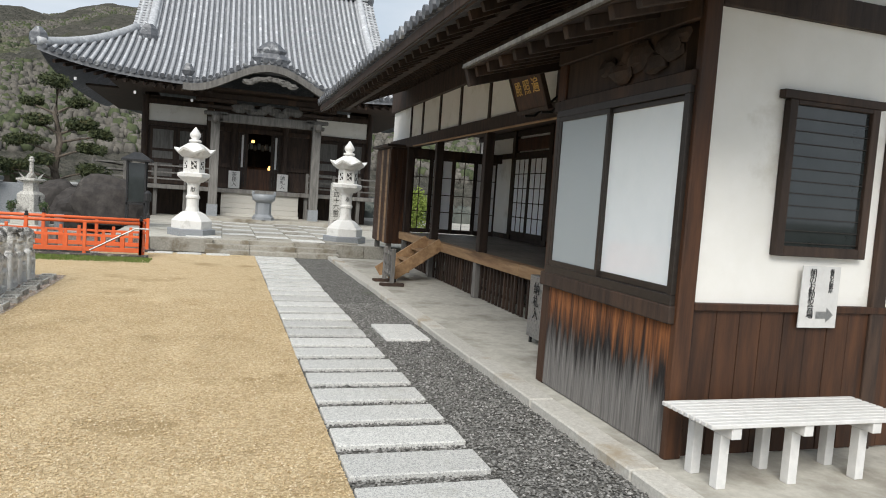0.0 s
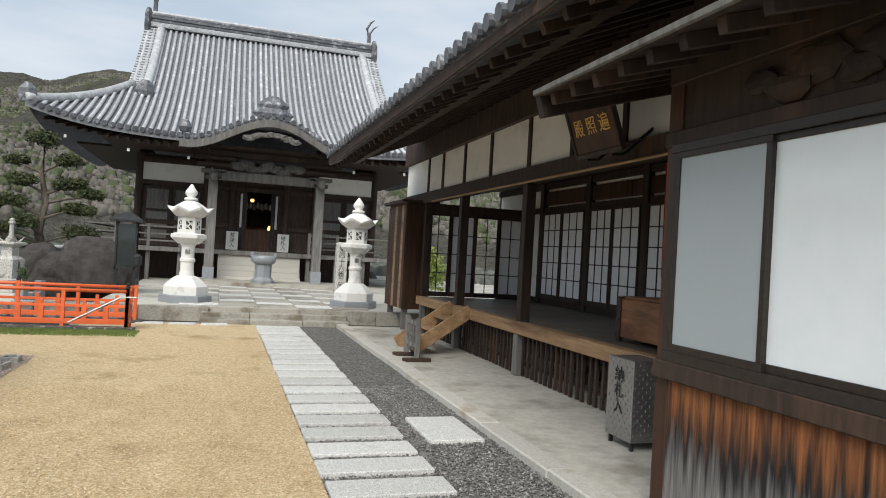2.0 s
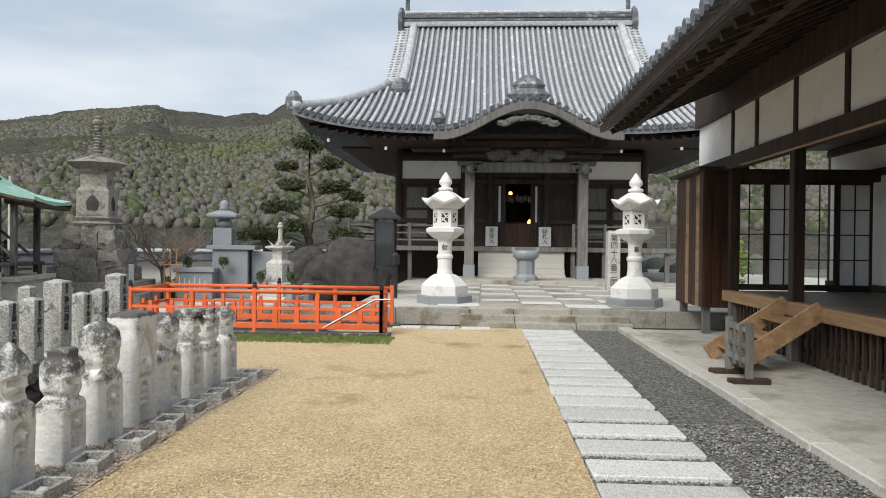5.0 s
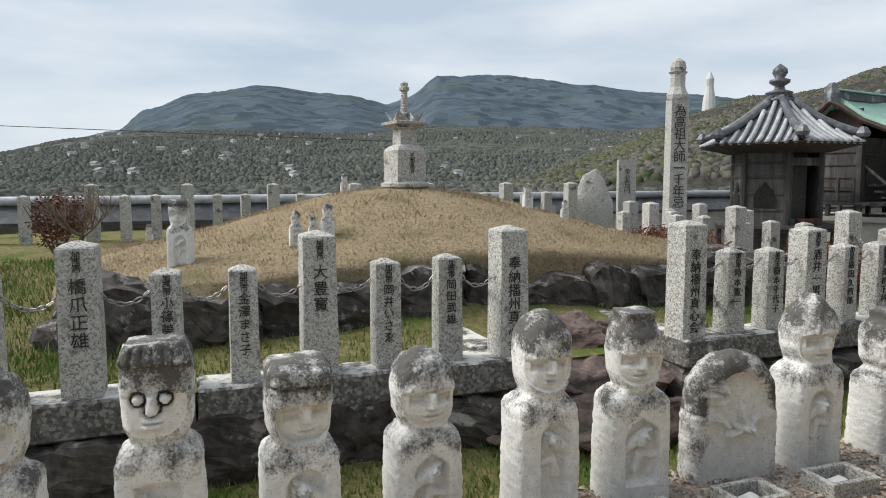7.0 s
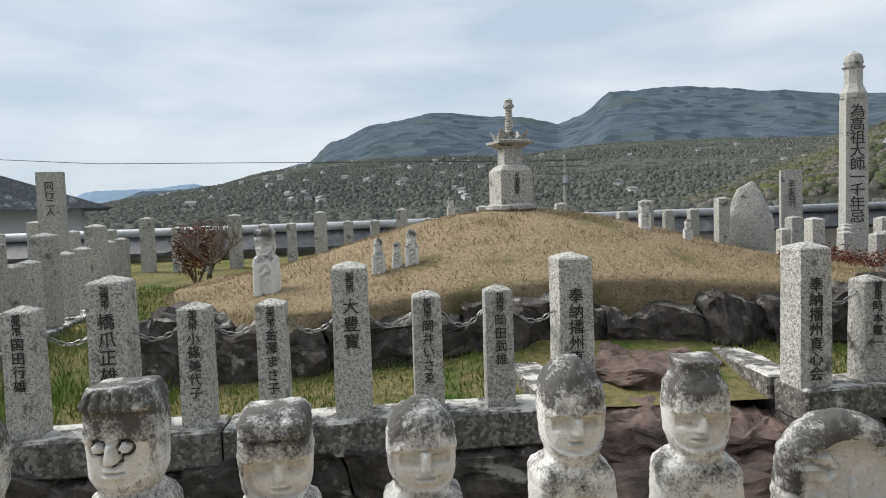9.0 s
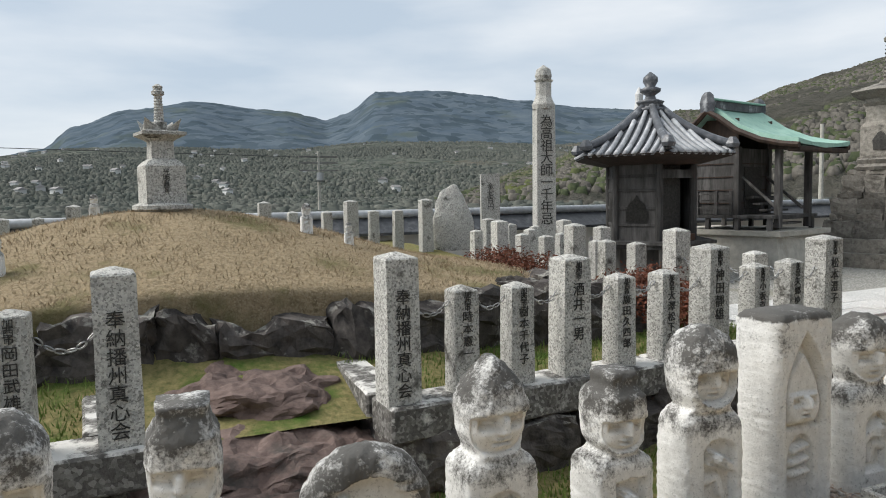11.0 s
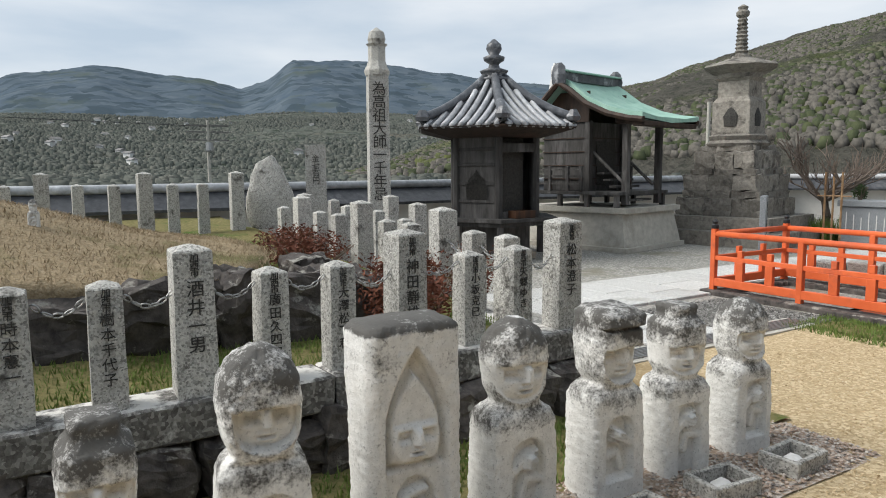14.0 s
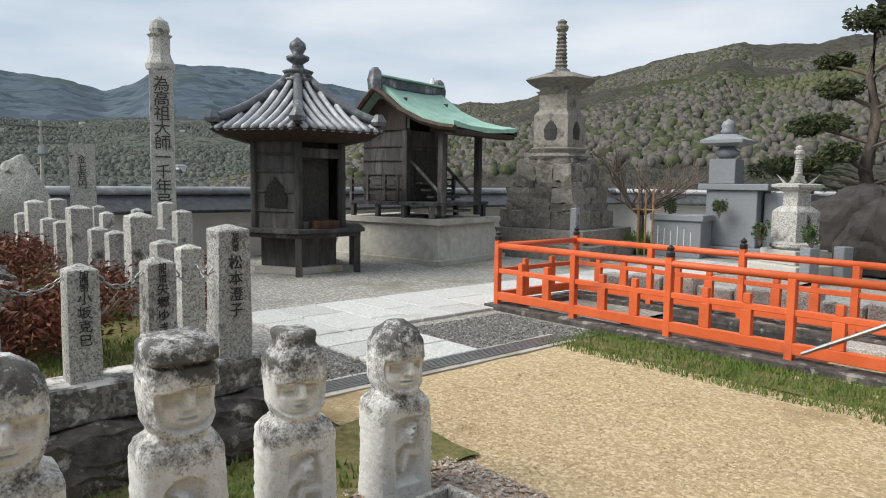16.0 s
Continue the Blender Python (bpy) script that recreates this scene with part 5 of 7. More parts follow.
stone_course("rubble_wall", -4.05, -3.62, 4.0, 9.70, -0.03, 0.33, 9, "rough dark fieldstones under the curb")
stone_course("rubble_wall", -4.15, -3.68, 10.85, 14.45, -0.03, 0.33, 6, "rough dark fieldstones under the curb")
stone_course("mound_wall", -5.25, -4.8, 7.3, 13.4, 0.30, 0.80, 10, "dark mossy retaining stones of the mound", rough=0.3)
stone_course("mound_wall", -6.4, -5.0, 13.2, 13.6, 0.30, 0.72, 3, "dark mossy retaining stones of the mound", along="x")
stone_course("mound_wall", -7.0, -5.0, 7.1, 7.45, 0.30, 0.55, 4, "low edging stones of the mound", along="x")
for k, (x, y, z, rx, ry) in enumerate(((-4.1, 10.2, 0.20, 0.55, 0.62), (-4.65, 10.3, 0.36, 0.5, 0.6), (-3.65, 10.15, 0.06, 0.45, 0.6))):
    single("entry_stone", rough_up(rough_up(boulder(rx, ry, 0.16, k * 5.5, 5, 0.30), 0.05, 6, k), 0.022, 19, k + 3), REDSTONE, "broad flat reddish stone step", "stone step", "steps into the garden", m=pose(x, y, z))


def curb(x0, y0, x1, y1, z0, z1, w):
    L = math.hypot(x1 - x0, y1 - y0)
    bm = bmesh.new()
    n = max(2, int(L / 0.12))
    box(bm, -w / 2, w / 2, 0, L, z0, z1, 0.012)
    bmesh.ops.subdivide_edges(bm, edges=[e for e in bm.edges if abs((e.verts[0].co - e.verts[1].co).y) > L * 0.5], cuts=n)
    rough_up(bm, 0.006, 7, x0)
    single("granite_curb", bm, CURBSTONE, "dark weathered granite curb, paler on top", "curb", "garden curbs",
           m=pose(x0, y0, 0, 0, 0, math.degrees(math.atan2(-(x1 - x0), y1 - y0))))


for a, b in ((4.6, 6.3), (6.31, 8.0), (8.01, 9.78)):
    curb(-3.80, a, -3.80, b, 0.30, 0.475, 0.27)
curb(-3.80, 10.84, front_x(12.6), 12.6, 0.30, 0.475, 0.27)
curb(front_x(12.61), 12.61, front_x(14.36), 14.36, 0.30, 0.475, 0.27)
curb(-3.95, 9.64, -4.85, 9.60, 0.33, 0.485, 0.2)
curb(-3.95, 10.92, -4.85, 10.98, 0.33, 0.485, 0.2)
curb(-3.95, 14.25, -9.4, 14.25, 0.20, 0.40, 0.24)
curb(-3.95, 6.22, -9.2, 5.85, 0.36, 0.56, 0.22)

POSTS = {}


def grave_post(tall, h):
    """Square inscribed granite post with a low pyramid top and a chain ring."""
    key = (tall, round(h, 2))
    if key not in POSTS:
        w = 0.086 if tall else 0.068
        bm = nloft([(w, 0), (w * 0.97, h - 0.03), (w * 0.90, h - 0.022), (0.012, h)], 4)
        bmesh.ops.subdivide_edges(bm, edges=[e for e in bm.edges if e.calc_length() > 0.3], cuts=3)
        POSTS[key] = mesh_of("shaft", rough_up(bm, 0.004, 9, h), OLDSTONE)
    return POSTS[key], (0.086 if tall else 0.068)


def place_post(x, y, z, top, tall, text="", small="", face=90, group="front posts"):
    t = thing("memorial_post", x, y, z, "tall square granite memorial post with carved black characters" if tall else "short square granite memorial post with carved black characters", "stone post", group)
    me, w = grave_post(tall, top - z)
    o = new("shaft", me)
    o.parent = t
    o.matrix_basis = pose(0, 0, 0, 0, 0, random.uniform(-3, 3))
    h = top - z
    if text:
        s = 0.078 if tall else 0.06
        lead = min(1.05, (h * 0.72) / (len(text) * s))
        lettering(text, s, LETTERSHADE, t, pose(w + 0.003, 0, h * 0.74 - s * 0.5, 90, 0, face), lead)
        if small:
            lettering(small, 0.04, LETTERSHADE, t, pose(w + 0.003, 0, h * 0.90, 90, 0, face), 0.8)
    return t


FRONT = ((6.34, 1, "生澤郁"), (6.75, 0, "大作正巳"), (7.13, 0, "国田行雄"), (7.52, 1, "橋爪正雄"), (7.89, 0, "小篠美代子"), (8.24, 0, "金澤まさ子"),
         (8.61, 1, "大豊寳"), (8.97, 0, "岡井いさゑ"), (9.32, 0, "岡田武雄"), (9.69, 1, "奉納播州真心会"),
         (10.93, 1, "奉納播州真心会"), (11.29, 0, "時本憲一"), (11.63, 0, "樹本千代子"), (11.98, 1, "酒井一男"), (12.34, 0, "廣田久四郎"), (12.69, 0, "大澤松下利"),
         (13.08, 1, "神田靜雄"), (13.50, 0, "小坂克巳"), (13.85, 0, "矢郷ゆき"), (14.22, 1, "松本澄子"))
tops = []
for y, tall, text in FRONT:
    top = (1.20 if tall else 1.06) - (0.05 if y > 11.2 else 0) + random.uniform(-0.012, 0.012)
    place_post(front_x(y), y, 0.465, top, tall, text, "加西市" if len(text) < 7 else "")
    tops.append((front_x(y), y, top))
for k, x in enumerate((-4.56, -4.97, -5.41, -5.94, -6.39, -6.94, -7.5, -8.02, -8.59, -9.24)):
    place_post(x, 14.25, 0.39, 1.16 if k % 3 == 2 else 1.01, k % 3 == 2, group="side posts")
for k, x in enumerate((-4.3, -4.92, -5.24, -5.6, -5.96, -6.25, -6.58, -7.04, -7.46, -7.89, -8.28, -8.74)):
    z = 0.036 * (-3.8 - x)
    place_post(x, 6.15 - 0.05 * (-x - 4.3), 0.5 + z * 0.7, (1.25 if k % 3 == 0 else 1.06) + z, k % 3 == 0, group="side posts")
for k, y in enumerate((3.6, 4.1, 4.6, 5.1, 5.6, 6.01, 6.40, 6.82, 7.23, 7.62, 8.04, 8.44, 8.83, 9.23, 9.63, 10.05, 10.45, 10.85, 11.25, 11.65, 12.05, 12.42, 12.78, 13.12, 13.5, 13.95)):
    tall = k % 3 == 1
    place_post(-10.8 + (0.5 if y > 12.3 else 0), y, 0.62, 1.45 if tall else 1.30, tall, group="back posts")
for x, y, top, tall in ((-9.7, 14.7, 1.15, 1), (-9.9, 15.2, 1.05, 0), (-10.0, 15.7, 1.0, 0), (-9.2, 15.1, 1.0, 0), (-9.5, 15.9, 1.1, 1), (-8.7, 15.3, 0.95, 0), (-8.2, 15.6, 1.05, 1), (-7.8, 15.2, 0.9, 0)):
    place_post(x, y, 0.0, top, tall, group="shrine side posts")


def chain(a, b, sag):
    """A sagging chain of oval links between two points."""
    a, b = Vector(a), Vector(b)
    t = thing("chain", a.x, a.y, a.z, "sagging galvanised chain linking two stone posts", "chain", "post chains")
    L = (b - a).length
    n = max(5, int(L / 0.034))
    if "link" not in POSTS:
        POSTS["link"] = mesh_of("link", ntube([(0, 0.022 * math.cos(q), 0.011 * math.sin(q)) for q in [k * math.pi / 4 for k in range(9)]], 0.0042, 4), STEEL, True)
    for k in range(n):
        s = (k + 0.5) / n
        p = a.lerp(b, s) - Vector((0, 0, sag * 4 * s * (1 - s))) - a
        d = (b - a) / L + Vector((0, 0, -sag * 4 * (1 - 2 * s) / L))
        o = new("link", POSTS["link"])
        o.parent = t
        o.matrix_basis = Matrix.Translation(p) @ d.to_track_quat("Y", "Z").to_matrix().to_4x4() @ pose(0, 0, 0, 0, 90 * (k % 2) + 20, 0)


for (x0, y0, t0), (x1, y1, t1) in zip(tops, tops[1:]):
    if y1 - y0 < 0.6:
        chain((x0, y0 + 0.07, 0.95), (x1, y1 - 0.07, 0.95), random.uniform(0.05, 0.085))
for k in range(3):
    chain((-4.0 - k * 0.45, 14.25, 0.9), (-4.42 - k * 0.45, 14.25, 0.9), 0.09)


# ---- stone statues ----
def statue_stone():
    """Pale pitted granite; the lichen attribute says how far dark growth has taken hair and shoulders."""
    m = mat("statue_granite", (0.64, 0.63, 0.60), (0.80, 0.79, 0.76), 26, 0.92, 0, local=True, rnd=0.07)
    n, l = m.node_tree.nodes, m.node_tree.links
    bsdf = n["Principled BSDF"]
    base = bsdf.inputs["Base Color"].links[0].from_socket
    vec = n.new("ShaderNodeTexCoord").outputs["Object"]

    def tex(scale, detail, rough=0.65):
        t = n.new("ShaderNodeTexNoise")
        t.inputs["Scale"].default_value, t.inputs["Detail"].default_value, t.inputs["Roughness"].default_value = scale, detail, rough
        shift = n.new("ShaderNodeVectorMath")
        shift.operation = "ADD"
        l.new(vec, shift.inputs[0])
        l.new(n.new("ShaderNodeObjectInfo").outputs["Location"], shift.inputs[1])
        l.new(shift.outputs[0], t.inputs["Vector"])
        return t.outputs["Fac"]

    def span(v, lo, hi, to=1.0):
        r = n.new("ShaderNodeMapRange")
        r.inputs["From Min"].default_value, r.inputs["From Max"].default_value, r.inputs["To Max"].default_value = lo, hi, to
        l.new(v, r.inputs["Value"])
        return r.outputs["Result"]

    def add(v, w, gain):
        q = n.new("ShaderNodeMath")
        q.operation = "MULTIPLY_ADD"
        q.inputs[1].default_value = gain
        l.new(v, q.inputs[0])
        l.new(w, q.inputs[2])
        return q.outputs[0]

    def over(fac, c0, colour):
        x = n.new("ShaderNodeMix")
        x.data_type = "RGBA"
        l.new(fac, x.inputs[0])
        l.new(c0, x.inputs[6])
        x.inputs[7].default_value = (*colour, 1)
        return x.outputs[2]

    at = n.new("ShaderNodeAttribute")
    at.attribute_name = "lichen"
    fine, patch = tex(95, 3), tex(9, 8, 0.72)
    col = over(span(fine, 0.57, 0.68, 0.5), base, (0.25, 0.245, 0.23))
    grown = add(at.outputs["Fac"], add(fine, patch, 0.35), 0.30)
    col = over(span(grown, 0.80, 1.02, 0.94), col, (0.060, 0.056, 0.050))
    l.new(col, bsdf.inputs["Base Color"])
    bp = n.new("ShaderNodeBump")
    bp.inputs["Strength"].default_value, bp.inputs["Distance"].default_value = 0.5, 0.006
    l.new(fine, bp.inputs["Height"])
    l.new(bp.outputs["Normal"], bsdf.inputs["Normal"])
    return m


STATUE = statue_stone()


def ramp01(d, soft):
    """0 below -soft, 1 above soft, smooth between."""
    q = np.clip((d + soft) / (2 * soft), 0, 1)
    return q * q * (3 - 2 * q)


def stroke(y, z, pts, r):
    """Closeness, 0 to 1, to a polyline of radius r."""
    best = np.full_like(y, 9.0)
    for (y0, z0), (y1, z1) in zip(pts, pts[1:]):
        dy, dz = y1 - y0, z1 - z0
        s = np.clip(((y - y0) * dy + (z - z0) * dz) / (dy * dy + dz * dz + 1e-9), 0, 1)
        best = np.minimum(best, np.hypot(y - y0 - s * dy, z - z0 - s * dz))
    return ramp01(r - best, 0.004)


def arch(y, z, hw, z0, spring, top, pointed):
    """Depth inside an arched niche, in metres; negative outside."""
    rise = np.clip((z - spring) / (top - spring), 0, 1)
    width = np.where(z > spring, hw * (np.sqrt(np.clip(1 - rise * rise, 0, 1)) if not pointed else (1 - rise ** 1.6)), hw)
    return np.minimum(np.minimum(width - np.abs(y), z - z0), top - z)


def face_relief(y, z, cy, cz, r, goggle=False):
    """Closed eyes under straight brows, a wedge nose, a small mouth, round a face centre."""
    u, v = (y - cy) / r, (z - cz) / r
    g = np.zeros_like(y)
    side = np.abs(u)
    nose = ramp01(0.17 - 0.05 * (v + 0.4) - side, 0.05) * ramp01(v + 0.36, 0.05) * ramp01(0.22 - v, 0.05)
    g += nose * (0.020 - 0.012 * np.clip(v + 0.3, 0, 1))
    if goggle:
        for q in (-1, 1):
            d = np.hypot(u - q * 0.40, v - 0.10)
            g += 0.009 * ramp01(0.15 - d, 0.03) - 0.011 * ramp01(0.055 - np.abs(d - 0.22), 0.03)
        g -= 0.010 * stroke(y, z, [(cy + r * a, cz + r * b) for a, b in ((-0.26, -0.04), (-0.24, -0.32), (0, -0.44), (0.24, -0.32), (0.26, -0.04))], 0.006)
    else:
        sock = ramp01(side - 0.17, 0.05) * ramp01(0.74 - side, 0.08)
        g -= 0.012 * sock * ramp01(v + 0.24, 0.10) * ramp01(0.14 - v, 0.03)
        g += 0.007 * sock * np.exp(-((v + 0.06) / 0.08) ** 2)
        g -= 0.008 * sock * np.exp(-((v + 0.13 - 0.05 * side) / 0.035) ** 2)
    lip = ramp01(0.30 - side, 0.08)
    g += 0.009 * lip * (np.exp(-((v + 0.57) / 0.06) ** 2) + np.exp(-((v + 0.76) / 0.06) ** 2)) - 0.008 * lip * np.exp(-((v + 0.665 - 0.12 * side) / 0.035) ** 2)
    return g


def statue(y, h, head, seed, w=0.36, group="row of statues", x=-2.88, z=0.0, face=0.0, k=1.0):
    """One carved figure cut from a block: body with a niche and hands, neck, head of the given kind, facing +x."""
    rnd = random.Random(seed)
    d, s0 = 0.118, w * 0.44
    body = h * 0.60
    hh = h - body
    hr = {"round": 0.135, "hood": 0.15, "point": 0.14, "helmet": 0.125, "cap": 0.122, "flat": 0.12, "block": 0.135, "band": 0.138}.get(head, 0.12) * 0.87 * k
    if head == "relief":
        prof = [(0, w * 0.52, 0.105, 6), (h * 0.5, w * 0.53, 0.105, 5), (h * 0.76, w * 0.49, 0.10, 4), (h * 0.90, w * 0.36, 0.09, 3), (h * 0.97, w * 0.2, 0.07, 3), (h, 0.02, 0.02, 2)]
    elif head == "slab":
        prof = [(0, w * 0.49, 0.12, 12), (h * 0.5, w * 0.50, 0.12, 12), (h * 0.965, w * 0.515, 0.125, 11), (h * 0.988, w * 0.50, 0.12, 9), (h, w * 0.44, 0.10, 8)]
    else:
        prof = [(0, s0 * 1.03, d, 8), (body * 0.5, s0, d, 8), (body * 0.89, s0 * 0.97, d * 0.97, 8), (body * 0.945, s0 * 0.91, d * 0.92, 6), (body * 0.985, hr * 1.0, d * 0.80, 4), (body + hh * 0.03, hr * 0.78, d * 0.74, 3)]
        if head in ("block", "band", "flat"):
            prof += [(body + hh * 0.18, hr * 0.98, d * 0.98, 3.4), (body + hh * 0.55, hr * 1.05, d * 1.02, 3.6), (body + hh * 0.80, hr * 0.99, d * 0.95, 4)]
            prof += {"block": [(body + hh * 0.83, hr * 1.02, d * 0.98, 6), (h - 0.01, hr * 0.88, d * 0.8, 7), (h, hr * 0.8, d * 0.7, 7)],
                     "band": [(body + hh * 0.92, hr * 1.0, d * 0.9, 5), (h - 0.012, hr * 0.92, d * 0.8, 5), (h, hr * 0.8, d * 0.7, 5)],
                     "flat": [(body + hh * 0.92, hr * 0.66, d * 0.62, 3.6), (body + hh * 0.95, hr * 0.64, d * 0.6, 6), (h + 0.02, hr * 0.70, d * 0.62, 7), (h + 0.03, hr * 0.6, d * 0.5, 7)]}[head]
        elif head == "point":
            prof += [(body + hh * 0.22, hr * 0.97, d * 0.96, 2.8), (body + hh * 0.5, hr * 1.06, d, 2.8), (body + hh * 0.72, hr * 0.86, d * 0.85, 2.6), (body + hh * 0.88, hr * 0.5, d * 0.52, 2.4), (h, hr * 0.14, 0.025, 2.2)]
        else:
            prof += [(body + hh * 0.20, hr * 0.98, d * 0.97, 2.9), (body + hh * 0.5, hr * 1.06, d * 1.03, 2.9), (body + hh * 0.74, hr * 0.98, d * 0.96, 2.8), (body + hh * 0.89, hr * 0.74, d * 0.74, 2.6), (body + hh * 0.97, hr * 0.42, d * 0.42, 2.4), (h, 0.03, 0.03, 2.2)]
            if head == "cap":
                prof = prof[:-3] + [(body + hh * 0.88, hr * 0.72, d * 0.7, 3), (body + hh * 0.92, hr * 0.66, d * 0.6, 5), (h - 0.004, hr * 0.74, d * 0.64, 6), (h + 0.004, hr * 0.70, d * 0.6, 6)]
    big = group == "row of statues"
    nz, nf, nb_ = (124, 60, 26) if big else (50, 28, 12)
    zs = np.linspace(0, prof[-1][0], nz)
    pz = [p[0] for p in prof]
    cols = []
    for q in (1, 2, 3):
        c = np.interp(zs, pz, [p[q] for p in prof])
        pad = np.concatenate((c[:1], c[:1], c, c[-1:], c[-1:]))
        cols.append(np.convolve(pad, (0.05, 0.2, 0.5, 0.2, 0.05), "valid"))
    hw, hd, pw = (c[:, None] for c in cols)
    tf = np.arctan(np.linspace(-1.0, 1.0, nf) * 1.45)
    ang = np.concatenate((tf, np.linspace(tf[-1], 2 * math.pi + tf[0], nb_ + 2)[1:-1]))[None, :]
    c, s = np.cos(ang), np.sin(ang)
    # angles spread by the block's own width and depth
    ca, sa = c * hw, s * hd * 1.35
    ln = np.hypot(ca, sa)
    ca, sa = ca / ln, sa / ln
    q = (np.abs(ca / hd) ** pw + np.abs(sa / hw) ** pw) ** (-1 / pw)
    X, Y = ca * q, sa * q
    Z = np.repeat(zs[:, None], X.shape[1], 1)
    front = ramp01(ca - 0.22, 0.15) * ramp01(0.95 * hw - np.abs(Y), 0.012)
    G, lich = np.zeros_like(X), np.zeros_like(X)
    rough = np.ones_like(X)
    if head == "relief":
        inn = ramp01(arch(Y, Z, w * 0.40, -1, h * 0.50, h * 0.86, False), 0.008)
        G -= 0.022 * inn
        for _ in range(6):
            py, pz_ = rnd.uniform(-0.28, 0.28) * w, rnd.uniform(0.25, 0.7) * h
            pts = [(py, pz_)]
            for _ in range(3):
                pts.append((pts[-1][0] + rnd.uniform(-0.05, 0.05), pts[-1][1] + rnd.uniform(-0.07, 0.04)))
            G += 0.017 * stroke(Y, Z, pts, 0.012) * inn
        lich += (1 - inn) * (0.55 + 0.5 * (Z / h > 0.55))
        rough = 1 - 0.6 * inn
    elif head == "slab":
        inn = ramp01(arch(Y, Z, w * 0.33, -1, h * 0.62, h * 0.90, True), 0.007)
        G -= 0.030 * inn
        fy, fz, fr_ = 0.0, h * 0.56, 0.098
        hood = ramp01(arch(Y, Z, fr_ * 1.04, fz - fr_ * 1.05, fz + fr_ * 0.4, h * 0.80, True), 0.010)
        fc_ = ramp01(1 - np.hypot((Y - fy) / (fr_ * 1.0), (Z - fz + 0.02) / (fr_ * 1.15)), 0.14)
        G += (0.020 * hood + 0.008 * ramp01(fz + fr_ * 0.35 - Z, 0.006) * fc_) * inn + face_relief(Y, Z, fy, fz, fr_) * fc_
        low = ramp01(arch(Y, Z, fr_ * 0.85, -1, h * 0.26, h * 0.38, False), 0.006)
        G += 0.016 * inn * ramp01(h * 0.42 - Z, 0.01) * (1 - low)
        for zz, t in ((0.30, 0.02), (0.24, 0.015), (0.18, 0.01)):
            G += 0.018 * stroke(Y, Z, [(-0.05, h * zz), (0.045, h * zz + t)], 0.014) * low
        lich += 1.1 * ramp01(Z - h * 0.965, 0.01) + 0.32 * ramp01(Z - h * 0.80, 0.06) * (1 - inn)
        rough = 1 - 0.6 * inn
    else:
        turn = rnd.uniform(-0.16, 0.16) * hr
        cz = body + hh * {"hood": 0.40, "point": 0.36, "block": 0.45}.get(head, 0.42)
        fr_ = min(hr * (0.80 if head == "hood" else 0.94), hh * 0.40)
        u, v = (Y - turn) / fr_, (Z - cz) / fr_
        ell = ramp01(1.0 - (np.abs(u) ** 2.6 + np.abs(v / 1.08) ** 2.6) ** (1 / 2.6), 0.035 if head in ("hood", "band") else 0.06)
        fringe = ramp01((0.30 - 0.10 * u * u - v) * fr_, 0.004)
        up_ = ramp01(Z - body * 1.0, 0.012)
        facem = ell * fringe * up_
        step = {"hood": 0.026, "band": 0.022, "block": 0.004, "round": 0.009}.get(head, 0.013)
        G += step * 0.45 * up_ - step * facem + face_relief(Y, Z, turn, cz, fr_, head == "block") * ell * up_
        if head == "band":
            G += 0.012 * ramp01(0.03 - np.abs(Z - h + 0.045), 0.006) - 0.010 * ramp01(0.006 - np.abs(Z - h + 0.085), 0.004)
        if head == "block":
            G += 0.008 * ramp01(Z - body - hh * 0.80, 0.005)
            for i in range(7):
                yy = -0.10 + i * 0.033
                G -= 0.007 * stroke(Y, Z, [(yy, h - 0.02), (yy + rnd.uniform(-0.012, 0.012), h - 0.075)], 0.003)
        hair = up_ * (1 - facem)
        if head == "block":
            for q in (-1, 1):
                lich += 2.2 * ramp01(0.05 - np.abs(np.hypot(u - q * 0.40, v - 0.10) - 0.22), 0.03)
            lich += 2.0 * stroke(Y, Z, [(turn + fr_ * a, cz + fr_ * b) for a, b in ((-0.26, -0.04), (-0.24, -0.32), (0, -0.44), (0.24, -0.32), (0.26, -0.04))], 0.005)
        lich += hair * (0.62 + 0.5 * ramp01(Z - body - hh * 0.62, 0.06)) + 0.75 * ramp01(Z - body * 0.80, 0.05) * (1 - up_) - 0.35 * facem
        # niche with joined hands
        kind = rnd.random()
        nw, top, low0 = s0 * rnd.uniform(0.42, 0.52), body * rnd.uniform(0.74, 0.82), body * rnd.choice((-1, 0.12, 0.2))
        off = rnd.uniform(-0.10, 0.14) * s0
        inn = ramp01(arch(Y - off, Z, nw, low0, top - nw * (0.9 if kind > 0.3 else 0.15), top, kind > 0.75), 0.006) * (1 - up_)
        G -= 0.020 * inn
        hz = top - nw * 1.05
        tilt = rnd.choice((-1, 1))
        G += 0.016 * inn * stroke(Y, Z, [(off - tilt * nw * 0.9, hz - 0.05), (off + tilt * nw * 0.1, hz)], 0.020)
        for i in range(4):
            G += 0.020 * inn * stroke(Y, Z, [(off - tilt * 0.012, hz + 0.006 - i * 0.016), (off + tilt * nw * 0.62, hz + 0.030 - i * 0.018)], 0.0065)
        G += 0.012 * inn * stroke(Y, Z, [(off + tilt * nw * 0.8, hz - 0.10), (off, hz - 0.085), (off - tilt * nw * 0.3, hz - 0.16)], 0.017)
        rough = 1 - 0.75 * np.maximum(facem, ramp01(hw * 0.78 - np.abs(Y), 0.02) * (1 - up_) * front)
    X = X + 2.1 * G * front
    verts = np.stack((X, Y, Z), -1).reshape(-1, 3)
    rr, ll, ff = rough.reshape(-1), np.clip(lich, -0.5, 2.0).reshape(-1), front.reshape(-1)
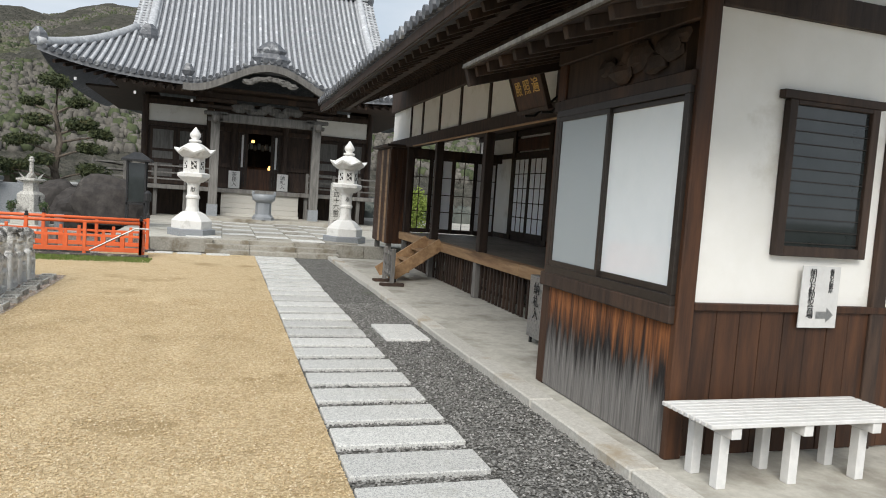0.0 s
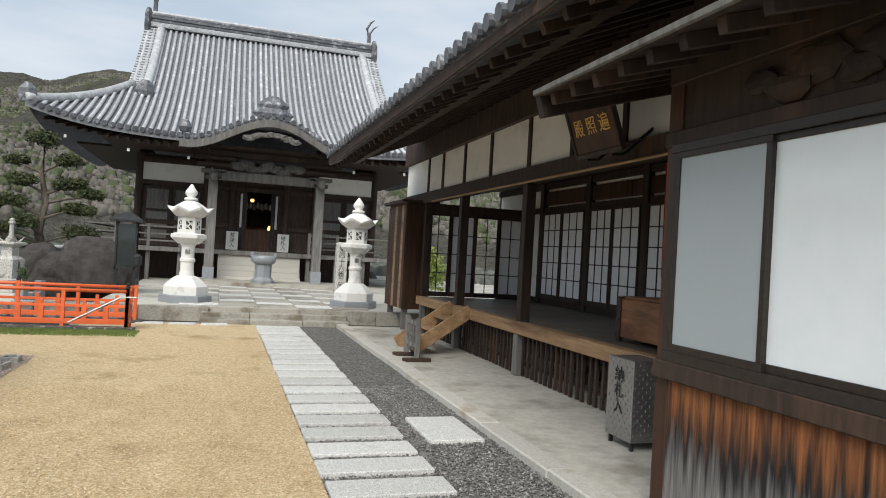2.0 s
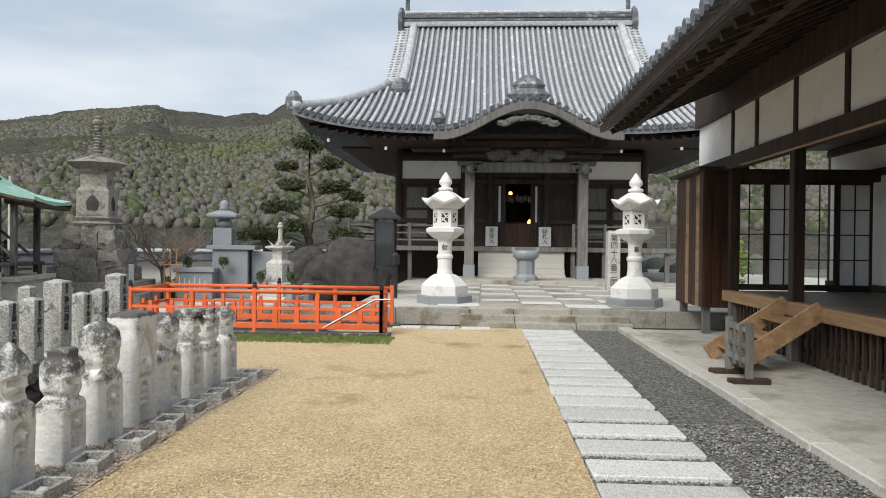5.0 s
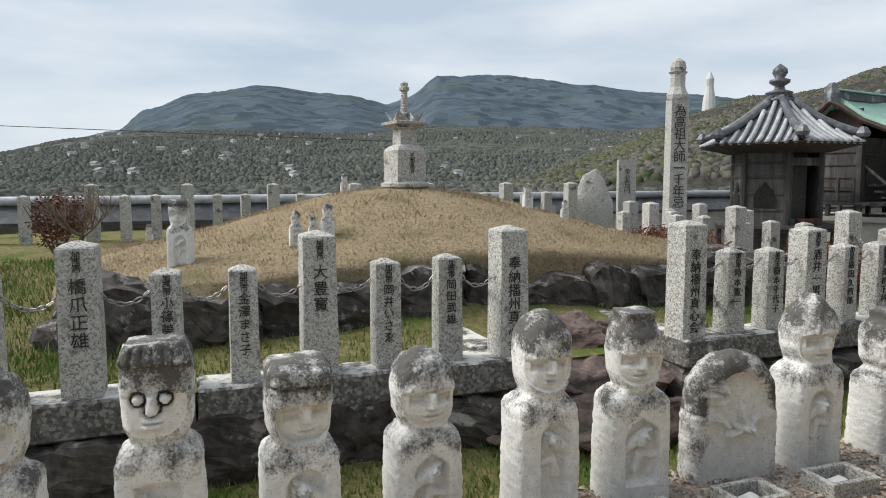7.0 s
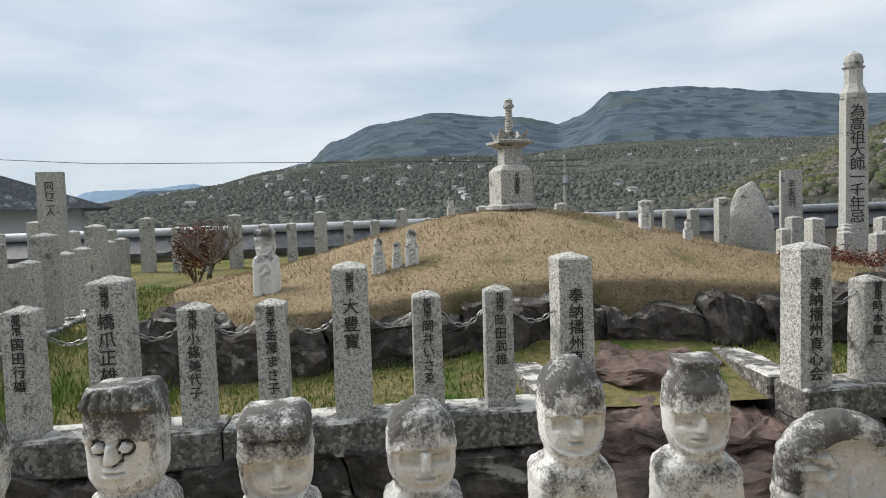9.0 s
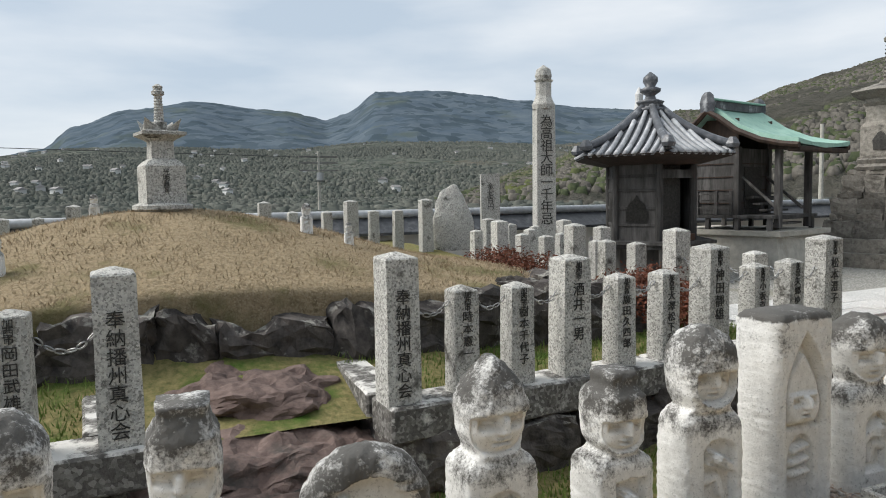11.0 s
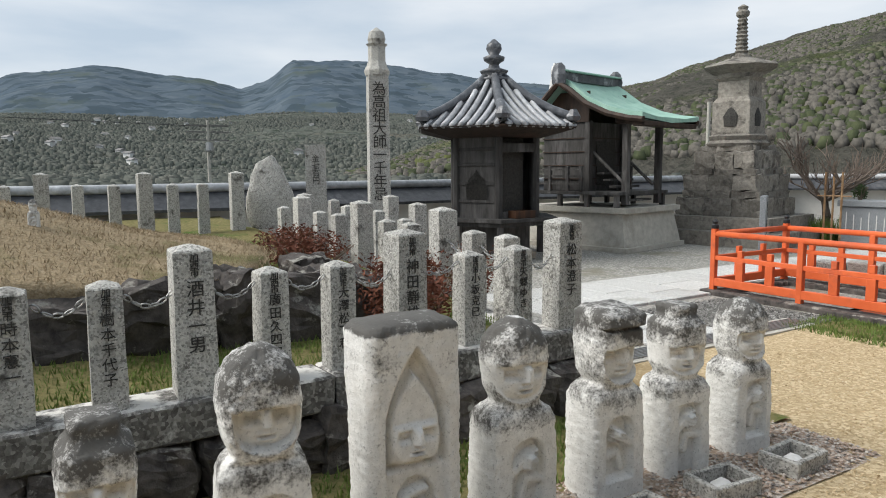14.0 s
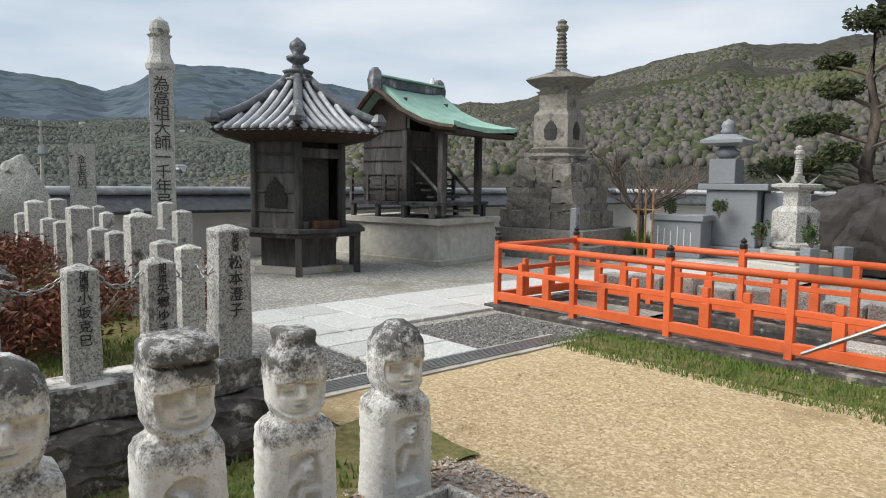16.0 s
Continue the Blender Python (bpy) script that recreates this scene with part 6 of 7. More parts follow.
    out = []
    for i, (px, py, pz_) in enumerate(verts):
        p = Vector((px, py, pz_))
        q1 = noise.noise(p * 38 + Vector((seed, 0, 0))) * 0.0042 * rr[i] + noise.noise(p * 90 + Vector((0, seed, 0))) * 0.0022 * rr[i] + noise.noise(p * 6 + Vector((0, 0, seed))) * 0.006
        nrm = Vector((px, py, 0))
        nrm = nrm.normalized() if nrm.length > 1e-6 else nrm
        out.append((px + nrm.x * q1, py + nrm.y * q1, max(0.0, pz_ + (q1 if pz_ > 0.02 else 0))))
    m_ = X.shape[1]
    faces = [(j * m_ + i, j * m_ + (i + 1) % m_, (j + 1) * m_ + (i + 1) % m_, (j + 1) * m_ + i) for j in range(nz - 1) for i in range(m_)]
    faces += [tuple(range(m_))[::-1], tuple((nz - 1) * m_ + i for i in range(m_))]
    me = bpy.data.meshes.new("stone_statue")
    me.from_pydata(out, [], faces)
    me.materials.append(STATUE)
    me.attributes.new("lichen", "FLOAT", "POINT").data.foreach_set("value", ll.astype(np.float32))
    me.polygons.foreach_set("use_smooth", [True] * len(me.polygons))
    names = {"relief": "wide round-topped stone with carved brush writing in a niche", "slab": "tall granite slab with a hooded figure in a pointed arch", "hood": "pale granite figure in a rounded hood, lichen dark on top",
             "point": "pale granite figure with a pointed head", "flat": "pale granite figure with a small flat hat", "block": "pale granite figure with round goggle eyes and square hat",
             "band": "pale granite figure with a banded fringe", "cap": "pale granite figure with a topknot cap", "helmet": "pale granite figure with smooth bobbed head", "round": "pale granite figure with round smiling face"}
    ob = new("stone_statue", me)
    ob.matrix_world = pose(x, y, z, 0, rnd.uniform(-1.5, 1.5), face + rnd.uniform(-8, 2))
    return tagged(ob, names[head], "statue", group)


for k, (y, h, head, w) in enumerate(((5.75, 0.86, "round", 0.36), (6.28, 0.88, "hood", 0.36), (6.82, 0.92, "round", 0.36), (7.35, 0.84, "helmet", 0.33), (7.87, 0.90, "block", 0.34), (8.36, 0.79, "band", 0.33), (8.86, 0.79, "round", 0.33),
                                     (9.40, 0.90, "helmet", 0.33), (9.87, 0.87, "cap", 0.34), (10.44, 0.64, "relief", 0.44), (10.93, 0.89, "point", 0.34), (11.49, 0.74, "flat", 0.31), (11.98, 0.90, "hood", 0.34),
                                     (12.52, 0.92, "slab", 0.37), (13.02, 0.87, "round", 0.36), (13.54, 0.86, "band", 0.33), (14.0, 0.79, "flat", 0.31), (14.5, 0.79, "helmet", 0.30))):
    statue(y, h, head, 11 + k * 7, w)
for k in range(17):
    y = 6.1 + k * 0.525
    if k == 0:
        tr = thing("offering_tray", -2.56, y, 0, "small hollow stone offering tray on pebbles", "stone tray", "offering trays")
        for a, b, c, d in ((-0.10, 0.10, -0.14, -0.11), (-0.10, 0.10, 0.11, 0.14), (-0.10, -0.07, -0.11, 0.11), (0.07, 0.10, -0.11, 0.11)):
            part("side", nbox(a, b, c, d, 0.0, 0.085, 0.005), OLDSTONE, tr)
        part("bottom", nbox(-0.07, 0.07, -0.11, 0.11, 0.0, 0.02), DARKSTONE, tr)
        part("pebbles", boulder(0.05, 0.06, 0.03, 3.3, 2, 0.4), WHITEPAINT, tr).location = (0, 0, 0.03)
        tr0 = tr
    else:
        copy_thing(tr0, pose(-2.56 + random.uniform(-0.03, 0.03), y, 0, 0, 0, random.uniform(-8, 8)))

# small figures on the mound
for k, (x, y, h, hd) in enumerate(((-5.65, 8.78, 0.27, "helmet"), (-5.68, 8.92, 0.20, "round"), (-5.66, 9.03, 0.28, "round"), (-5.75, 7.95, 0.50, "band"), (-7.4, 9.55, 0.22, "round"), (-6.4, 11.15, 0.26, "round"), (-6.2, 11.45, 0.2, "helmet"),
                                   (-8.9, 7.6, 0.22, "round"), (-5.3, 13.0, 0.28, "round"))):
    o = statue(y, 0.85, hd, 200 + k * 5, 0.36, "small figures on the mound", x, mound_z(x, y) - 0.02)
    o.scale = (h / 0.85, h / 0.85, h / 0.85)


# ---- stupa, pillars and pagodas ----
def stupa(name, x, y, z, s, label, turn=10):
    t = thing(name, x, y, z, label, "stone stupa", "", turn)
    t.scale = (s, s, s)
    part("lotus_base", nloft([(0.20, 0), (0.24, 0.03), (0.24, 0.06), (0.19, 0.08)], 16), OLDSTONE, t)
    part("body", nloft([(0.155, 0.08), (0.155, 0.38), (0.12, 0.42), (0.09, 0.44), (0.085, 0.58), (0.11, 0.60)], 4), OLDSTONE, t)
    part("eave", nloft([(0.11, 0.60), (0.17, 0.63), (0.17, 0.655), (0.11, 0.67)], 4), OLDSTONE, t)
    for k in range(4):
        bm = bmesh.new()
        vs = [bm.verts.new(p) for p in ((0.10, -0.09, 0), (0.10, 0.09, 0), (0.20, 0.0, 0.10), (0.13, 0.0, 0.01), (0.12, -0.06, -0.015), (0.12, 0.06, -0.015))]
        for f in ((0, 1, 3), (0, 3, 2), (1, 2, 3), (0, 2, 4), (1, 5, 2), (4, 2, 5), (0, 4, 5, 1)):
            bm.faces.new([vs[i] for i in f])
        part("horn", bm, OLDSTONE, t).matrix_basis = pose(0, 0, 0.665, 0, 0, 45 + 90 * k)
    rings = [(0.06, 0.67), (0.06, 0.74)]
    for k in range(9):
        rings += [(0.042 - k * 0.001, 0.745 + k * 0.024), (0.036 - k * 0.001, 0.757 + k * 0.024)]
    part("spire", nloft(rings + [(0.05, 0.965), (0.05, 0.99), (0.035, 1.0), (0.04, 1.03), (0.01, 1.05)], 12), OLDSTONE, t)
    lettering("光明真言", 0.055, LETTERSHADE, t, pose(0.158, 0, 0.31, 90, 0, 90), 0.85)
    return t


stupa("mound_stupa", -7.0, 10.08, mound_z(-7.0, 10.08) - 0.02, 1.02, "weathered granite stupa with horned cap on the mound")


def pillar(x, y, z, h, w, text, label, cap, turn=0):
    t = thing("memorial_pillar", x, y, z, label, "stone pillar", "", turn)
    if cap:
        part("shaft", nloft([(w, 0), (w * 0.92, h * 0.80)], 4), OLDSTONE, t)
        part("collar", nloft([(w * 1.05, h * 0.80), (w * 1.12, h * 0.82), (w * 0.9, h * 0.84), (w * 0.75, h * 0.86), (w * 0.75, h * 0.92), (w * 0.95, h * 0.93)], 8), OLDSTONE, t)
        part("jewel", nloft([(w * 0.7, h * 0.93), (w * 0.85, h * 0.95), (w * 0.7, h * 0.98), (0.01, h)], 12), OLDSTONE, t)
    else:
        part("shaft", nloft([(w, 0), (w, h)], 4, sx=0.45), OLDSTONE, t)
    if text:
        s = w * (1.35 if cap else 0.75)
        lettering(text, s, LETTERSHADE, t, pose((w if cap else w * 0.45) + 0.004, 0, h * (0.72 if cap else 0.85), 90, 0, 90), 0.9 if cap else 0.95)
    return t


pillar(-10.57, 16.25, 0.0, 3.62, 0.165, "為高祖大師一千年忌", "tall square granite memorial pillar with jewel top", True, -18)
p2 = pillar(-6.5, 5.28, 0.3, 2.48, 0.11, "万高祖大師一千百年忌塔", "tall pale granite memorial pillar", False, 12)
p2.scale = (2.2, 1, 1)
tp = thing("pillar_top", -6.5, 5.28, 2.78, "lotus and jewel top of a granite pillar", "stone pillar", "", 12)
part("neck", nloft([(0.10, 0), (0.12, 0.06), (0.09, 0.14)], 12), OLDSTONE, tp)
part("lotus", nloft([(0.10, 0.14), (0.20, 0.22), (0.20, 0.26), (0.10, 0.30)], 8), OLDSTONE, tp)
part("jewel", nloft([(0.08, 0.30), (0.11, 0.38), (0.08, 0.46), (0.01, 0.55)], 12), OLDSTONE, tp, smooth=True)
pillar(-10.0, 4.68, 0.6, 1.47, 0.155, "同行二人", "flat pale granite slab with a brushed inscription", False, 5)
pillar(-10.55, 15.2, 0.2, 1.63, 0.15, "金七百円", "flat weathered granite slab with carved columns", False, -20)
single("carved_boulder", boulder(0.12, 0.30, 0.62, 4.4, 4, 0.2), OLDSTONE, "upright pointed boulder with a small carved niche", "boulder", m=pose(-10.4, 14.45, 0.98, 0, 0, -15))


# ---- small shrines ----
def hex_shrine(cx, cy):
    t = thing("hexagonal_shrine", cx, cy, 0, "small weathered hexagonal wooden shrine with dark tiled roof", "shrine", "", -30)
    part("stone_base", nloft([(0.66, 0), (0.66, 0.10)], 6, turn=0), KERB, t)
    part("lower_body", nloft([(0.56, 0.10), (0.56, 0.56)], 6, turn=0), SHRINEWOOD, t)
    part("platform", nloft([(0.92, 0.56), (0.92, 0.62), (0.98, 0.63), (0.98, 0.68)], 6, turn=0), SHRINEWOOD, t)
    for k in range(6):
        a = radians(60 * k)
        part("platform_leg", nbox(1.0 * math.cos(a) - 0.05, 1.0 * math.cos(a) + 0.05, 1.0 * math.sin(a) - 0.05, 1.0 * math.sin(a) + 0.05, 0, 0.56, 0.006), SHRINEWOOD, t)
    R = 0.74
    for k in range(6):
        a = radians(60 * k)
        part("post", nloft([(0.06, 0.68), (0.055, 2.0)], 8, cx=R * math.cos(a), cy=R * math.sin(a)), SHRINEWOOD, t)
        m = pose(0, 0, 0, 0, 0, 60 * k + 30)
        ap = R * math.cos(math.pi / 6)
        if k == 0:
            part("threshold", nbox(ap - 0.05, ap + 0.03, -0.32, 0.32, 0.68, 0.78, 0.005), SHRINEWOOD, t).matrix_basis = m
            part("lintel", nbox(ap - 0.05, ap + 0.03, -0.32, 0.32, 1.72, 1.86, 0.005), SHRINEWOOD, t).matrix_basis = m
        else:
            panel = part("wall_panel", nbox(ap - 0.03, ap + 0.01, -0.33, 0.33, 0.68, 2.0), SHRINEWOOD, t)
            panel.matrix_basis = m
            for z in (0.92, 1.2, 1.5, 1.74):
                part("plank_rail", nbox(ap + 0.01, ap + 0.03, -0.33, 0.33, z, z + 0.05, 0.004), SHRINEWOOD, panel)
            bm = bmesh.new()
            vs = [bm.verts.new((ap + 0.034, yy, zz)) for yy, zz in ((-0.17, 0.98), (0.17, 0.98), (0.19, 1.15), (0.13, 1.30), (0.05, 1.37), (0, 1.45), (-0.05, 1.37), (-0.13, 1.30), (-0.19, 1.15))]
            bm.faces.new(vs)
            bmesh.ops.solidify(bm, geom=bm.faces, thickness=0.02)
            # dark plate stands for the shade behind the window
            part("bell_window", bm, LETTERSHADE, panel, "dark bell-shaped window")
    # solid dark core added in place of the shaded hollow inside
    part("interior", nloft([(0.45, 0.69), (0.45, 1.95)], 6, turn=0), LETTERSHADE, t)
    part("offering_shelf", nbox(0.66, 0.86, -0.2, 0.2, 0.68, 0.80, 0.006), BROWNWOOD, t).matrix_basis = pose(0, 0, 0, 0, 0, 30)
    part("eave_frame", nloft([(0.75, 1.95), (1.16, 2.06), (1.24, 2.10), (1.0, 2.16)], 6, turn=0), DARKWOOD, t)
    prof = lambda q: 2.08 + 0.82 * (0.62 * q + 0.38 * q * q)
    n = 6
    bm = bmesh.new()
    prev = None
    for j in range(9):
        q = j / 8
        r = 1.40 * (1 - q) + 0.16 * q
        ring = []
        for k in range(6):
            for s in range(4):
                a0, a1 = radians(60 * k), radians(60 * (k + 1))
                p = Vector((math.cos(a0), math.sin(a0), 0)).lerp(Vector((math.cos(a1), math.sin(a1), 0)), s / 4)
                ring.append(bm.verts.new((p.x * r, p.y * r, prof(q) + (0.10 * (1 - q) ** 2 if s == 0 else 0.0))))
        if prev:
            for i in range(24):
                bm.faces.new((prev[i], prev[(i + 1) % 24], ring[(i + 1) % 24], ring[i]))
        else:
            bm.faces.new(ring[::-1])
        prev = ring
    bm.faces.new(prev)
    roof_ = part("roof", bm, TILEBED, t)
    for k in range(6):
        a = radians(60 * k)
        part("hip_ridge", ntube([((1.42 * (1 - q) + 0.15 * q) * math.cos(a), (1.42 * (1 - q) + 0.15 * q) * math.sin(a), prof(q) + 0.06 + 0.10 * (1 - q) ** 2) for q in [j / 6 for j in range(7)]], 0.07, 8), TILEDARK, roof_, smooth=True)
        part("hip_end", nloft([(0.09, 0), (0.11, 0.06), (0.05, 0.17)], 6, cx=1.36 * math.cos(a), cy=1.36 * math.sin(a)), TILEDARK, roof_).location = (0, 0, 2.20)
        m = pose(0, 0, 0, 0, 0, 60 * k + 30)
        for i in range(-4, 5):
            yy = i * 0.148
            ap0 = 1.40 * math.cos(math.pi / 6)
            qmax = max(0.12, 1 - abs(yy) / 0.70)
            pts = [(ap0 * (1 - q) + 0.14 * q + 0.02, yy, prof(q) + 0.03) for q in [qmax * j / 5 for j in range(6)]]
            part("roof_rib", ntube(pts, 0.045, 6), TILE, roof_, smooth=True).matrix_basis = m
    part("finial", nloft([(0.26, 2.88), (0.26, 2.93), (0.17, 2.95), (0.22, 3.02), (0.24, 3.05), (0.10, 3.10), (0.08, 3.16), (0.17, 3.22), (0.18, 3.27), (0.08, 3.31), (0.13, 3.40), (0.12, 3.47), (0.02, 3.56)], 14), TILEDARK, roof_, smooth=True)


hex_shrine(-10.2, 18.2)

s2 = thing("copper_shrine", -10.55, 20.9, 0, "small raised wooden shrine with green copper roof", "shrine", "", 12)
part("plinth", nloft([(1.02, 0), (1.02, 0.08), (0.97, 0.09), (0.88, 0.66), (0.96, 0.67), (0.96, 0.76)], 4, sx=1.25), CONC, s2, "battered concrete plinth")
part("floor", nbox(-0.95, 1.0, -0.85, 0.85, 0.98, 1.04, 0.006), SHRINEWOOD, s2)
for x in (-0.9, -0.3, 0.3, 0.92):
    for y in (-0.78, 0.78):
        part("stilt", nbox(x - 0.04, x + 0.04, y - 0.04, y + 0.04, 0.76, 0.98, 0.004), SHRINEWOOD, s2)
part("body", nbox(-0.85, 0.15, -0.58, 0.58, 1.04, 2.30, 0.01), SHRINEWOOD, s2)
for z in (1.25, 1.5, 1.75, 2.0):
    part("plank_rail", nbox(-0.86, 0.16, -0.60, 0.60, z, z + 0.02), DARKWOOD, s2)
part("door", nbox(0.15, 0.17, -0.3, 0.3, 1.15, 1.95, 0.004), LETTERSHADE, s2)
for y in (-0.55, 0.55):
    for x in (0.16, 0.95):
        part("post", nbox(x - 0.055, x + 0.055, y - 0.055, y + 0.055, 0.80, 2.32, 0.006), SHRINEWOOD, s2)
for i in range(5):
    part("step", nbox(0.25 + i * 0.13, 0.40 + i * 0.13, -0.4, 0.4, 1.34 - i * 0.12, 1.38 - i * 0.12, 0.004), SHRINEWOOD, s2)
for y in (-0.46, 0.46):
    part("stair_rail", ntube([(0.2, y, 1.75), (0.9, y, 1.15)], 0.03, 6), SHRINEWOOD, s2)
for y in (-0.83, 0.83):
    for z in (1.16, 1.30, 1.42):
        part("rail", nbox(-0.95, 0.2, y - 0.02, y + 0.02, z, z + 0.03), SHRINEWOOD, s2)
    for x in (-0.9, -0.5, -0.1, 0.2):
        part("rail_post", nbox(x - 0.03, x + 0.03, y - 0.03, y + 0.03, 1.04, 1.50, 0.004), SHRINEWOOD, s2)
part("bracket_beam", nbox(0.85, 1.05, -0.8, 0.8, 2.22, 2.36, 0.03), DARKWOOD, s2)
rp = [(-1.0, 2.42), (-0.8, 2.56), (-0.5, 2.84), (-0.25, 3.06), (0.0, 2.92), (0.35, 2.66), (0.8, 2.46), (1.2, 2.36), (1.5, 2.32)]
bm = bmesh.new()
prev = None
for x, z in rp:
    if x == -0.25:
        z = 3.08
    ring = [bm.verts.new((x, s * (0.86 + 0.08 * max(0, x)), z + dz + 0.06 * (1 if abs(s) > 0.9 else 0))) for s, dz in ((-1, 0), (-0.5, 0), (0, 0), (0.5, 0), (1, 0), (1, -0.09), (0, -0.09), (-1, -0.09))]
    if prev:
        for k in range(8):
            bm.faces.new((prev[k], prev[(k + 1) % 8], ring[(k + 1) % 8], ring[k]))
    else:
        bm.faces.new(ring)
    prev = ring
bm.faces.new(prev[::-1])
r2 = part("roof", bm, COPPER, s2, "green patinated copper roof")
part("eave_layer", nbox(1.28, 1.5, -0.92, 0.92, 2.16, 2.24, 0.01), DARKWOOD, r2)
for s in (-1, 1):
    pts = [(x, s * 0.95, z - 0.06) for x, z in rp]
    part("bargeboard", ntube(pts, 0.055, 6), DARKWOOD, r2)
    part("gable", nbox(-0.7, 0.2, s * 0.6 - 0.02, s * 0.6 + 0.02, 2.3, 2.85), DARKWOOD, r2)
    part("ridge_end", nloft([(0.13, 2.98), (0.15, 3.15), (0.11, 3.3), (0.05, 3.36)], 6, cx=-0.25, cy=s * 0.92, sy=0.6), TILEDARK, r2)
part("ridge_beam", nbox(-0.36, -0.14, -0.92, 0.92, 3.04, 3.20, 0.01), TILEDARK, r2)
part("ridge_cap", nbox(-0.40, -0.10, -0.94, 0.94, 3.20, 3.235, 0.01), COPPER, r2)

# ---- tall stone pagoda, graves, rocks ----
pg = thing("stone_pagoda", -9.55, 23.7, 0, "tall weathered stone pagoda on stepped rough masonry", "stone pagoda", "", 12)
for k, (w, z0, z1) in enumerate(((1.38, 0, 0.26), (1.12, 0.26, 0.52))):
    part("step", rough_up(nloft([(w, z0), (w, z1)], 4), 0.02, 3), PAGSTONE, pg)
for k, (w0, w1, z0, z1) in enumerate(((0.86, 0.80, 0.52, 0.86), (0.70, 0.78, 0.86, 1.0), (0.76, 0.68, 1.0, 1.30), (0.60, 0.66, 1.30, 1.42), (0.64, 0.52, 1.42, 1.76), (0.48, 0.54, 1.76, 1.86))):
    for a in range(4):
        for b in range(3):
            bm = bmesh.new()
            bmesh.ops.create_cube(bm, size=1.0)
            bmesh.ops.subdivide_edges(bm, edges=bm.edges, cuts=2, use_grid_fill=True)
            ww = (w0 + w1) / 2
            for v in bm.verts:
                v.co = Vector((v.co.x * 0.24, v.co.y * ww * 2 / 3, v.co.z * (z1 - z0)))
            rough_up(bm, 0.055, 5, k * 9 + a * 3 + b)
            part("block", bm, PAGSTONE, pg).matrix_basis = pose(0, 0, (z0 + z1) / 2, 0, 0, 90 * a) @ Matrix.Translation((ww - 0.1, (b - 1) * ww * 2 / 3, 0))
    part("core", nloft([(w0 - 0.14, z0), (w1 - 0.14, z1)], 4), PAGSTONE, pg)
part("drum", nloft([(0.55, 1.86), (0.58, 1.92), (0.50, 1.98), (0.54, 2.06), (0.46, 2.10)], 8), PAGSTONE, pg)
part("shaft", nloft([(0.37, 2.10), (0.37, 2.72), (0.33, 2.78), (0.30, 2.82), (0.30, 3.12), (0.36, 3.18)], 4), PAGSTONE, pg)
for k in range(4):
    # dark plug puts the hollow's shade into colour
    part("niche", nloft([(0.14, 0), (0.16, 0.2), (0.02, 0.42)], 8, sx=0.25), LETTERSHADE, pg).matrix_basis = pose(0, 0, 2.25, 0, 0, 90 * k) @ Matrix.Translation((0.355, 0, 0))
part("cap", nloft([(0.38, 3.18), (0.42, 3.26), (0.54, 3.32), (0.66, 3.40), (0.62, 3.44), (0.36, 3.52), (0.26, 3.56)], 8), PAGSTONE, pg)
rings = [(0.2, 3.56), (0.17, 3.62)]
for k in range(10):
    rings += [(0.135 - k * 0.004, 3.63 + k * 0.075), (0.105 - k * 0.004, 3.67 + k * 0.075)]
part("spire", nloft(rings + [(0.12, 4.39), (0.13, 4.45), (0.08, 4.5), (0.10, 4.55), (0.02, 4.60)], 12), PAGSTONE, pg)

gr = thing("family_grave", -7.2, 25.9, 0, "polished grey granite grave with a five-ring tower", "grave", "", 8)
part("base", nbox(-1.3, 1.5, -0.5, 0.6, 0, 0.22, 0.01), GREYGRANITE, gr)
part("block", nbox(-0.2, 0.75, -0.35, 0.5, 0.22, 1.30, 0.012), GREYGRANITE, gr)
part("slab", nbox(-0.35, 0.95, -0.42, 0.55, 1.30, 1.42, 0.012), GREYGRANITE, gr)
part("side_wall", nbox(0.8, 1.6, -0.1, 0.5, 0.22, 1.25, 0.01), GREYGRANITE, gr)
part("altar_block", nbox(-1.0, -0.05, -0.95, -0.4, 0, 0.70, 0.012), GREYGRANITE, gr)
part("altar_top", nbox(-1.05, 0.0, -1.0, -0.38, 0.70, 0.82, 0.012), GREYGRANITE, gr)
part("cube", nbox(-0.22, 0.28, -0.22, 0.28, 1.42, 1.90, 0.01), GREYGRANITE, gr)
part("sphere", nloft([(0.12, 1.90), (0.22, 1.98), (0.22, 2.06), (0.12, 2.14)], 14, cx=0.03, cy=0.03), GREYGRANITE, gr, smooth=True)
part("roof_ring", nloft([(0.20, 2.14), (0.40, 2.20), (0.40, 2.26), (0.15, 2.38)], 4, cx=0.03, cy=0.03), GREYGRANITE, gr)
part("jewel", nloft([(0.12, 2.38), (0.15, 2.44), (0.11, 2.48), (0.14, 2.54), (0.10, 2.62), (0.01, 2.68)], 14, cx=0.03, cy=0.03), GREYGRANITE, gr, smooth=True)
for i in range(6):
    part("text_bar", nbox(-0.9 + i * 0.13, -0.885 + i * 0.13, -0.956, -0.95, 0.2, 0.6 - 0.05 * (i % 3)), WHITEPAINT, gr)
sg = thing("sign_stone", -7.85, 22.1, 0, "upright grey stone slab lettered in black", "sign stone", "", 30)
part("slab", nbox(-0.05, 0.05, -0.19, 0.19, 0, 0.98, 0.01), GREYGRANITE, sg)
lettering("あじのふるさと", 0.105, INK, sg, pose(0.054, 0, 0.80, 90, 0, 90), 0.8)
sp = stupa("small_stupa", -5.0, 23.9, 0.42, 1.52, "pale stone stupa on a stepped plinth", -20)
spb = thing("stupa_plinth", -5.0, 23.9, 0, "stepped granite plinth with flower vases", "plinth", "", -20)
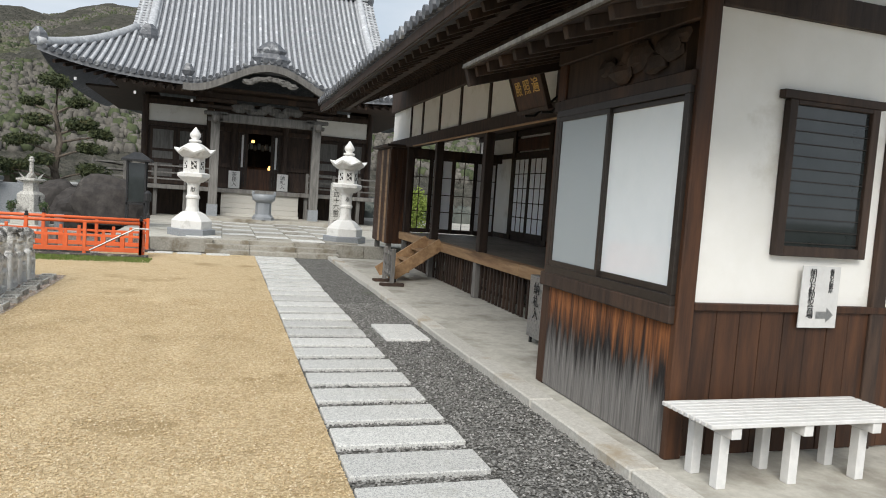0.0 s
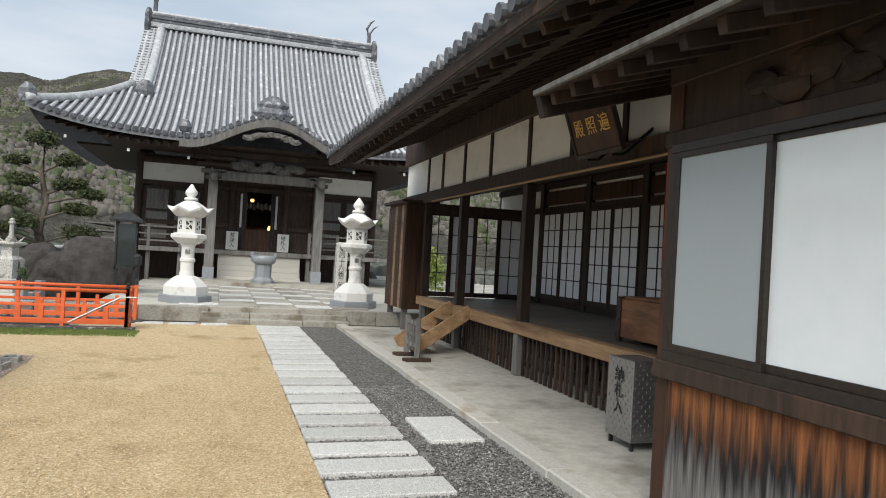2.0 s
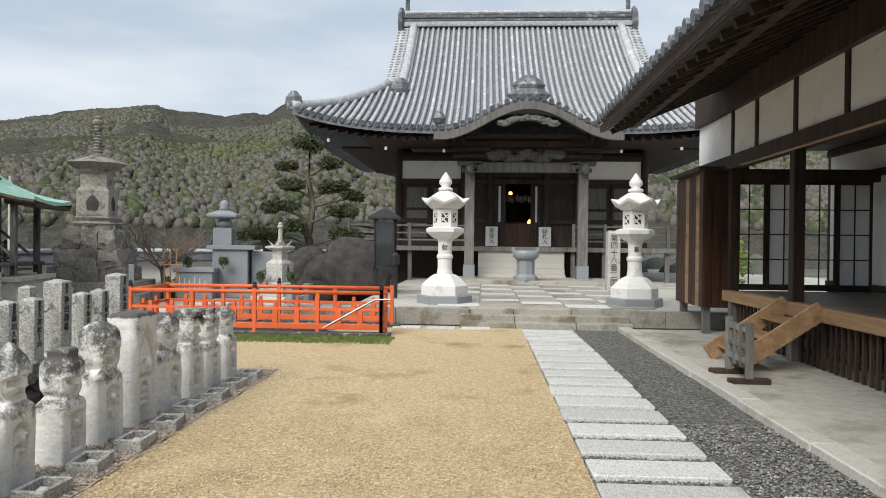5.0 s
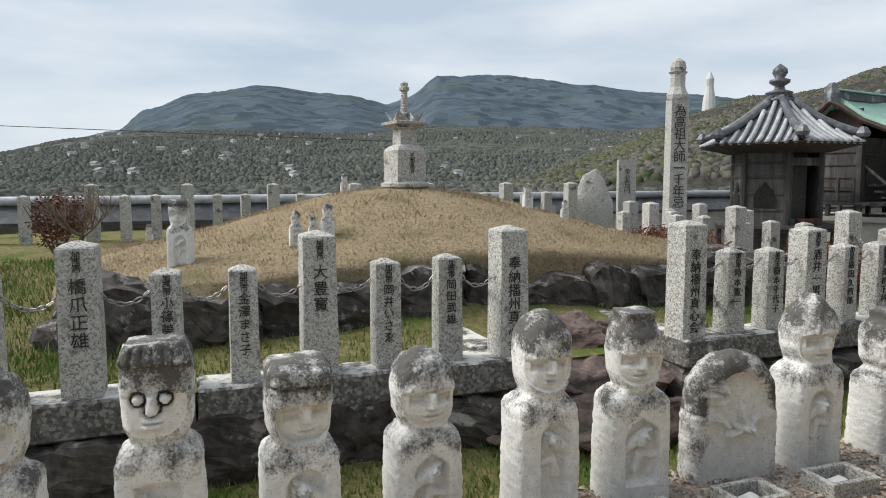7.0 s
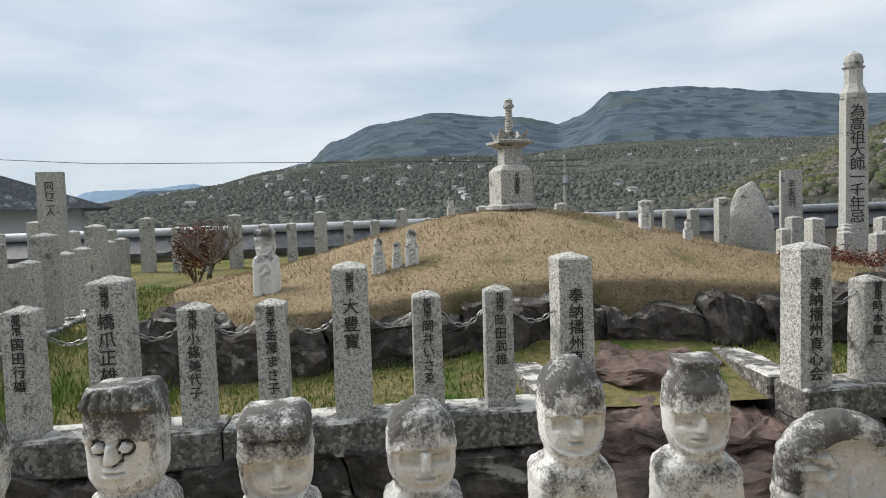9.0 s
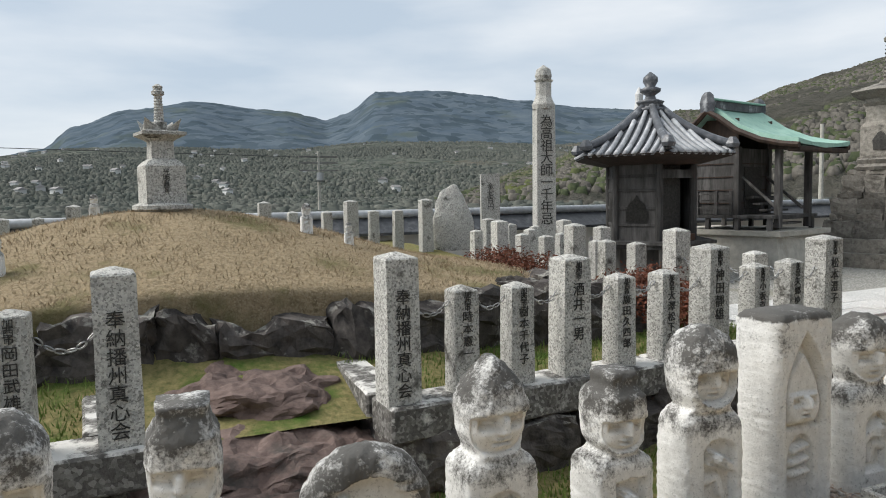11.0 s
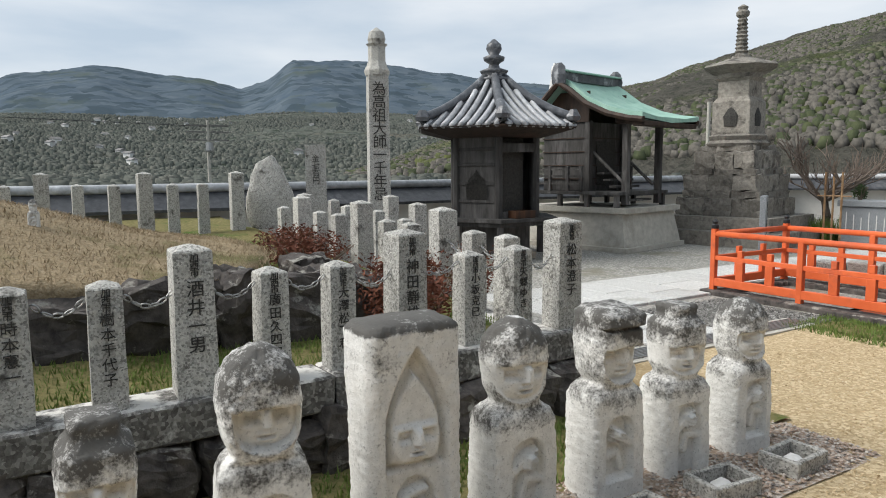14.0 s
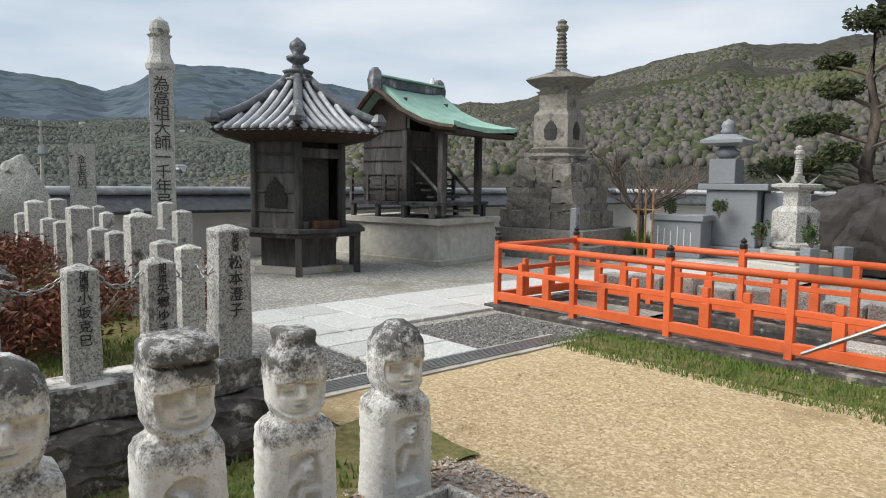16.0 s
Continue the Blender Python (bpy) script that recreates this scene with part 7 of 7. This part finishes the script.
part("step", nbox(-0.5, 0.5, -0.5, 0.5, 0, 0.2, 0.01), KERB, spb)
part("step", nbox(-0.34, 0.34, -0.34, 0.34, 0.2, 0.42, 0.01), KERB, spb)
for s in (-1, 1):
    part("vase", nbox(0.5, 0.68, s * 0.34 - 0.1, s * 0.34 + 0.1, 0, 0.5, 0.01), GREYGRANITE, spb)
single("boulder", boulder(1.05, 0.7, 0.8, 14.1, 4, 0.22), ROCK, "large dark garden boulder beside the stupa", "boulder", m=pose(-3.9, 25.6, 0.42))


def leaf_crown(bm, c, rx, ry, rz_, n, size):
    """Small random leaves in a flattened clump."""
    for _ in range(n):
        d = Vector((random.gauss(0, 1), random.gauss(0, 1), random.gauss(0, 1))).normalized() * random.uniform(0.55, 1.05)
        p = Vector(c) + Vector((d.x * rx, d.y * ry, d.z * rz_))
        e = Euler((random.uniform(0, 6.3), random.uniform(0, 6.3), random.uniform(0, 6.3))).to_matrix()
        s = size * random.uniform(0.6, 1.3)
        vs = [bm.verts.new(p + e @ Vector(q)) for q in ((-s * 0.35, 0, 0), (0, -s, 0), (s * 0.35, 0, 0.1 * s), (0, s, 0))]
        bm.faces.new(vs)


def shrub(x, y, z, rx, rz_, n, size, material, label, name="shrub"):
    t = thing(name, x, y, z, label, "shrub")
    bm = bmesh.new()
    for k in range(7):
        a = random.uniform(0, 6.28)
        tube(bm, [(0, 0, -0.03), (0.4 * rx * math.cos(a), 0.4 * rx * math.sin(a), rz_ * 0.6), (0.8 * rx * math.cos(a), 0.8 * rx * math.sin(a), rz_ * 1.2)], 0.014, 5, 0.4)
    part("stem", bm, TWIG, t)
    bm = bmesh.new()
    for k in range(9):
        a, r = random.uniform(0, 6.28), random.uniform(0, 0.6) * rx
        leaf_crown(bm, (r * math.cos(a), r * math.sin(a), rz_ * random.uniform(0.7, 1.1)), rx * 0.5, rx * 0.5, rz_ * 0.55, n // 9, size)
    part("foliage", bm, material, t)


for x, y, r in ((-5.4, 13.9, 0.55), (-6.2, 14.8, 0.6), (-7.2, 13.8, 0.6), (-4.7, 13.6, 0.4), (-8.2, 14.0, 0.5)):
    shrub(x, y, GZ - 0.04 if y < 14.2 else 0.0, r, 0.30 if y < 14.2 else 0.5, 2600, 0.022, AZALEA, "low rounded azalea in russet winter leaf")
shrub(-9.3, 6.6, 0.6, 0.4, 0.5, 2000, 0.025, AZALEA, "small russet-leaved bush by the post row")
shrub(-7.9, 26.0, 0.0, 0.8, 0.35, 2500, 0.05, SHRUB, "low green bush beside the grave")
shrub(5.6, 24.2, 0.25, 0.9, 1.1, 4000, 0.06, LEAFLIGHT, "bright green bush between the halls")
for x, y, z in ((-7.85, 25.1, 0.8), (-6.95, 25.3, 0.8), (-5.35, 23.5, 0.5), (-4.55, 23.4, 0.5)):
    shrub(x, y, z, 0.16, 0.22, 500, 0.03, SHRUB, "cut green sprays in a stone vase", "vase_greenery")


def bare_tree(x, y, z, h, seed, label):
    rnd = random.Random(seed)
    t = thing("bare_tree", x, y, z, label, "tree")
    trunk = bmesh.new()
    tube(trunk, [(0, 0, -0.05), (0.05, 0.02, h * 0.25), (-0.03, 0.05, h * 0.42)], h * 0.05, 8, 0.7)
    part("trunk", trunk, BARK, t)
    bm = bmesh.new()

    def grow(p, d, L, r, lvl):
        pts = [p]
        for _ in range(3):
            d = (d + Vector((rnd.uniform(-0.35, 0.35), rnd.uniform(-0.35, 0.35), rnd.uniform(-0.1, 0.3)))).normalized()
            pts.append(pts[-1] + d * L / 3)
        tube(bm, pts, r, 4, 0.5)
        if lvl:
            for q in pts[1:]:
                for _ in range(2):
                    grow(q, (d + Vector((rnd.uniform(-1, 1), rnd.uniform(-1, 1), rnd.uniform(-0.2, 0.8)))).normalized(), L * 0.6, r * 0.5, lvl - 1)
    for k in range(6):
        a = k * 1.05
        grow(Vector((-0.03, 0.05, h * 0.4)), Vector((math.cos(a), math.sin(a), 0.45)).normalized(), h * 0.5, h * 0.022, 2)
    part("branchwork", bm, TWIG, t)


bare_tree(-8.6, 25.2, 0, 1.9, 3, "gnarled bare plum tree without leaves")
bare_tree(-8.6, 6.9, 0.6, 0.7, 5, "small leafless shrub by the wall")
stk = thing("tree_stakes", -8.25, 24.6, 0, "pale bamboo stakes tied with a crossbar", "stakes")
for i in range(3):
    part("stake", ntube([(i * 0.16, 0, 0), (i * 0.16, 0, 1.35)], 0.022, 6), BEAMWOOD, stk)
part("crossbar", ntube([(-0.15, 0, 0.9), (0.5, 0, 0.9)], 0.016, 6), BEAMWOOD, stk)
stuff_blades("tall_grass", 1500, lambda: (random.uniform(-9.2, -8.2), random.uniform(24.6, 25.3)), 0.45, BLADE, "tuft of tall green leaves by the stakes", lambda x, y: 0, 0.012, 0.4)

pine = thing("pine_tree", -5.1, 27.2, 0, "trained garden pine with flat layered foliage pads", "tree")
part("trunk", ntube([(0, 0, -0.1), (0.15, 0, 0.8), (-0.05, 0.05, 1.7), (0.1, 0, 2.6), (-0.05, 0, 3.4), (0.0, 0, 4.2)], 0.17, 9, 0.3), BARK, pine, smooth=True)
pads = ((0.0, 0, 4.45, 0.62, 0.20), (-0.75, 0.1, 3.75, 0.45, 0.14), (0.6, 0, 3.85, 0.5, 0.15), (-0.55, -0.2, 3.2, 0.5, 0.15), (0.75, 0.1, 3.15, 0.55, 0.16), (-0.9, 0, 2.55, 0.65, 0.17),
        (0.85, -0.1, 2.45, 0.6, 0.17), (-1.35, -0.2, 1.75, 0.75, 0.19), (0.9, 0.2, 1.75, 0.7, 0.2), (-0.3, -0.5, 2.0, 0.55, 0.16), (1.3, 0.0, 2.9, 0.45, 0.14))
for x, y, z, r, h in pads:
    part("limb", ntube([(0.03, 0, z - 0.35), (x * 0.5, y * 0.5, z - 0.18), (x, y, z - 0.05)], 0.05, 6, 0.4), BARK, pine)
    bm = bmesh.new()
    for _ in range(9):
        a, q = random.uniform(0, 6.28), random.uniform(0, 0.75) * r
        leaf_crown(bm, (x + q * math.cos(a), y + q * math.sin(a), z + random.uniform(-0.05, 0.08)), r * 0.42, r * 0.42, h, 190, 0.055)
    part("foliage_pad", bm, PINE, pine)


def cycad(x, y, z, h, n, L):
    t = thing("sago_palm", x, y, z, "sago palm with arching dark green fronds", "palm")
    part("trunk", rough_up(nloft([(0.2, -0.05), (0.22, h * 0.5), (0.18, h)], 12), 0.04, 6), BARK, t)
    for k in range(n):
        a = k * 2.399
        el = random.uniform(-0.1, 1.1)
        bm = bmesh.new()
        pts = []
        for j in range(8):
            s = j / 7
            r = L * s * math.cos(el * 0.9)
            pts.append(Vector((r * math.cos(a), r * math.sin(a), h + L * s * math.sin(el) - 0.55 * L * s * s)))
        tube(bm, pts, 0.012, 4, 0.4)
        side = Vector((-math.sin(a), math.cos(a), 0))
        for j in range(26):
            s = 0.15 + 0.85 * j / 26
            i = min(6, int(s * 7))
            p = pts[i].lerp(pts[i + 1], s * 7 - i)
            d = (pts[i + 1] - pts[i]).normalized()
            for q in (-1, 1):
                w = 0.2 * L * (1 - 0.6 * s)
                tip_ = p + side * q * w + d * w * 0.6 + Vector((0, 0, 0.04))
                bm.faces.new([bm.verts.new(c) for c in (p - d * 0.012, p + d * 0.016, tip_)])
        part("frond", bm, SHRUB, t)


cycad(-6.6, 28.2, 0, 1.5, 34, 1.35)
cycad(-5.9, 29.4, 0, 1.1, 26, 1.2)

# ---- red fence round the pond ----
fc = thing("red_fence", -5.85, 18.2, 0, "low vermilion-painted wooden fence with black post caps", "fence")
FZ = 0.70


def fence_run(x0, y0, x1, y1, n):
    a, b = Vector((x0, y0, 0)), Vector((x1, y1, 0))
    d = (b - a).normalized()
    ang = math.degrees(math.atan2(d.y, d.x))
    L = (b - a).length
    m = Matrix.Translation(a) @ pose(0, 0, 0, 0, 0, ang)
    part("handrail", ntube([(0, 0, FZ), (L, 0, FZ)], 0.034, 10), REDPAINT, fc, smooth=True).matrix_basis = m
    part("middle_rail", nbox(0, L, -0.022, 0.022, 0.40, 0.45, 0.004), REDPAINT, fc).matrix_basis = m
    part("bottom_rail", nbox(0, L, -0.03, 0.03, 0.10, 0.19, 0.004), REDPAINT, fc).matrix_basis = m
    for i in range(n + 1):
        p = part("post", nbox(-0.032, 0.032, -0.032, 0.032, 0.0, FZ - 0.01 if i % 2 else FZ + 0.06, 0.005), REDPAINT, fc)
        p.matrix_basis = m @ Matrix.Translation((L * i / n, 0, 0))
        if i % 2 == 0:
            part("cap", nloft([(0.04, FZ + 0.06), (0.04, FZ + 0.10), (0.025, FZ + 0.115), (0.035, FZ + 0.14), (0.004, FZ + 0.17)], 10), CHARFIX, p, "black post cap")
        if i < n:
            for q in (0.33, 0.67):
                part("strut", nbox(-0.045, 0.045, -0.026, 0.026, 0.19, 0.40, 0.004), REDPAINT, fc).matrix_basis = m @ Matrix.Translation((L * (i + q) / n, 0, 0))
                part("strut_head", nbox(-0.03, 0.03, -0.024, 0.024, 0.45, 0.53, 0.004), REDPAINT, fc).matrix_basis = m @ Matrix.Translation((L * (i + q) / n, 0, 0))


fence_run(0, 0, 4.2, 0.0, 4)
fence_run(0, 0, 0.02, 1.35, 1)
fence_run(0.02, 1.35, 4.2, 1.35, 4)
fence_run(4.2, 0, 4.2, 0.5, 1)
part("brace", ntube([(3.25, -0.02, 0.12), (4.1, -0.02, 0.60), (4.35, -0.02, 0.60)], 0.018, 8), STEEL, fc, "bent steel tube")
pond = structure("pond", nbox(-5.75, -1.7, 18.28, 19.5, -0.044, -0.02), WATERM, "dark still water in the pond")
for a, b, c, d in ((-5.95, -1.5, 18.08, 18.32), (-5.95, -1.5, 19.45, 19.75), (-5.95, -5.7, 18.32, 19.45)):
    part("pond_curb", nbox(a, b, c, d, -0.04, 0.055, 0.01), DARKSTONE, pond)
for i in range(9):
    part("pond_stone", nbox(-5.6 + i * 0.42, -5.2 + i * 0.42, 19.76, 20.0, 0.0, 0.30 + 0.04 * (i % 3), 0.02), OLDSTONE, pond)

# ---- boundary wall with tiled coping ----
def wall_run(x0, y0, x1, y1, z0):
    a, b = Vector((x0, y0, 0)), Vector((x1, y1, 0))
    L = (b - a).length
    t = structure("wall_boundary", nbox(0, L, -0.12, 0.12, -0.05, z0 + 0.02), WALLPLASTER, "white plastered boundary wall with tiled coping")
    t.matrix_basis = Matrix.Translation(a) @ pose(0, 0, 0, 0, 0, math.degrees(math.atan2(y1 - y0, x1 - x0)))
    bm = bmesh.new()
    for s in (-1, 1):
        vs = [bm.verts.new(p) for p in ((0, 0, z0 + 0.26), (L, 0, z0 + 0.26), (L, s * 0.42, z0), (0, s * 0.42, z0), (0, s * 0.42, z0 - 0.05), (L, s * 0.42, z0 - 0.05), (L, 0, z0), (0, 0, z0))]
        for f in ((0, 1, 2, 3), (3, 2, 5, 4), (4, 5, 6, 7), (0, 3, 4, 7), (1, 6, 5, 2)):
            bm.faces.new([vs[i] for i in f])
    # bed painted dark so the pale ribs read as highlights
    part("coping", bm, COPINGSHADE, t)
    part("ridge_tile", ntube([(0, 0, z0 + 0.32), (L, 0, z0 + 0.32)], 0.075, 8), TILE, t, smooth=True)
    me = mesh_of("coping_tile", ntube([(0, s * 0.0 - 0.02, z0 + 0.285) if s == 0 else (0, -0.44, z0 + 0.02) for s in (0, 1)], 0.055, 6), TILE)
    for i in range(int(L / 0.30)):
        o = new("coping_tile", me)
        o.parent = t
        o.matrix_basis = pose(0.15 + i * 0.30, 0, 0)


wall_run(-12.6, 30.0, -12.6, -8.0, 0.86)
wall_run(4, 42, -12.6, 30.0, 0.86)
nb = thing("neighbour_house", -24, -3.5, 0, "low house with grey tiled roof beyond the wall", "house", "", 20)
part("wall", nbox(-4, 4, -3, 3, -0.1, 1.9), FARWHITE, nb)
bm = bmesh.new()
vs = [bm.verts.new(p) for p in ((-4.8, -3.8, 1.75), (4.8, -3.8, 1.75), (4.8, 3.8, 1.75), (-4.8, 3.8, 1.75), (-4.0, 0, 3.1), (4.0, 0, 3.1))]
for f in ((0, 1, 5, 4), (2, 3, 4, 5), (1, 2, 5), (3, 0, 4), (3, 2, 1, 0)):
    bm.faces.new([vs[i] for i in f])
part("roof", bm, TILEDARK, nb)
for k in range(4):
    part("window", nbox(-3.4 + k * 1.8, -2.4 + k * 1.8, -3.05, -3.0, 0.5, 1.5), DARKGLASS, nb)
pole = thing("utility_pole", -46, 22.0, 0, "utility pole with crossarms and wires", "utility pole")
part("pole", ntube([(0, 0, -0.1), (0, 0, 4.6)], 0.12, 8, 0.7), CONC, pole)
for z in (3.3, 3.8, 4.2):
    part("crossarm", nbox(-0.06, 0.06, -1.3, 1.3, z, z + 0.09), GREYWOOD, pole)
part("transformer", nloft([(0.22, 2.6), (0.25, 2.7), (0.22, 3.2)], 10, cx=0.35), STEEL, pole)
wire = thing("overhead_wire", -46, 22, 3.9, "thin overhead power wire", "wire")
part("strand", ntube([(0, 0, 0.3), (-1, -30, 1.0), (-2, -60, 3.2), (0, -95, 7.0)], 0.02, 4), CHARFIX, wire)
pole2 = thing("utility_pole", -26, 44, 0, "distant concrete utility pole", "utility pole")
part("pole", ntube([(0, 0, -0.1), (0, 0, 5.0)], 0.13, 8, 0.7), CONC, pole2)


# ---- hills ----
def ridge_line(table, az):
    for (a0, e0), (a1, e1) in zip(table, table[1:]):
        if a0 >= az >= a1:
            s = (a0 - az) / (a0 - a1)
            s = s * s * (3 - 2 * s) * 0.5 + s * 0.5
            return e0 + (e1 - e0) * s
    return table[0][1] if az > table[0][0] else table[-1][1]


def hill(name, table, r0, r1, material, label, rough, seed, eye=1.5, na=260, nr_=26, base=-1.0, power=1.0):
    """A hillside that rises from r0 to a skyline of the given azimuths and elevations at r1."""
    bm = bmesh.new()
    rows = []
    amax, amin = table[0][0], table[-1][0]
    for i in range(na + 1):
        az = amax + (amin - amax) * i / na
        a = radians(az)
        el = ridge_line(table, az)
        top = eye + r1 * math.tan(radians(el))
        row = []
        for j in range(nr_ + 2):
            s = min(1.0, j / nr_)
            r = r0 + (r1 - r0) * s if j <= nr_ else r1 * 1.25
            z = base + (top - base) * s ** power if j <= nr_ else base
            p = Vector((-math.sin(a) * r, math.cos(a) * r, z))
            if j <= nr_:
                p.z += (top - base) * rough * noise.fractal(Vector((p.x / r1 * 9, p.y / r1 * 9, seed)), 1.0, 2.0, 5) * (s if s < 0.8 else 0.35) + r1 * 0.0012 * noise.noise(Vector((az * 3.1, s * 25, seed)))
            row.append(bm.verts.new(p))
        rows.append(row)
    for a, b in zip(rows, rows[1:]):
        for j in range(nr_ + 1):
            bm.faces.new((a[j], a[j + 1], b[j + 1], b[j]))
    ob = new(name, mesh_of(name, bm, material, True))
    return tagged(ob, label, "hill", "", "structure")


FAR = ((135, 3.2), (121.4, 5.0), (118.4, 4.3), (112.7, 1.5), (109, 1.0))
MID = ((114, 0.6), (109.1, 1.0), (106.6, 1.85), (102.3, 2.0), (98.7, 2.9), (94.1, 3.9), (92.3, 5.4), (88.6, 6.9), (83.8, 7.6), (79.6, 6.9), (76.9, 6.9), (73.9, 6.2), (72.2, 6.75), (69.8, 8.45), (66.5, 8.6), (64.2, 8.4), (58, 7.5), (51.3, 6.8), (45.6, 6.0), (40, 5.2))
NEAR = ((62, 0.2), (55, 2.6), (49, 5.0), (45, 6.1), (43, 6.0), (40.8, 6.3), (37.6, 7.4), (34.7, 8.0), (32.6, 8.5), (29, 9.35), (25.1, 9.95), (23.3, 9.2), (21, 9.2), (17, 9.6), (15.5, 10.1), (12.3, 10.6), (8.6, 11.8), (3, 12.3), (-10, 12.0), (-30, 9.0), (-50, 6.0))
LOW = ((135, 1.6), (122, 1.9), (116, 1.2), (111, 0.8), (106, 1.5), (101, 2.2), (97, 3.2), (92, 3.9), (85, 4.1), (77, 3.9), (70, 4.5), (62, 4.4), (55, 4.0), (50, 4.2), (40, 4.5), (30, 3.0))
# these three ranges carry their haze as painted blue
hill("backdrop_far_range", ((135, 1.2), (112, 1.4), (110, 2.0), (106, 2.1), (103, 2.4), (100, 1.6), (96, 1.0)), 3300, 3500, FARTHESTHAZE, "farthest mountain range, haze painted in as pale blue", 0.0, 2.2)
hill("backdrop_side_range", FAR, 900, 1500, RANGEHAZE, "wooded mountain to the south, blue haze in its colour", 0.10, 4.1)
hill("backdrop_mid_range", MID, 900, 2300, RANGEHAZE, "wooded mountains behind the valley, blue-grey haze in their colour", 0.10, 1.3)
hill("backdrop_foothills", LOW, 260, 900, HILLMID, "wooded foothills with hamlets", 0.08, 7.7)
nh = hill("backdrop_near_hill", NEAR, 70, 330, HILLNEAR, "near hill of mixed bare and evergreen woods", 0.14, 5.5, na=420, nr_=60, base=-0.5, power=0.85)


ico = bmesh.new()
bmesh.ops.create_cone(ico, cap_ends=True, segments=5, radius1=0.95, radius2=0.45, depth=1.5)
ICO = ([Vector((v.co.x, v.co.y, v.co.z * 0.85)) for v in ico.verts], [tuple(v.index for v in f.verts) for f in ico.faces])
ico.free()


# crowns on the near hill and foothills: far woods
def woods(name, table, r0, r1, n, size, material, label, power, base, seed):
    rnd = random.Random(seed)
    verts, faces = [], []
    for _ in range(n):
        az = rnd.uniform(table[-1][0], table[0][0])
        a, s = radians(az), rnd.uniform(0.04, 1.0)
        r = r0 + (r1 - r0) * s
        top = 1.5 + r1 * math.tan(radians(ridge_line(table, az)))
        z = base + (top - base) * s ** power
        c = Vector((-math.sin(a) * r, math.cos(a) * r, z))
        q = size * rnd.uniform(0.5, 1.2)
        i0 = len(verts)
        for v in ICO[0]:
            verts.append(c + v * q * rnd.uniform(0.72, 1.25))
        faces.extend(tuple(i0 + k for k in f) for f in ICO[1])
    me = bpy.data.meshes.new(name)
    me.from_pydata(verts, [], faces)
    me.materials.append(material)
    for p in me.polygons:
        p.use_smooth = True
    return tagged(new(name, me), label, "woods", "", "stuff")


WOODBARE = mat("bare_woods", (0.070, 0.066, 0.058), (0.165, 0.152, 0.132), 1.2, 0.95, 0, stain=(0.110, 0.115, 0.060), stain_scale=0.02, stain_at=0.56, spec=0.03)
WOODGREEN = mat("evergreen_woods", (0.038, 0.048, 0.030), (0.095, 0.108, 0.058), 0.9, 0.95, 0, stain=(0.11, 0.12, 0.045), stain_scale=0.03, stain_at=0.60, spec=0.03)
WOODFAR = mat("foothill_woods", (0.058, 0.070, 0.063), (0.150, 0.150, 0.130), 0.15, 0.95, 0, spec=0.03)
woods("bare_hill_woods", NEAR, 70, 330, 52000, 0.85, WOODBARE, "leafless brown woods covering the near hill", 0.85, -0.5, 1)
woods("green_hill_woods", NEAR, 70, 330, 16000, 0.95, WOODGREEN, "evergreen trees scattered over the near hill", 0.85, -0.5, 2)
woods("foothill_trees", LOW, 260, 900, 42000, 2.0, WOODFAR, "woods on the foothills", 1.0, -1.0, 3)
woods("valley_trees", ((140, 0.0), (-20, 0.0)), 32, 270, 16000, 0.85, WOODFAR, "low woods on the valley floor", 1.0, 0.1, 4)
rnd = random.Random(21)
hm = mesh_of("wall", nbox(-4, 4, -3, 3, -2, 3.2), FARWHITE)
bm = bmesh.new()
vs = [bm.verts.new(p) for p in ((-4.8, -3.8, 3.2), (4.8, -3.8, 3.2), (4.8, 3.8, 3.2), (-4.8, 3.8, 3.2), (-4.4, 0, 5.2), (4.4, 0, 5.2))]
for f in ((0, 1, 5, 4), (2, 3, 4, 5), (1, 2, 5), (3, 0, 4), (3, 2, 1, 0)):
    bm.faces.new([vs[i] for i in f])
rm = mesh_of("roof", bm, FARROOF)
for k in range(70):
    az = rnd.choice((rnd.gauss(97, 4), rnd.gauss(82, 4), rnd.gauss(76, 5), rnd.gauss(60, 6), rnd.gauss(90, 8)))
    s = rnd.choice((rnd.uniform(0.05, 0.4), rnd.uniform(0.5, 0.95)))
    r = 260 + 640 * s
    top = 1.5 + 900 * math.tan(radians(ridge_line(LOW, az)))
    t = thing("village_house", -math.sin(radians(az)) * r, math.cos(radians(az)) * r, -1 + (top + 1) * s + 0.4, "small distant house with pale walls", "house", "valley houses", rnd.uniform(0, 180))
    f = rnd.uniform(0.35, 0.6)
    t.scale = (f, f, f)
    for n_, me in (("wall", hm), ("roof", rm)):
        o = new(n_, me)
        o.parent = t
tw = thing("distant_tower", -math.sin(radians(48.0)) * 330, math.cos(radians(48.0)) * 330, 20, "tall white statue-like tower on a far hill", "tower")
part("shaft", nloft([(5, -8), (4, 2), (3.2, 8), (2.6, 16), (1.6, 22), (1.8, 25), (0.4, 28)], 12), FARWHITE, tw)
